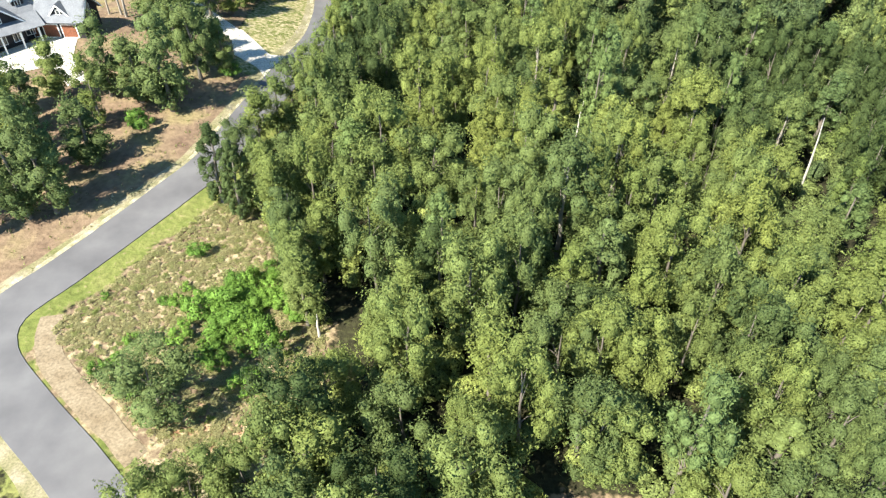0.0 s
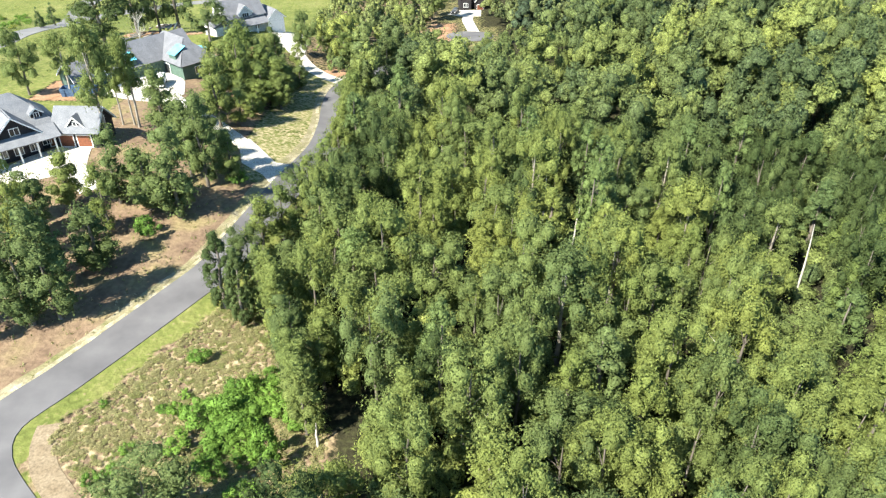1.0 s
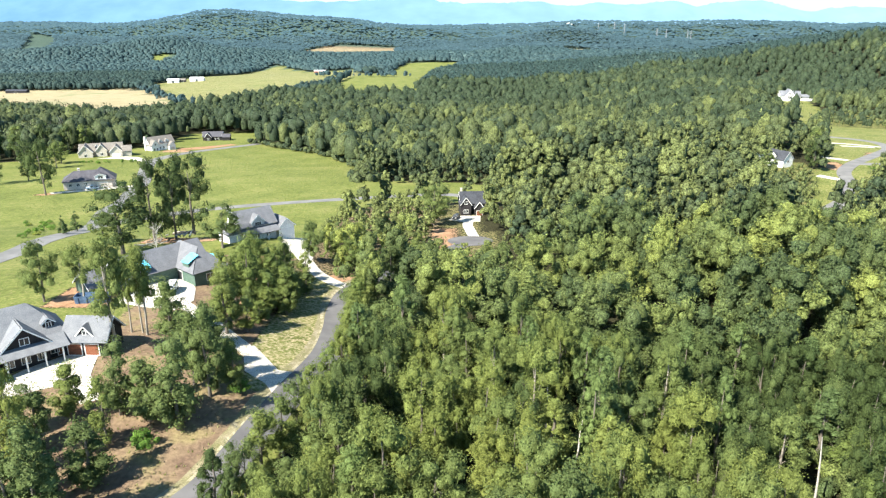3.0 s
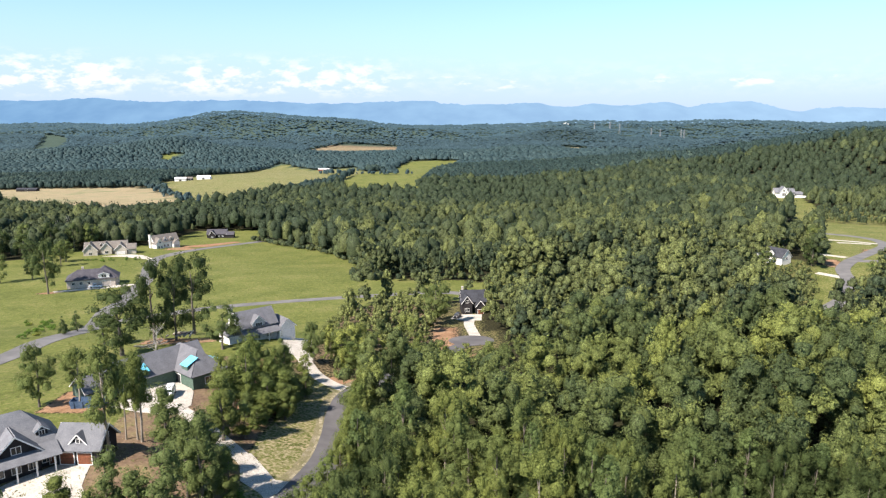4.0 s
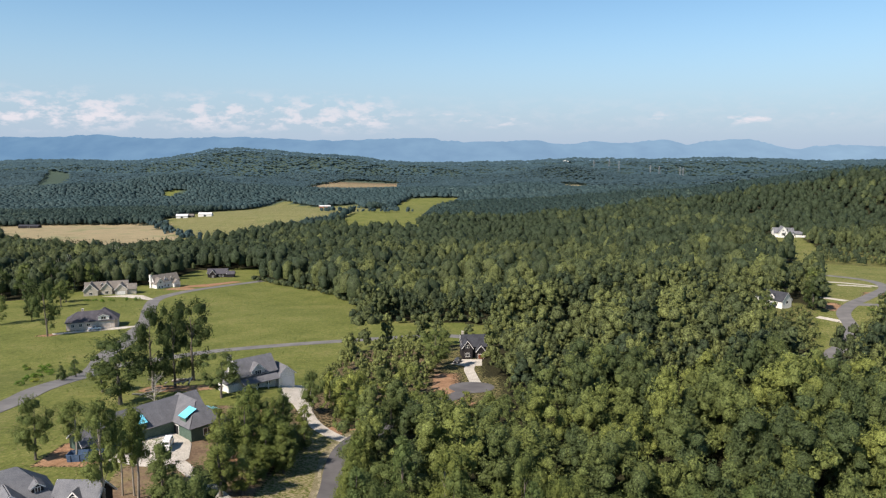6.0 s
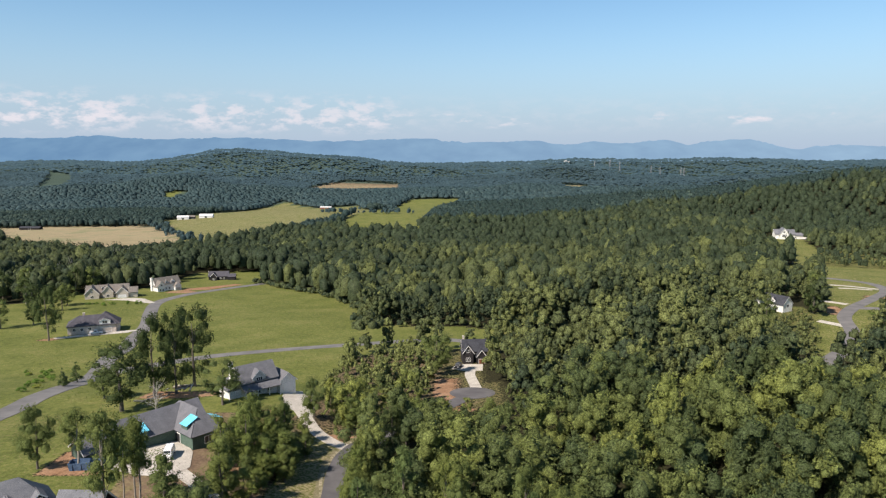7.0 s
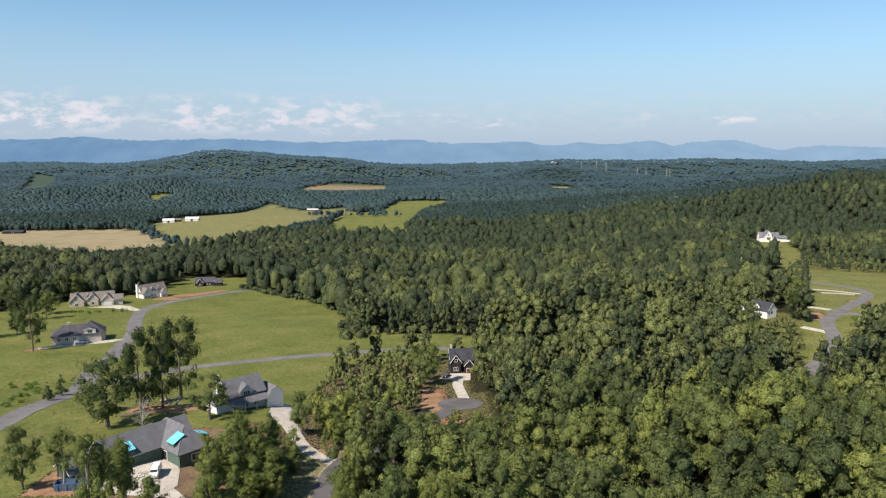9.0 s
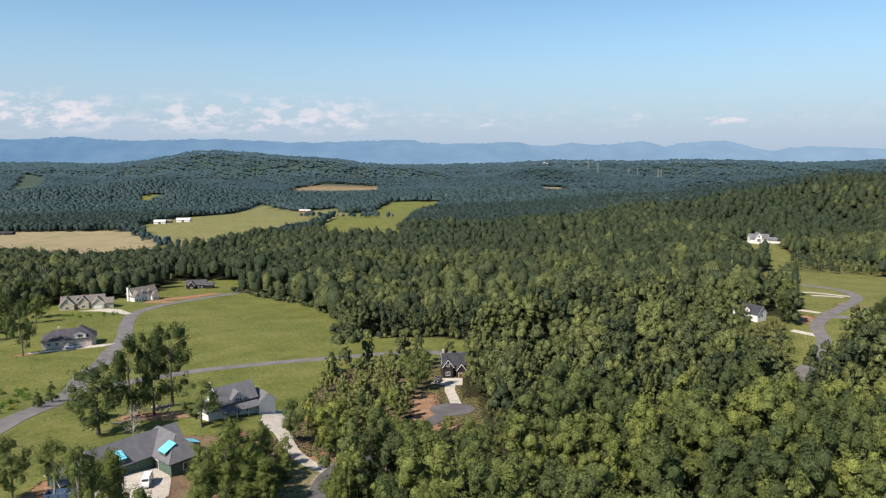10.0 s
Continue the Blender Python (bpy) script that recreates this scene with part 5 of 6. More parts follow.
# ---------------------------------------------------------------- houses
def box_bm(x0, x1, y0, y1, z0, z1, bevel=0.0):
    bm = bmesh.new()
    bmesh.ops.create_cube(bm, size=1.0, matrix=Matrix.Translation(((x0 + x1) / 2, (y0 + y1) / 2, (z0 + z1) / 2)) @ Matrix.Diagonal((x1 - x0, y1 - y0, z1 - z0, 1)))
    if bevel:
        bmesh.ops.bevel(bm, geom=bm.edges[:], offset=bevel, segments=1, affect='EDGES')
    return bm


def poly_bm(rings, faces):
    bm = bmesh.new()
    vs = [bm.verts.new(p) for p in rings]
    for f in faces:
        bm.faces.new([vs[i] for i in f])
    bmesh.ops.recalc_face_normals(bm, faces=bm.faces)
    return bm


def gable_walls(x0, x1, y0, y1, z0, ze, zr, axis):
    """Walls of a gabled block; axis: the way the ridge runs."""
    if axis == "x":
        ym = (y0 + y1) / 2
        v = [(x0, y0, z0), (x1, y0, z0), (x1, y1, z0), (x0, y1, z0), (x0, y0, ze), (x1, y0, ze), (x1, y1, ze), (x0, y1, ze), (x0, ym, zr), (x1, ym, zr)]
        f = [(0, 1, 5, 4), (2, 3, 7, 6), (1, 2, 6, 9, 5), (3, 0, 4, 8, 7), (0, 3, 2, 1), (4, 5, 9, 8), (6, 7, 8, 9)]
    else:
        xm = (x0 + x1) / 2
        v = [(x0, y0, z0), (x1, y0, z0), (x1, y1, z0), (x0, y1, z0), (x0, y0, ze), (x1, y0, ze), (x1, y1, ze), (x0, y1, ze), (xm, y0, zr), (xm, y1, zr)]
        f = [(0, 1, 5, 8, 4), (2, 3, 7, 9, 6), (1, 2, 6, 5), (3, 0, 4, 7), (0, 3, 2, 1), (4, 8, 9, 7), (5, 6, 9, 8)]
    return poly_bm(v, f)


def roof_slope(p, q, r, s, thick=0.22):
    """One sloping roof sheet with a thickness: corners in order round it."""
    p, q, r, s = map(Vector, (p, q, r, s))
    n = (q - p).cross(s - p).normalized()
    if n.z < 0:
        n = -n
    lift = [c + n * 0.03 for c in (p, q, r, s)]
    top = [c + n * (thick + 0.03) for c in (p, q, r, s)]
    return poly_bm([tuple(c) for c in lift + top], [(0, 1, 2, 3), (4, 5, 6, 7), (0, 1, 5, 4), (1, 2, 6, 5), (2, 3, 7, 6), (3, 0, 4, 7)])


def wing(house, x0, x1, y0, y1, z0, ze, zr, axis, wall_mat, roof_mat, over=0.5, trim=True, wall_label="", roof_label="", hip=(0, 0)):
    """A block of a house with a gabled (or hipped) roof: wall, two slopes, barge boards. Parts of the house."""
    k = (zr - ze) / ((y1 - y0) / 2 if axis == "x" else (x1 - x0) / 2)
    zo = ze - k * over
    if hip != (0, 0):
        part("wall", box_bm(x0, x1, y0, y1, z0, ze), wall_mat, house, wall_label)
    else:
        part("wall", gable_walls(x0, x1, y0, y1, z0, ze, zr, axis), wall_mat, house, wall_label)
    if axis == "x":
        ym = (y0 + y1) / 2
        a, b = x0 - over, x1 + over
        ha, hb = a + hip[0] + (over if hip[0] else 0), b - hip[1] - (over if hip[1] else 0)
        slopes = [((a, y0 - over, zo), (b, y0 - over, zo), (hb, ym, zr), (ha, ym, zr)), ((b, y1 + over, zo), (a, y1 + over, zo), (ha, ym, zr), (hb, ym, zr))]
        if hip[0]:
            slopes.append(((a, y1 + over, zo), (a, y0 - over, zo), (ha, ym - 0.01, zr), (ha, ym + 0.01, zr)))
        if hip[1]:
            slopes.append(((b, y0 - over, zo), (b, y1 + over, zo), (hb, ym + 0.01, zr), (hb, ym - 0.01, zr)))
        ends = [] if not trim else [e for e, h in ((a, hip[0]), (b, hip[1])) if not h]
        boards = [((e, y0 - over, zo), (e, ym, zr)) for e in ends] + [((e, y1 + over, zo), (e, ym, zr)) for e in ends]
    else:
        xm = (x0 + x1) / 2
        a, b = y0 - over, y1 + over
        ha, hb = a + hip[0] + (over if hip[0] else 0), b - hip[1] - (over if hip[1] else 0)
        slopes = [((x0 - over, b, zo), (x0 - over, a, zo), (xm, ha, zr), (xm, hb, zr)), ((x1 + over, a, zo), (x1 + over, b, zo), (xm, hb, zr), (xm, ha, zr))]
        if hip[0]:
            slopes.append(((x0 - over, a, zo), (x1 + over, a, zo), (xm + 0.01, ha, zr), (xm - 0.01, ha, zr)))
        if hip[1]:
            slopes.append(((x1 + over, b, zo), (x0 - over, b, zo), (xm - 0.01, hb, zr), (xm + 0.01, hb, zr)))
        ends = [] if not trim else [e for e, h in ((a, hip[0]), (b, hip[1])) if not h]
        boards = [((x0 - over, e, zo), (xm, e, zr)) for e in ends] + [((x1 + over, e, zo), (xm, e, zr)) for e in ends]
    for s in slopes:
        part("roof", roof_slope(*s), roof_mat, house, roof_label)
    for p, q in boards:
        p, q = Vector(p), Vector(q)
        d = (q - p).normalized()
        m = Matrix.Translation((p + q) / 2 + Vector((0, 0, 0.06))) @ d.to_track_quat('X', 'Z').to_matrix().to_4x4() @ Matrix.Diagonal(((q - p).length, 0.09, 0.26, 1))
        bm = bmesh.new()
        bmesh.ops.create_cube(bm, size=1.0, matrix=m)
        part("barge_board", bm, M_TRIM, house, "white painted board")


def facing(side, at, along_mid, z):
    """Pose of an opening on a wall: side -y, +y, -x or +x; at: the wall's place; local x runs along it, local -y outwards."""
    turn = {"-y": 0, "+y": 180, "-x": -90, "+x": 90}[side]
    p = (along_mid, at, z) if side[1] == "y" else (at, along_mid, z)
    return pose(*p, 0, 0, turn)


def window(house, side, at, mid, z, w, h, cols=2, rows=1):
    """A window: frame bars round and across, and panes set back in it."""
    m = facing(side, at, mid, z)
    f = part("window", frame_bm(w, h, 0.11, cols, rows), M_TRIM, house, "white framed window")
    f.matrix_basis = m
    pane = part("pane", box_bm(-w / 2, w / 2, -0.035, 0.02, 0, h), M_GLASS, f, "dark reflecting pane")
    return f


def frame_bm(w, h, t, cols, rows):
    bm = bmesh.new()

    def bar(x0, x1, z0, z1, d=0.09):
        bmesh.ops.create_cube(bm, size=1.0, matrix=Matrix.Translation(((x0 + x1) / 2, -d / 2, (z0 + z1) / 2)) @ Matrix.Diagonal((x1 - x0, d, z1 - z0, 1)))

    bar(-w / 2 - t, -w / 2, -t, h + t)
    bar(w / 2, w / 2 + t, -t, h + t)
    bar(-w / 2, w / 2, -t, 0)
    bar(-w / 2, w / 2, h, h + t)
    for c in range(1, cols):
        x = -w / 2 + w * c / cols
        bar(x - 0.045, x + 0.045, 0, h, 0.07)
    for r in range(1, rows):
        bar(-w / 2, w / 2, h * r / rows - 0.03, h * r / rows + 0.03, 0.06)
    return bm


def garage_door(house, side, at, mid, z, w, h, mat, label):
    m = facing(side, at, mid, z)
    f = part("garage_door", frame_bm(w, h, 0.16, 1, 1), M_TRIM, house, "white door surround")
    f.matrix_basis = m
    for k in range(4):
        part("door_panel", box_bm(-w / 2, w / 2, -0.05, 0.0, h * k / 4 + 0.015, h * (k + 1) / 4 - 0.015, 0.01), mat, f, label)


def entrance(house, side, at, mid, z, w=1.0, h=2.1, mat=None):
    m = facing(side, at, mid, z)
    f = part("door", frame_bm(w, h, 0.12, 1, 1), M_TRIM, house, "white door frame")
    f.matrix_basis = m
    part("door_leaf", box_bm(-w / 2, w / 2, -0.05, 0.0, 0, h, 0.01), mat or M_DOOR, f, "stained wooden door")


def chimney(house, x, y, z0, z1, mat, w=1.0, d=1.4):
    c = part("chimney", box_bm(x - w / 2, x + w / 2, y - d / 2, y + d / 2, z0, z1), mat, house, "masonry chimney")
    part("chimney_cap", box_bm(x - w / 2 - 0.12, x + w / 2 + 0.12, y - d / 2 - 0.12, y + d / 2 + 0.12, z1 + 0.003, z1 + 0.18, 0.03), M_CONCRETE, c)


def post(house, x, y, z0, z1, mat=None):
    p = part("post", box_bm(x - 0.13, x + 0.13, y - 0.13, y + 0.13, z0, z1, 0.02), mat or M_TRIM, house, "square white post")


def lean_roof(house, x0, x1, y0, y1, z_low, z_high, mat, side="-y"):
    """A single-slope porch roof, low towards side."""
    c = {"-y": ((x0, y0, z_low), (x1, y0, z_low), (x1, y1, z_high), (x0, y1, z_high)),
         "+y": ((x1, y1, z_low), (x0, y1, z_low), (x0, y0, z_high), (x1, y0, z_high)),
         "-x": ((x0, y1, z_low), (x0, y0, z_low), (x1, y0, z_high), (x1, y1, z_high)),
         "+x": ((x1, y0, z_low), (x1, y1, z_low), (x0, y1, z_high), (x0, y0, z_high))}[side]
    part("porch_roof", roof_slope(*c, 0.18), mat, house)


def dormer(house, x0, x1, y0, y1, z0, ze, zr, wall_mat, roof_mat, win=True, side="-y"):
    """A gabled dormer facing side (its front at y0 or x0); named as a part with its own parts."""
    d = part("dormer", gable_walls(x0, x1, y0, y1, z0, ze, zr, "y"), wall_mat, house)
    xm = (x0 + x1) / 2
    k = (zr - ze) / ((x1 - x0) / 2)
    o = 0.3
    for s in ([(x0 - o, y1, ze - k * o), (x0 - o, y0 - o, ze - k * o), (xm, y0 - o, zr), (xm, y1, zr)], [(x1 + o, y0 - o, ze - k * o), (x1 + o, y1, ze - k * o), (xm, y1, zr), (xm, y0 - o, zr)]):
        part("dormer_roof", roof_slope(*s, 0.15), roof_mat, d)
    for e in (x0 - o, x1 + o):
        p, q = Vector((e, y0 - o, ze - k * o)), Vector((xm, y0 - o, zr))
        dv = (q - p).normalized()
        bm = bmesh.new()
        bmesh.ops.create_cube(bm, size=1.0, matrix=Matrix.Translation((p + q) / 2) @ dv.to_track_quat('X', 'Z').to_matrix().to_4x4() @ Matrix.Diagonal(((q - p).length, 0.08, 0.22, 1)))
        part("barge_board", bm, M_TRIM, d, "white painted board")
    if win:
        f = part("window", frame_bm((x1 - x0) * 0.42, (ze - z0) * 0.6 + 0.2, 0.1, 2, 1), M_TRIM, d, "white framed window")
        f.matrix_basis = facing("-y", y0, xm, z0 + 0.45)
        part("pane", box_bm(-(x1 - x0) * 0.21, (x1 - x0) * 0.21, -0.035, 0.02, 0, (ze - z0) * 0.6 + 0.2), M_GLASS, d).matrix_basis = facing("-y", y0, xm, z0 + 0.45)
    return d


def house_at(x, y, turn, label, dz=0.0, size=1.0):
    return thing("house", pose(x, y, float(height(x, y)) + dz, 0, 0, turn) @ Matrix.Scale(size, 4), label, "house", "houses of the estate")


# A: the big dark house with the grey roof; its body and its garage stand at an angle
h = house_at(-62.8, 103.4, 43, "dark-shingled house with a pale grey many-gabled roof", 0.6, 0.84)
wing(h, -16, 1.5, 0.6, 12.5, -2.5, 3.6, 9.2, "x", M_BROWN, M_ROOF_GREY, 0.6, False, hip=(5.5, 5.5))
wing(h, -10.5, -2.8, -0.8, 7, -2.5, 3.9, 7.4, "y", M_BROWN, M_ROOF_GREY, 0.7)
wing(h, -22, -14, -3.5, 8, -2.5, 3.6, 7.6, "y", M_BROWN, M_ROOF_GREY, 0.6)
lean_roof(h, -13.8, 0.4, -3.2, 0.4, 2.5, 4.1, M_ROOF_GREY)
dormer(h, -2.6, -0.6, 2.0, 5.5, 4.4, 6.2, 7.0, M_BROWN, M_ROOF_GREY)
window(h, "-y", -0.8, -6.6, 4.0, 1.5, 1.3, 2)
for _x in (-12.3, -9.6, -6.9, -4.2, -1.6):
    window(h, "-y", 0.6 if _x > -2.8 or _x < -10.5 else -0.8, _x, 0.2, 1.4, 1.6, 2)
entrance(h, "-y", 0.6, -0.6, -0.5)
for _x in (-13.4, -10.4, -7.2, -4.0, -0.9):
    post(h, _x, -2.9, -2, 2.55)
window(h, "-y", -3.5, -18, 0.2, 2.2, 1.7, 3)
_body = set(h.children)
wing(h, 0.2, 8.4, -0.3, 6.6, -2.5, 2.9, 6.2, "x", M_BROWN, M_ROOF_GREY, 0.6)
dormer(h, 2.6, 6.0, 0.2, 3.0, 3.3, 3.5, 5.4, M_BROWN, M_ROOF_GREY, False)
window(h, "-y", 0.17, 4.3, 3.65, 0.6, 0.8, 1)
garage_door(h, "-y", -0.3, 2.2, -0.45, 2.6, 2.3, M_DOOR, "stained wood garage door panel")
garage_door(h, "-y", -0.3, 5.6, -0.45, 2.6, 2.3, M_DOOR, "stained wood garage door panel")
window(h, "+x", 8.4, 3.2, 0.6, 1.3, 1.4)
window(h, "+x", 8.4, 3.2, 3.3, 0.9, 1.0)
for _c in h.children:
    if _c not in _body:
        _c.matrix_basis = pose(0, 0, 0, 0, 0, -44) @ _c.matrix_basis

# T: unfinished house with tarpaulins on its roof
h = house_at(-59.8, 149.4, 50, "unfinished house with grey shingles and blue tarpaulins on the roof", 0.7, 0.86)
wing(h, -18.4, 4, -4.4, 4.4, -3, 3.6, 7.6, "x", M_GREENWRAP, M_ROOF_PLAIN, 0.6)
wing(h, -4.4, 4.4, -12.5, 4, -3, 3.6, 7.8, "y", M_GREENWRAP, M_ROOF_PLAIN, 0.6, False, hip=(4.6, 3.0))
wing(h, -26, -18.7, -3.5, 4.0, -3, 3.3, 6.2, "x", M_GREENWRAP, M_ROOF_PLAIN, 0.5)
for _x0, _x1, _y0, _y1, _z0, _z1, _side in ((-4.6, -1.4, -10.3, -7.0, 5.1, 6.7, "-x"), (3.4, 6.6, -8.2, -4.8, 3.7, 4.9, "+x"), (-14.4, -11.2, -4.8, -1.4, 4.8, 6.3, "-y")):
    d = part("dormer", box_bm(_x0 + 0.3, _x1 - 0.1, _y0 + 0.2, _y1 - 0.2, 2.5, _z0), M_GREENWRAP, h, "unfinished dormer")
    c = {"-x": ((_x0, _y1, _z0), (_x0, _y0, _z0), (_x1, _y0, _z1), (_x1, _y1, _z1)), "+x": ((_x1, _y0, _z0), (_x1, _y1, _z0), (_x0, _y1, _z1), (_x0, _y0, _z1)),
         "-y": ((_x0, _y0, _z0), (_x1, _y0, _z0), (_x1, _y1, _z1), (_x0, _y1, _z1))}[_side]
    part("tarpaulin", roof_slope(*c, 0.06), M_TARP, d, "bright blue tarpaulin")
window(h, "-x", -3.9, -8.8, 2.9, 1.2, 1.0, 2)
window(h, "-y", -12.5, 0, 0.4, 2.2, 1.7, 2)
# black panels stand in for the shade inside the open bay
garage_door(h, "-x", -4.4, -4.8, -0.4, 3.6, 2.6, M_BLACK, "black panel painted as the shade in an open garage bay")
for _y in (-2.2, 4.2):
    post(h, -25.8, _y, -3, 3.0, M_GREENWRAP)

# B: white and grey house with a chimney
h = house_at(-54.2, 182.5, 42, "white gabled house with dark grey roof and tall chimney", 0.3, 0.8)
wing(h, -5, 8, -4.2, 4.2, -2, 5.2, 9.6, "x", M_WHITE, M_ROOF_PLAIN, 0.5)
wing(h, 8.2, 14, -6, 1.5, -2, 3.2, 5.8, "y", M_WHITE, M_ROOF_PLAIN, 0.5)
lean_roof(h, -5.2, 8, -7.4, -3.8, 2.6, 4.4, M_ROOF_PLAIN)
d = dormer(h, -1.0, 3.6, -4.6, 1.0, 4.6, 6.2, 8.4, M_GREYSIDE, M_ROOF_PLAIN, False)
window(h, "-y", -4.6, 1.3, 4.9, 2.2, 1.2, 3)
lean_roof(h, -9.6, -5.0, -4.6, 4.4, 3.0, 5.6, M_ROOF_PLAIN, "-x")
part("wall", box_bm(-9.1, -5.05, -4.2, 4.0, -2, 3.0), M_WHITE, h)
chimney(h, -5.7, 1.8, 0, 11.0, M_WHITE)
garage_door(h, "+x", 14, -2.2, -0.4, 4.4, 2.3, M_TRIM, "white garage door panel")
garage_door(h, "-y", -6, 11.1, -0.4, 3.2, 2.3, M_TRIM, "white garage door panel")
window(h, "-x", -5, -1.8, 6.0, 1.1, 1.3)
for _x in (-3, 1, 5):
    window(h, "-y", -4.2, _x, 0.5, 1.3, 1.6, 2)
for _x in (-4.8, -0.6, 3.6, 7.6):
    post(h, _x, -7.1, -2, 2.6)

# C: long dark-roofed house on the lawn
h = house_at(-165, 320, 23, "long brick house with a dark roof on a lawn", 1.2, 0.92)
wing(h, -14, 8, -6, 7, -2, 3.2, 7.0, "x", M_BRICK, M_ROOF_SLATE, 0.5, False, hip=(5, 5))
wing(h, -3, 9.5, -4, 6, -2, 3.2, 8.0, "y", M_BRICK, M_ROOF_SLATE, 0.5, False, hip=(3.5, 3.5))
dormer(h, 0.5, 5.5, -6.1, -2.0, 3.3, 5.2, 6.2, M_WHITE, M_ROOF_SLATE)
garage_door(h, "-y", -6, 3.5, -0.5, 4.6, 2.2, M_BRICK, "tan garage door panel")
for _x in (-11, -7.5, -4):
    window(h, "-y", -6, _x, 0.7, 1.3, 1.4, 2)
chimney(h, -7, 3, 3, 7.8, M_BRICK)

# D: rambling grey-roofed house
h = house_at(-212, 426, 22, "rambling tan house with a weathered grey roof", 0.3, 0.92)
wing(h, -14, 12, 0, 9, -2, 3.4, 7.6, "x", M_TAN, M_ROOF_BROWN, 0.5)
wing(h, -14.5, -6, -5, 6, -2, 3.6, 8.0, "y", M_TAN, M_ROOF_BROWN, 0.5)
wing(h, -4, 2.5, -3, 6, -2, 4.2, 7.8, "y", M_TAN, M_ROOF_BROWN, 0.5)
wing(h, 4.5, 12, -6, 5, -2, 3.4, 7.0, "y", M_TAN, M_ROOF_BROWN, 0.5)
wing(h, 12.4, 17.5, -5, 4, -2, 3.2, 6.0, "x", M_TAN, M_ROOF_BROWN, 0.5)
garage_door(h, "-y", -6, 8.2, -0.4, 4.8, 2.3, M_TRIM, "white garage door panel")
for _x, _yy in ((-10.2, -5), (-0.7, -3)):
    window(h, "-y", _yy, _x, 0.6, 1.8, 1.6, 2)
window(h, "-y", -5, -10.2, 4.2, 1.1, 1.1, 2)
dormer(h, -4.6, -2.4, 1.2, 4.5, 4.6, 6.2, 7.2, M_BROWN, M_ROOF_BROWN)

# E: white house
h = house_at(-189, 460, 50, "white two-storey house with steep gables", 0.2, 0.79)
wing(h, -11, 11, 0, 9, -2, 5.6, 10.8, "x", M_WHITE, M_ROOF_BROWN, 0.5)
wing(h, -11.2, -4.5, -4, 5, -2, 4.8, 9.2, "y", M_WHITE, M_ROOF_BROWN, 0.5)
dormer(h, -2.4, 0.4, 0.2, 4.5, 5.6, 7.2, 8.8, M_WHITE, M_ROOF_BROWN)
dormer(h, 3.0, 6.0, 0.2, 4.5, 5.6, 7.2, 8.8, M_WHITE, M_ROOF_BROWN)
wing(h, 4.5, 10, -3.5, 3, -2, 3.4, 6.2, "y", M_WHITE, M_ROOF_BROWN, 0.4)
chimney(h, -11.8, 5, -1, 11.5, M_WHITE, 1.2, 2.2)
for _x in (-9, -6.6):
    window(h, "-y", -4, _x, 0.8, 1.2, 1.8, 2)
window(h, "-y", -4, -7.8, 5.0, 1.3, 1.4, 2)
for _x in (-2, 1.2):
    window(h, "-y", 0, _x, 0.8, 1.2, 1.8, 2)
garage_door(h, "-y", -3.5, 7.2, -0.4, 3.6, 2.3, M_BRICK, "tan garage door panel")

# F: dark house at the wood's edge
h = house_at(-174.5, 521, 8, "dark house with a charcoal roof at the wood's edge", 0.2, 0.68)
wing(h, -12, 9, 0, 9, -2, 4.2, 8.8, "x", M_BROWN, M_ROOF_SLATE, 0.6)
wing(h, -9, -2.5, -4, 5, -2, 4.2, 8.2, "y", M_BROWN, M_ROOF_SLATE, 0.5)
wing(h, 9.3, 17, -2, 6, -2, 3.4, 6.4, "x", M_BROWN, M_ROOF_SLATE, 0.5)
for _x in (1, 4.5):
    window(h, "-y", 0, _x, 0.7, 1.6, 1.6, 2)
window(h, "-y", -4, -5.7, 0.7, 2, 1.7, 3)

# G: dark house in the woods
h = house_at(9.2, 249.5, 6, "dark timber house with a black roof among trees", 0.3)
wing(h, -6.5, 6.5, 0, 9, -2, 5.0, 9.4, "x", M_BROWN, M_ROOF_DARK, 0.5)
wing(h, -6.8, -1.4, -3.5, 4, -2, 5.2, 8.4, "y", M_BROWN, M_ROOF_DARK, 0.5)
wing(h, 0.6, 5.6, -4, 3, -2, 3.4, 6.2, "y", M_BROWN, M_ROOF_DARK, 0.4)
window(h, "-y", -3.5, -4.1, 5.2, 1.6, 1.2, 2)
window(h, "-y", -3.5, -4.1, 1.0, 2.2, 1.6, 3)
garage_door(h, "-y", -4, 3.1, -0.4, 3.0, 2.4, M_DOOR, "brown garage door panel")
chimney(h, -5.5, 6.5, 4, 10.6, M_TAN)
h.matrix_world = h.matrix_world @ Matrix.Diagonal((0.68, 0.72, 0.78, 1))

# H: white house with a dark roof among the trees
h = house_at(147, 311, -58, "white gabled house with a black roof among trees", 0.2, 0.76)
wing(h, -8, 7, -4, 5, -2, 4.2, 8.6, "x", M_WHITE, M_ROOF_DARK, 0.4)
wing(h, -10, -3, -6, 5, -2, 4.2, 8.0, "y", M_WHITE, M_ROOF_DARK, 0.4)
dormer(h, -1.5, 1.5, -3.6, 0, 4.6, 6.2, 7.6, M_WHITE, M_ROOF_DARK)
window(h, "+x", 7, 0.5, 2.4, 2.0, 1.6, 2)
window(h, "-y", -4, 3, 0.8, 1.6, 1.6, 2)

# J: small tan house under the trees
h = house_at(119, 276, -20, "small tan house half hidden under trees", 0.2)
wing(h, -4, 4, -3, 4, -2, 3.0, 6.0, "y", M_TAN, M_ROOF_BROWN, 0.4)
window(h, "-y", -3, 0, 0.8, 1.4, 1.4, 2)

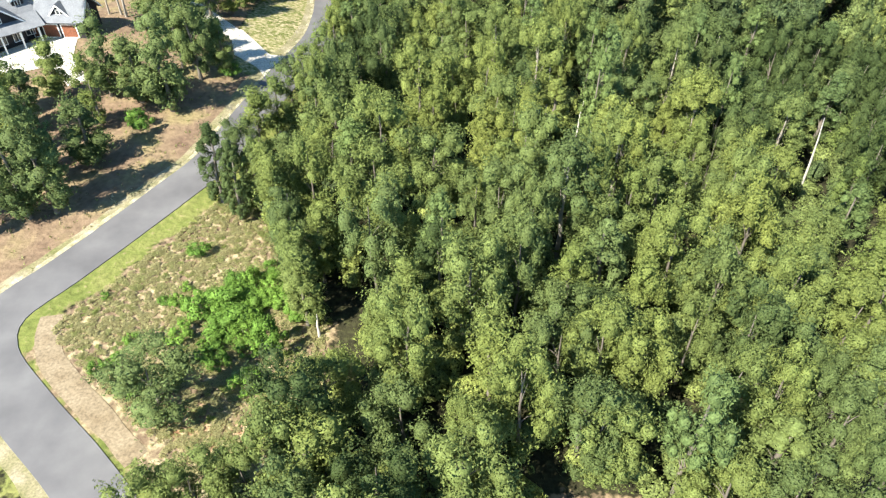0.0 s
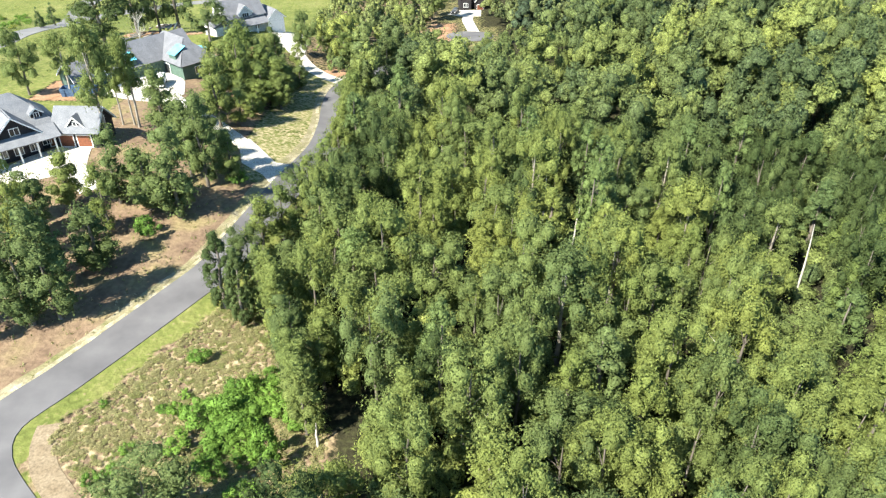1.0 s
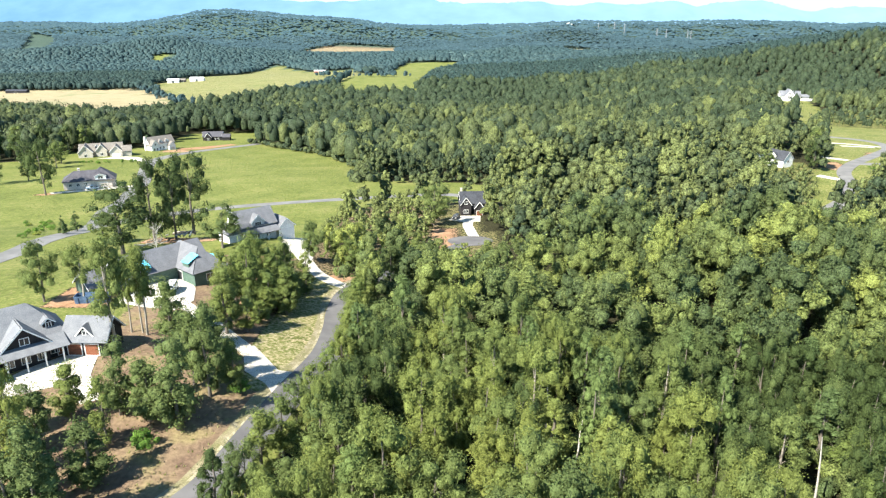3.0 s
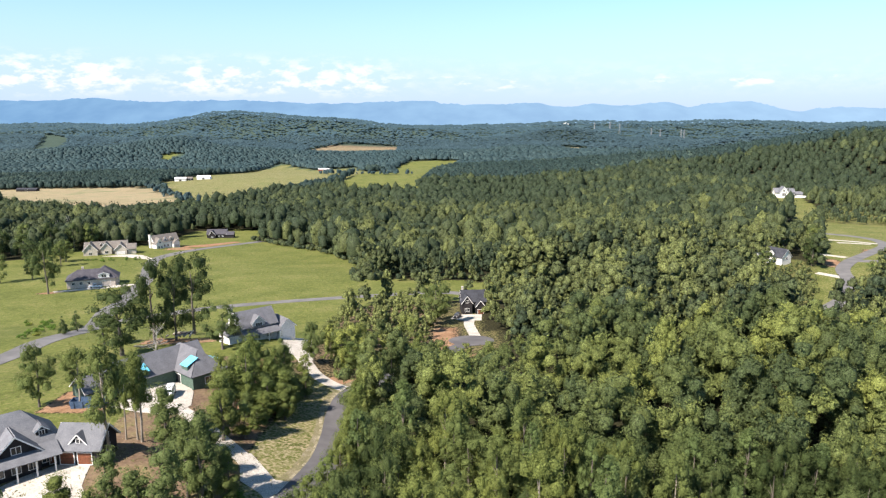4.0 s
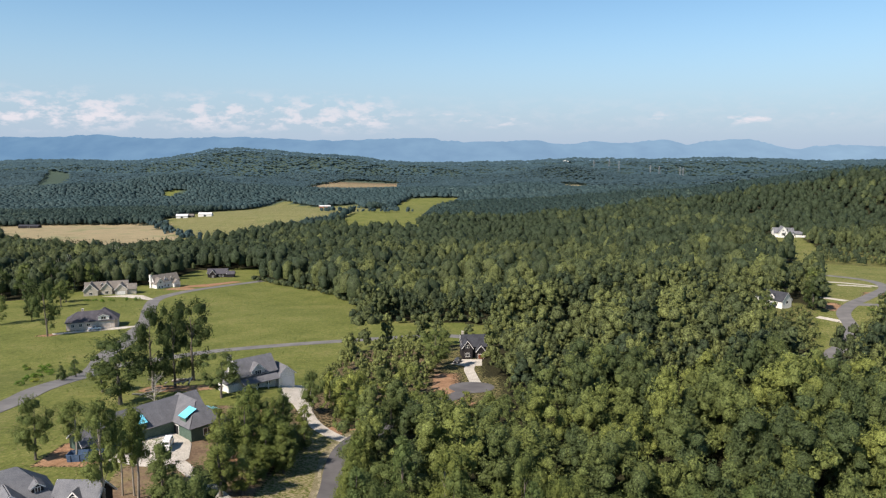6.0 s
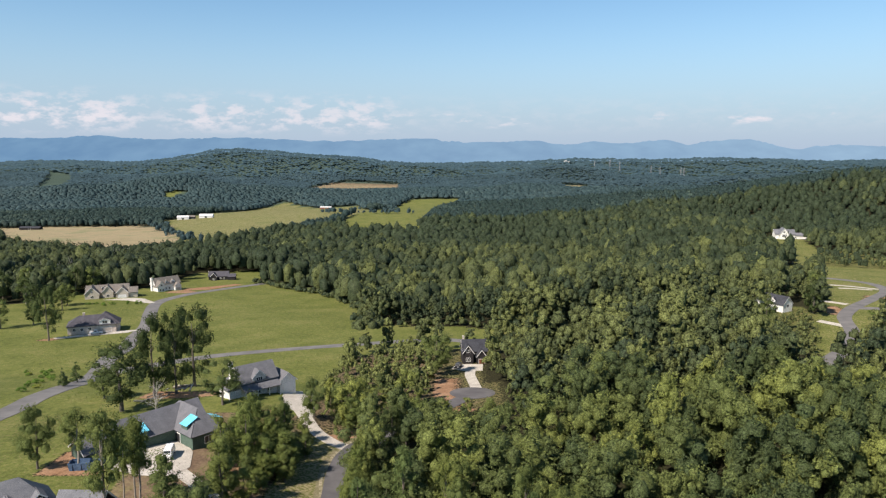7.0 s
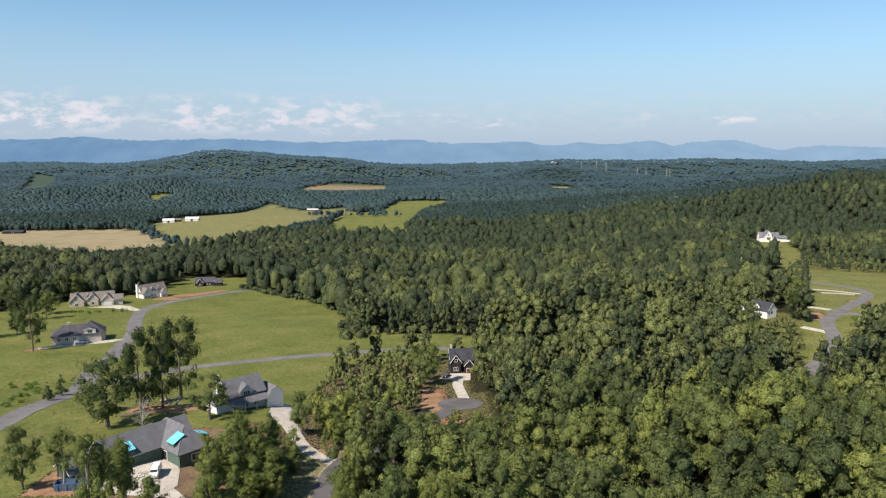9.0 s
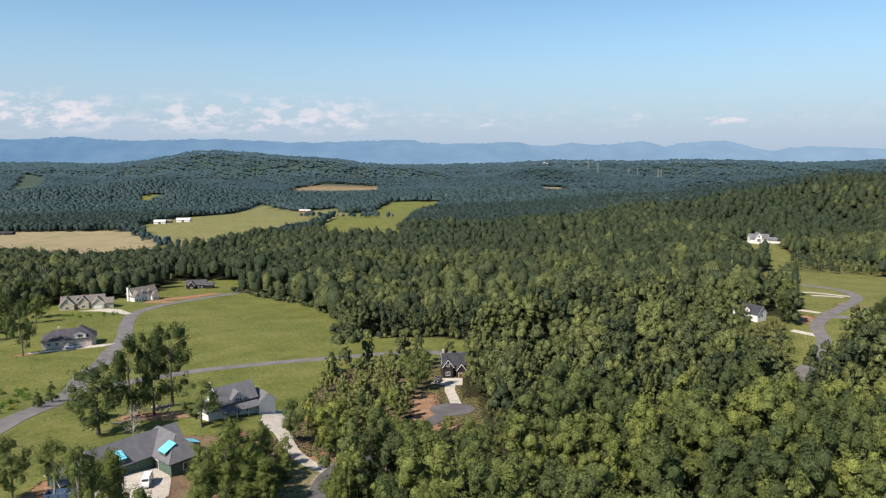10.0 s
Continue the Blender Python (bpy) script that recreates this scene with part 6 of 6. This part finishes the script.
# I: white house far off on its cleared knoll
h = house_at(330, 690, -10, "white house on a cleared knoll above the woods", 0.2)
wing(h, -9, 9, 0, 11, -3, 4.4, 8.6, "x", M_WHITE, M_ROOF_GREY, 0.6)
wing(h, -6, 2, -4, 6, -3, 5.2, 10.6, "y", M_WHITE, M_ROOF_GREY, 0.6)
wing(h, 9.3, 22, 0, 8, -3, 3.4, 5.6, "x", M_WHITE, M_ROOF_GREY, 0.6)
window(h, "-y", -4, -2, 2.0, 3.0, 2.6, 3, 2)
window(h, "-y", -4, -2, 6.0, 1.6, 1.6, 2)

# ---------------------------------------------------------------- dead trees in the wood
def dead_tree(x, y, tall, lean, bearing, girth, limbs, seed, label, reach=1.0):
    """A bare pale trunk with a few broken limbs. lean: metres that its top stands off, towards bearing."""
    rng = np.random.default_rng(seed)
    z = float(height(x, y))
    ob = thing("dead_tree", pose(x, y, z), label, "tree")
    b = radians(bearing)
    top = np.array([math.sin(b) * lean, math.cos(b) * lean, tall])
    pts = [np.array([0, 0, -0.4])] + [top * k + np.append(rng.normal(0, 0.006 * tall, 2), 0) for k in (0.25, 0.5, 0.75, 1.0)]
    v, f = tube(pts, [girth * 1.3, girth, girth * 0.85, girth * 0.65, girth * 0.3], 8)
    me = mesh_of("trunk", v, f, M_PALEBARK, True)
    t = new("trunk", me)
    t.parent = ob
    for _ in range(limbs):
        k = rng.uniform(0.38, 1.0)
        s = top * k
        d = rng.normal(size=3)
        d[2] = abs(d[2]) + 0.4
        d /= np.linalg.norm(d)
        ln = rng.uniform(0.10, 0.26) * tall * reach
        v, f = tube([s, s + d * ln * 0.5 + np.array([0, 0, 0.1]), s + d * ln], [girth * 0.4, girth * 0.25, girth * 0.08], 5)
        if reach > 1:   # a full head of fine twigs
            for q in rng.uniform(0.3, 0.95, 5):
                e = s + d * ln * q
                w = rng.normal(size=3) * 0.6 + d + np.array([0, 0, 0.4])
                w *= ln * rng.uniform(0.25, 0.5) / np.linalg.norm(w)
                tv, tf = tube([e, e + w * 0.5, e + w + np.array([0, 0, 0.1])], [girth * 0.16, girth * 0.10, girth * 0.05], 4)
                f = np.concatenate([f, np.asarray(tf) + len(v)])
                v = np.concatenate([v, tv])
        li = new("limb", mesh_of("limb", v, f, M_PALEBARK, True))
        li.parent = ob
    return ob


dead_tree(51.6, 81.8, 13.5, 0.8, 280, 0.17, 0, 1, "tall bare pale dead trunk leaning in a gap")
dead_tree(9.2, 67.2, 9.5, 0.3, 30, 0.15, 0, 2, "slim pale dead stem in the wood")
dead_tree(14.2, 88.5, 12, 0.6, 40, 0.16, 0, 3, "slim pale dead stem in the wood")
dead_tree(18, 84, 9, 0.8, 80, 0.16, 0, 4, "slim pale dead stem in the wood")
dead_tree(41.5, 76, 6.5, 0.8, 120, 0.22, 9, 5, "grey dead crown with bare spreading branches")
dead_tree(-12.6, 47.2, 3.0, 0.3, 0, 0.16, 0, 6, "pale dead stump beside the clearing")

dead_tree(-68.8, 155.8, 8.6, 0.8, 60, 0.13, 26, 7, "bare grey dead tree behind the unfinished house", 1.7)
dead_tree(30.5, 58.5, 9, 0.6, 200, 0.13, 7, 8, "grey dead treetop standing out of the wood")
dead_tree(3.5, 44.0, 8.5, 0.5, 100, 0.12, 8, 9, "grey dead treetop standing out of the wood")

# a heap of felled logs and brush on the bare bank
_rng = np.random.default_rng(17)
_bp = thing("brush_pile", pose(-78.5, 186.5, float(height(-78.5, 186.5)), 0, 0, 62), "grey heap of felled logs and brush on bare clay", "brush pile")
for k in range(22):
    _c = np.array([_rng.uniform(-9, 9), _rng.normal(0, 1.1), 0.25 + abs(_rng.normal(0, 0.5))])
    _d = np.array([math.cos(_rng.normal(0, 0.5)), math.sin(_rng.normal(0, 0.5)), _rng.normal(0, 0.12)]) * _rng.uniform(1.5, 3.5)
    _v, _f = tube([_c - _d, _c + np.array([0, 0, 0.1]), _c + _d], [0.24, 0.2, 0.1], 6)
    _l = new("log", mesh_of("log", _v, _f, M_PALEBARK if k % 3 else M_BARK, True))
    _l.parent = _bp

# bare grey stems standing in the low wood beyond the western houses
_vs, _fs, _n = [], [], 0
for k in range(150):
    _y = _rng.uniform(470, 760)
    _x = -_rng.uniform(0.46, 0.62) * _y
    if not wooded(_x, _y):
        continue
    _z = float(height(_x, _y))
    _t = _rng.uniform(10, 15)
    _v, _f = tube([(_x, _y, _z), (_x + _rng.normal(0, 0.5), _y, _z + _t * 0.6), (_x + _rng.normal(0, 0.9), _y, _z + _t)], [0.30, 0.24, 0.10], 4)
    _vs.append(_v)
    _fs.append(_f + _n)
    _n += len(_v)
tagged(new("bare_stems", mesh_of("bare_stems", np.concatenate(_vs), np.concatenate(_fs), M_PALEBARK, True)), "bare grey dead stems standing above the wood", "dead trees", kind="stuff")

# ---------------------------------------------------------------- vehicles and site things


def vehicle(name, x, y, turn, length, width, roof_h, body_mat, label, cab=(0.30, 0.95), hood_h=1.05, bed=False):
    """A parked car, van or pickup: body, glasshouse, windows, four wheels with rims, lamps."""
    z = float(height(x, y)) + 0.12
    ob = thing(name, pose(x, y, z, 0, 0, turn), label, "vehicle")
    L, W = length / 2, width / 2
    bm = box_bm(-L, L, -W, W, 0.35, hood_h, 0.12)
    part("body", bm, body_mat, ob)
    x0, x1 = -L + length * cab[0], -L + length * cab[1]
    c = poly_bm([(x0, -W * 0.95, hood_h - 0.05), (x1, -W * 0.95, hood_h - 0.05), (x1, W * 0.95, hood_h - 0.05), (x0, W * 0.95, hood_h - 0.05),
                 (x0 + 0.55, -W * 0.82, roof_h), (x1 - 0.2, -W * 0.82, roof_h), (x1 - 0.2, W * 0.82, roof_h), (x0 + 0.55, W * 0.82, roof_h)],
                [(0, 1, 5, 4), (1, 2, 6, 5), (2, 3, 7, 6), (3, 0, 4, 7), (4, 5, 6, 7), (0, 3, 2, 1)])
    bmesh.ops.bevel(c, geom=c.edges[:], offset=0.06, segments=2, affect='EDGES')
    part("cabin", c, body_mat, ob)
    zm = (hood_h + roof_h) / 2
    ang = math.degrees(math.atan2(0.55, roof_h - hood_h))
    ws = part("windscreen", box_bm(-0.02, 0.02, -W * 0.72, W * 0.72, -0.24, 0.24), M_GLASS, ob, "dark windscreen")
    ws.matrix_basis = pose(x0 + 0.26, 0, zm, 0, ang, 0)
    rw = part("rear_window", box_bm(-0.02, 0.02, -W * 0.7, W * 0.7, -0.2, 0.2), M_GLASS, ob, "dark rear window")
    rw.matrix_basis = pose(x1 - 0.09, 0, zm, 0, -12, 0)
    for s in (-1, 1):
        part("side_window", box_bm(x0 + 0.5, x1 - 0.35, s * W * 0.89 - 0.03, s * W * 0.89 + 0.03, hood_h + 0.08, roof_h - 0.12), M_GLASS, ob, "dark side window")
        for xx in (-L * 0.62, L * 0.62):
            bm = bmesh.new()
            bmesh.ops.create_cone(bm, cap_ends=True, segments=14, radius1=0.36, radius2=0.36, depth=0.24, matrix=pose(xx, s * (W - 0.1), 0.36, 90))
            w = part("wheel", bm, M_TYRE, ob, "black tyre")
            bm = bmesh.new()
            bmesh.ops.create_cone(bm, cap_ends=True, segments=10, radius1=0.2, radius2=0.2, depth=0.27, matrix=pose(xx, s * (W - 0.1), 0.36, 90))
            part("rim", bm, M_CONCRETE, w, "pale rim")
        part("headlight", box_bm(-L - 0.02, -L + 0.08, s * W * 0.7 - 0.18, s * W * 0.7 + 0.18, 0.72, 0.9), M_TRIM, ob, "clear headlight")
        part("tail_light", box_bm(L - 0.08, L + 0.02, s * W * 0.8 - 0.1, s * W * 0.8 + 0.1, 0.7, 0.95), M_DOOR, ob, "red tail light")
    if bed:
        part("load_bed", box_bm(x1 + 0.1, L - 0.15, -W * 0.85, W * 0.85, hood_h + 0.003, hood_h + 0.02), M_BLACK, ob, "dark load bed liner")
    return ob


vehicle("van", -57.3, 135.2, 100, 4.6, 1.8, 1.95, M_CARWHITE, "white van parked on the dusty forecourt", (0.12, 0.98), 1.1)
vehicle("pickup_truck", -163.2, 313.0, 24, 5.6, 2.0, 1.85, M_CARWHITE, "white pickup truck parked beside the house", (0.28, 0.62), 1.1, True)
vehicle("car", 3.0, 241.5, 70, 4.5, 1.8, 1.5, M_BLACK, "black car on the apron of the dark house", (0.22, 0.92), 0.95)

# steel skip beside the unfinished house
M_SKIP = material("blue_steel", [(0.3, (0.05, 0.09, 0.16)), (0.7, (0.09, 0.14, 0.22))], 1.5, rough=0.6, fine=5)
_sk = thing("skip", pose(-70.5, 128.5, float(height(-70.5, 128.5)) + 0.05, 0, 0, 8), "dark blue steel rubbish skip on bare clay", "container")
bm = poly_bm([(-3, -1.1, 0), (3, -1.1, 0), (3, 1.1, 0), (-3, 1.1, 0), (-3.2, -1.2, 1.5), (3.2, -1.2, 1.5), (3.2, 1.2, 1.5), (-3.2, 1.2, 1.5), (-3.1, -1.1, 1.5), (3.1, -1.1, 1.5), (3.1, 1.1, 1.5), (-3.1, 1.1, 1.5),
              (-2.9, -1.0, 0.7), (2.9, -1.0, 0.7), (2.9, 1.0, 0.7), (-2.9, 1.0, 0.7)],
             [(0, 3, 2, 1), (0, 1, 5, 4), (1, 2, 6, 5), (2, 3, 7, 6), (3, 0, 4, 7), (4, 5, 9, 8), (5, 6, 10, 9), (6, 7, 11, 10), (7, 4, 8, 11), (8, 9, 13, 12), (9, 10, 14, 13), (10, 11, 15, 14), (11, 8, 12, 15), (12, 13, 14, 15)])
part("body", bm, M_SKIP, _sk)
for _x in (-2.4, -0.8, 0.8, 2.4):
    for _s in (-1, 1):
        part("rib", box_bm(_x - 0.07, _x + 0.07, _s * 1.2 - 0.07, _s * 1.2 + 0.07, 0.05, 1.45), M_SKIP, _sk)

# ---------------------------------------------------------------- weeds and rough grass
def tufts(name, X, Y, rng, tall, spread_m, blades, mat, label, tone=(0.2, 0.9)):
    """Rough grass as one mass: blades fanned from each root."""
    n = len(X)
    Z = height(X, Y)
    a = rng.uniform(0, 2 * math.pi, (n, blades))
    h = rng.uniform(*tall, (n, blades))
    r = rng.uniform(0.2, 1.0, (n, blades)) * spread_m
    base = np.stack([X[:, None] + rng.normal(0, spread_m * 0.3, (n, blades)), Y[:, None] + rng.normal(0, spread_m * 0.3, (n, blades)), np.repeat(Z[:, None], blades, 1) - 0.02], 2)
    tip = base + np.stack([np.cos(a) * r, np.sin(a) * r, h], 2)
    side = np.stack([-np.sin(a), np.cos(a), 0 * a], 2) * (0.16 * h[..., None] + 0.05)
    v = np.stack([base - side, base + side, tip], 2).reshape(-1, 3)
    me = mesh_of(name, v, np.arange(len(v)).reshape(-1, 3), mat)
    at = me.attributes.new("tint", 'FLOAT', 'POINT')
    at.data.foreach_set("value", np.repeat(np.clip(rng.uniform(*tone, n) + 0.25 * np.sin(X / 5.1) * np.cos(Y / 4.3), 0, 1), blades * 3).astype(np.float32))
    return tagged(new(name, me), label, "grass", kind="stuff")


WEED = [simple_tree(700 + k, "shrub", 6, 60, 0.12, 0, False) for k in range(4)]
X, Y, rng = jittered(-42, -12, 32, 76, 0.55, 61, 0.5)
ok = inside(X, Y, BEND_LOT) & (off_line(X, Y, ROAD_A) > 6.0) & (rng.uniform(size=X.size) < 0.95)
woods("weeds", X[ok], Y[ok], rng, WEED, (0.12, 0.36), (4.0, 7.0), M_GRASS, "dry brown and green weeds filling the vacant lot")
X, Y, rng = jittered(-70, -24, 56, 122, 1.3, 62, 0.5)
ok = inside(X, Y, OPEN_LEFT) & (off_line(X, Y, ROAD_A) > 3.4) & (rng.uniform(size=X.size) < 0.55)
tufts("rough_grass", X[ok], Y[ok], rng, (0.1, 0.45), 0.4, 4, M_GRASS, "sparse dry grass over mulch beside the lane")
X, Y, rng = jittered(-190, -40, 180, 510, 2.0, 63, 0.5)
ok = inside(X, Y, OPEN_LEFT) & (off_line(X, Y, ROAD_B) > 5) & (off_line(X, Y, ROAD_C) > 4.5) & (rng.uniform(size=X.size) < 0.55) & (X > -0.62 * Y)
tufts("meadow_grass", X[ok], Y[ok], rng, (0.2, 0.6), 0.7, 3, M_GRASS, "uneven tussocks over the green meadow", (0.0, 0.45))

# a thicket along the meadow's wooded edge
_l = smooth_line([(28, 312), (6, 328), (-40, 333), (-48, 381), (-68, 428), (-100, 462), (-140, 505)], 2.0)
rng = np.random.default_rng(64)
_k = rng.integers(0, len(_l), 230)
woods("thicket", _l[_k, 0] + rng.normal(0, 2.2, 230), _l[_k, 1] + rng.normal(0, 2.2, 230), rng, FAR, (1.5, 4.5), (0.8, 1.4), M_WOODS, "bright low thicket at the edge of the meadow")
# low shrubs in rows on the terraced bank
_rng = np.random.default_rng(91)
for k in range(26):
    t = k / 25
    x, y = -150 + 38 * t + _rng.normal(0, 1.5), 236 - 46 * t + 9 * math.sin(t * 6) + _rng.normal(0, 2.5)
    if off_line(np.array([x]), np.array([y]), ROAD_B)[0] > 7:
        plant("shrub", float(x), float(y), float(_rng.uniform(0.9, 1.7)), float(_rng.uniform(0.9, 1.6)), group="shrubs on the terraced bank", label="small rounded shrub on a grassy terrace")
for k in range(18):
    x, y = -214 + 2.4 * k + _rng.normal(0, 1.0), 398 + 0.45 * k + _rng.normal(0, 3.0)
    if off_line(np.array([x]), np.array([y]), ROAD_B)[0] > 7:
        plant("shrub", float(x), float(y), float(_rng.uniform(1.0, 2.2)), float(_rng.uniform(0.8, 1.5)), group="shrubs of the front garden", label="small clipped shrub in a front garden")
for k in range(16):
    x, y = _rng.uniform(176, 215), _rng.uniform(286, 318)
    if inside(x, y, OPEN_RIGHT) and off_line(np.array([x]), np.array([y]), ROAD_D)[0] > 6 and off_line(np.array([x]), np.array([y]), ROAD_E)[0] > 5:
        plant("shrub", float(x), float(y), float(_rng.uniform(0.8, 1.8)), float(_rng.uniform(0.7, 1.4)), group="saplings beside the east road", label="low green sapling on rough grass")
# bright undergrowth in the vacant lot
for k in range(46):
    x, y = _rng.normal(-20.5, 2.6), _rng.normal(50, 3.8)
    if inside(x, y, BEND_LOT) and math.hypot(x + 24, y - 36.5) > 5 and off_line(np.array([x]), np.array([y]), ROAD_A)[0] > 7:
        plant("shrub", float(x), float(y), float(_rng.uniform(1.2, 2.6)), float(_rng.uniform(1.2, 2.2)), group="undergrowth of the vacant lot", label="bright green bush in the vacant lot", hue=float(_rng.uniform(0.3, 0.8)))
for k in range(9):
    x, y = _rng.normal(-30, 4.5), _rng.normal(46, 7)
    if inside(x, y, BEND_LOT) and off_line(np.array([x]), np.array([y]), ROAD_A)[0] > 5.5:
        plant("shrub", float(x), float(y), float(_rng.uniform(0.6, 1.3)), float(_rng.uniform(0.6, 1.2)), group="undergrowth of the vacant lot", label="low weedy bush in the vacant lot")

# ---------------------------------------------------------------- the far valley: farm buildings, hedgerow, pylons
M_TIN = material("pale_tin_roof", [(0.3, (0.60, 0.60, 0.60)), (0.7, (0.72, 0.72, 0.72))], 0.3, rough=0.4, spec=0.5)
M_REDWOOD = material("red_barn_boards", [(0.3, (0.25, 0.07, 0.05)), (0.7, (0.34, 0.11, 0.08))], 0.5, fine=3)


def barn(x, y, turn, length, width, ze, zr, wall_mat, roof_mat, label):
    b = thing("barn", pose(x, y, float(height(x, y)), 0, 0, turn), label, "barn", "farm buildings in the valley")
    wing(b, -length / 2, length / 2, -width / 2, width / 2, -1, ze, zr, "x", wall_mat, roof_mat, 0.5, False)
    # the bay's inner shade is put in as black panels
    garage_door(b, "-y", -width / 2, 0, 0, 4, 3.2, M_BLACK, "black panel painted as the shade in an open bay")


barn(-492, 1282, 12, 20, 10, 4, 7, M_WHITE, M_TIN, "long pale farm shed beside the pasture")
barn(-478, 1290, 8, 10, 8, 3.5, 6, M_BROWN, M_ROOF_BROWN, "small dark farm shed beside the pasture")
barn(-455, 1300, 5, 24, 12, 4, 7, M_WHITE, M_TIN, "white-roofed barn in the pasture")
barn(-705, 1165, 0, 34, 10, 3.5, 5.5, M_BROWN, M_ROOF_DARK, "long low dark shed by the hay field")
barn(-164, 1530, 20, 14, 9, 4, 7, M_REDWOOD, M_ROOF_BROWN, "red barn among trees in the valley")
barn(-462, 1905, 20, 14, 9, 4, 7, M_WHITE, M_TIN, "white farmhouse at the head of the pasture")
barn(-293, 1645, 0, 26, 8, 3, 5, M_REDWOOD, M_TIN, "long reddish shed in the pasture")
barn(552, 3370, 0, 26, 12, 5, 9, M_WHITE, M_TIN, "white building on a far hilltop")

# hedgerows between the fields
for name, line, n in (("hedgerow", [(-520, 1215), (-430, 1060), (-330, 905), (-300, 850)], 70), ("hedgerow", [(-230, 1290), (-160, 1250), (-60, 1180)], 40), ("hedgerow", [(-200, 1450), (-130, 1520), (-120, 1400)], 24)):
    l = smooth_line(line, 2.0)
    rng = np.random.default_rng(n)
    k = rng.integers(0, len(l), n)
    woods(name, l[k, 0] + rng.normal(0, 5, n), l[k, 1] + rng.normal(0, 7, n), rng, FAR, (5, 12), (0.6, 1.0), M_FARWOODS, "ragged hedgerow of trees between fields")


M_STEEL = material("galvanised_steel", [(0.3, (0.22, 0.23, 0.24)), (0.7, (0.30, 0.31, 0.32))], 0.5, rough=0.6)


def pylon(x, y, tall):
    """A lattice pylon: four legs, three crossarms, braces."""
    ob = thing("pylon", pose(x, y, float(height(x, y))), "grey steel lattice pylon above the woods", "pylon", "line of pylons")
    for sx in (-1, 1):
        for sy in (-1, 1):
            v, f = tube([(sx * 3.2, sy * 3.2, -1), (sx * 1.0, sy * 1.0, tall * 0.65), (sx * 0.4, sy * 0.4, tall)], [0.45, 0.4, 0.35], 4)
            o = new("leg", mesh_of("leg", v, f, M_STEEL))
            o.parent = ob
    for z, wd in ((0.66, 6.5), (0.78, 5.5), (0.9, 4.5)):
        v, f = tube([(-wd, 0, tall * z), (0, 0, tall * z + 0.8), (wd, 0, tall * z)], [0.3, 0.5, 0.3], 4)
        o = new("crossarm", mesh_of("crossarm", v, f, M_STEEL))
        o.parent = ob
    for z in (0.15, 0.35, 0.55):
        v, f = tube([(-2.6 + 2 * z, -2.6 + 2 * z, tall * z), (2.4 - 2 * z, -2.4 + 2 * z, tall * (z + 0.15))], [0.25, 0.25], 4)
        o = new("brace", mesh_of("brace", v, f, M_STEEL))
        o.parent = ob


for x, y in ((837, 2954), (871, 2942), (923, 2837), (936, 2839), (687, 3050), (713, 2984), (619, 3039)):
    pylon(x, y, 44)
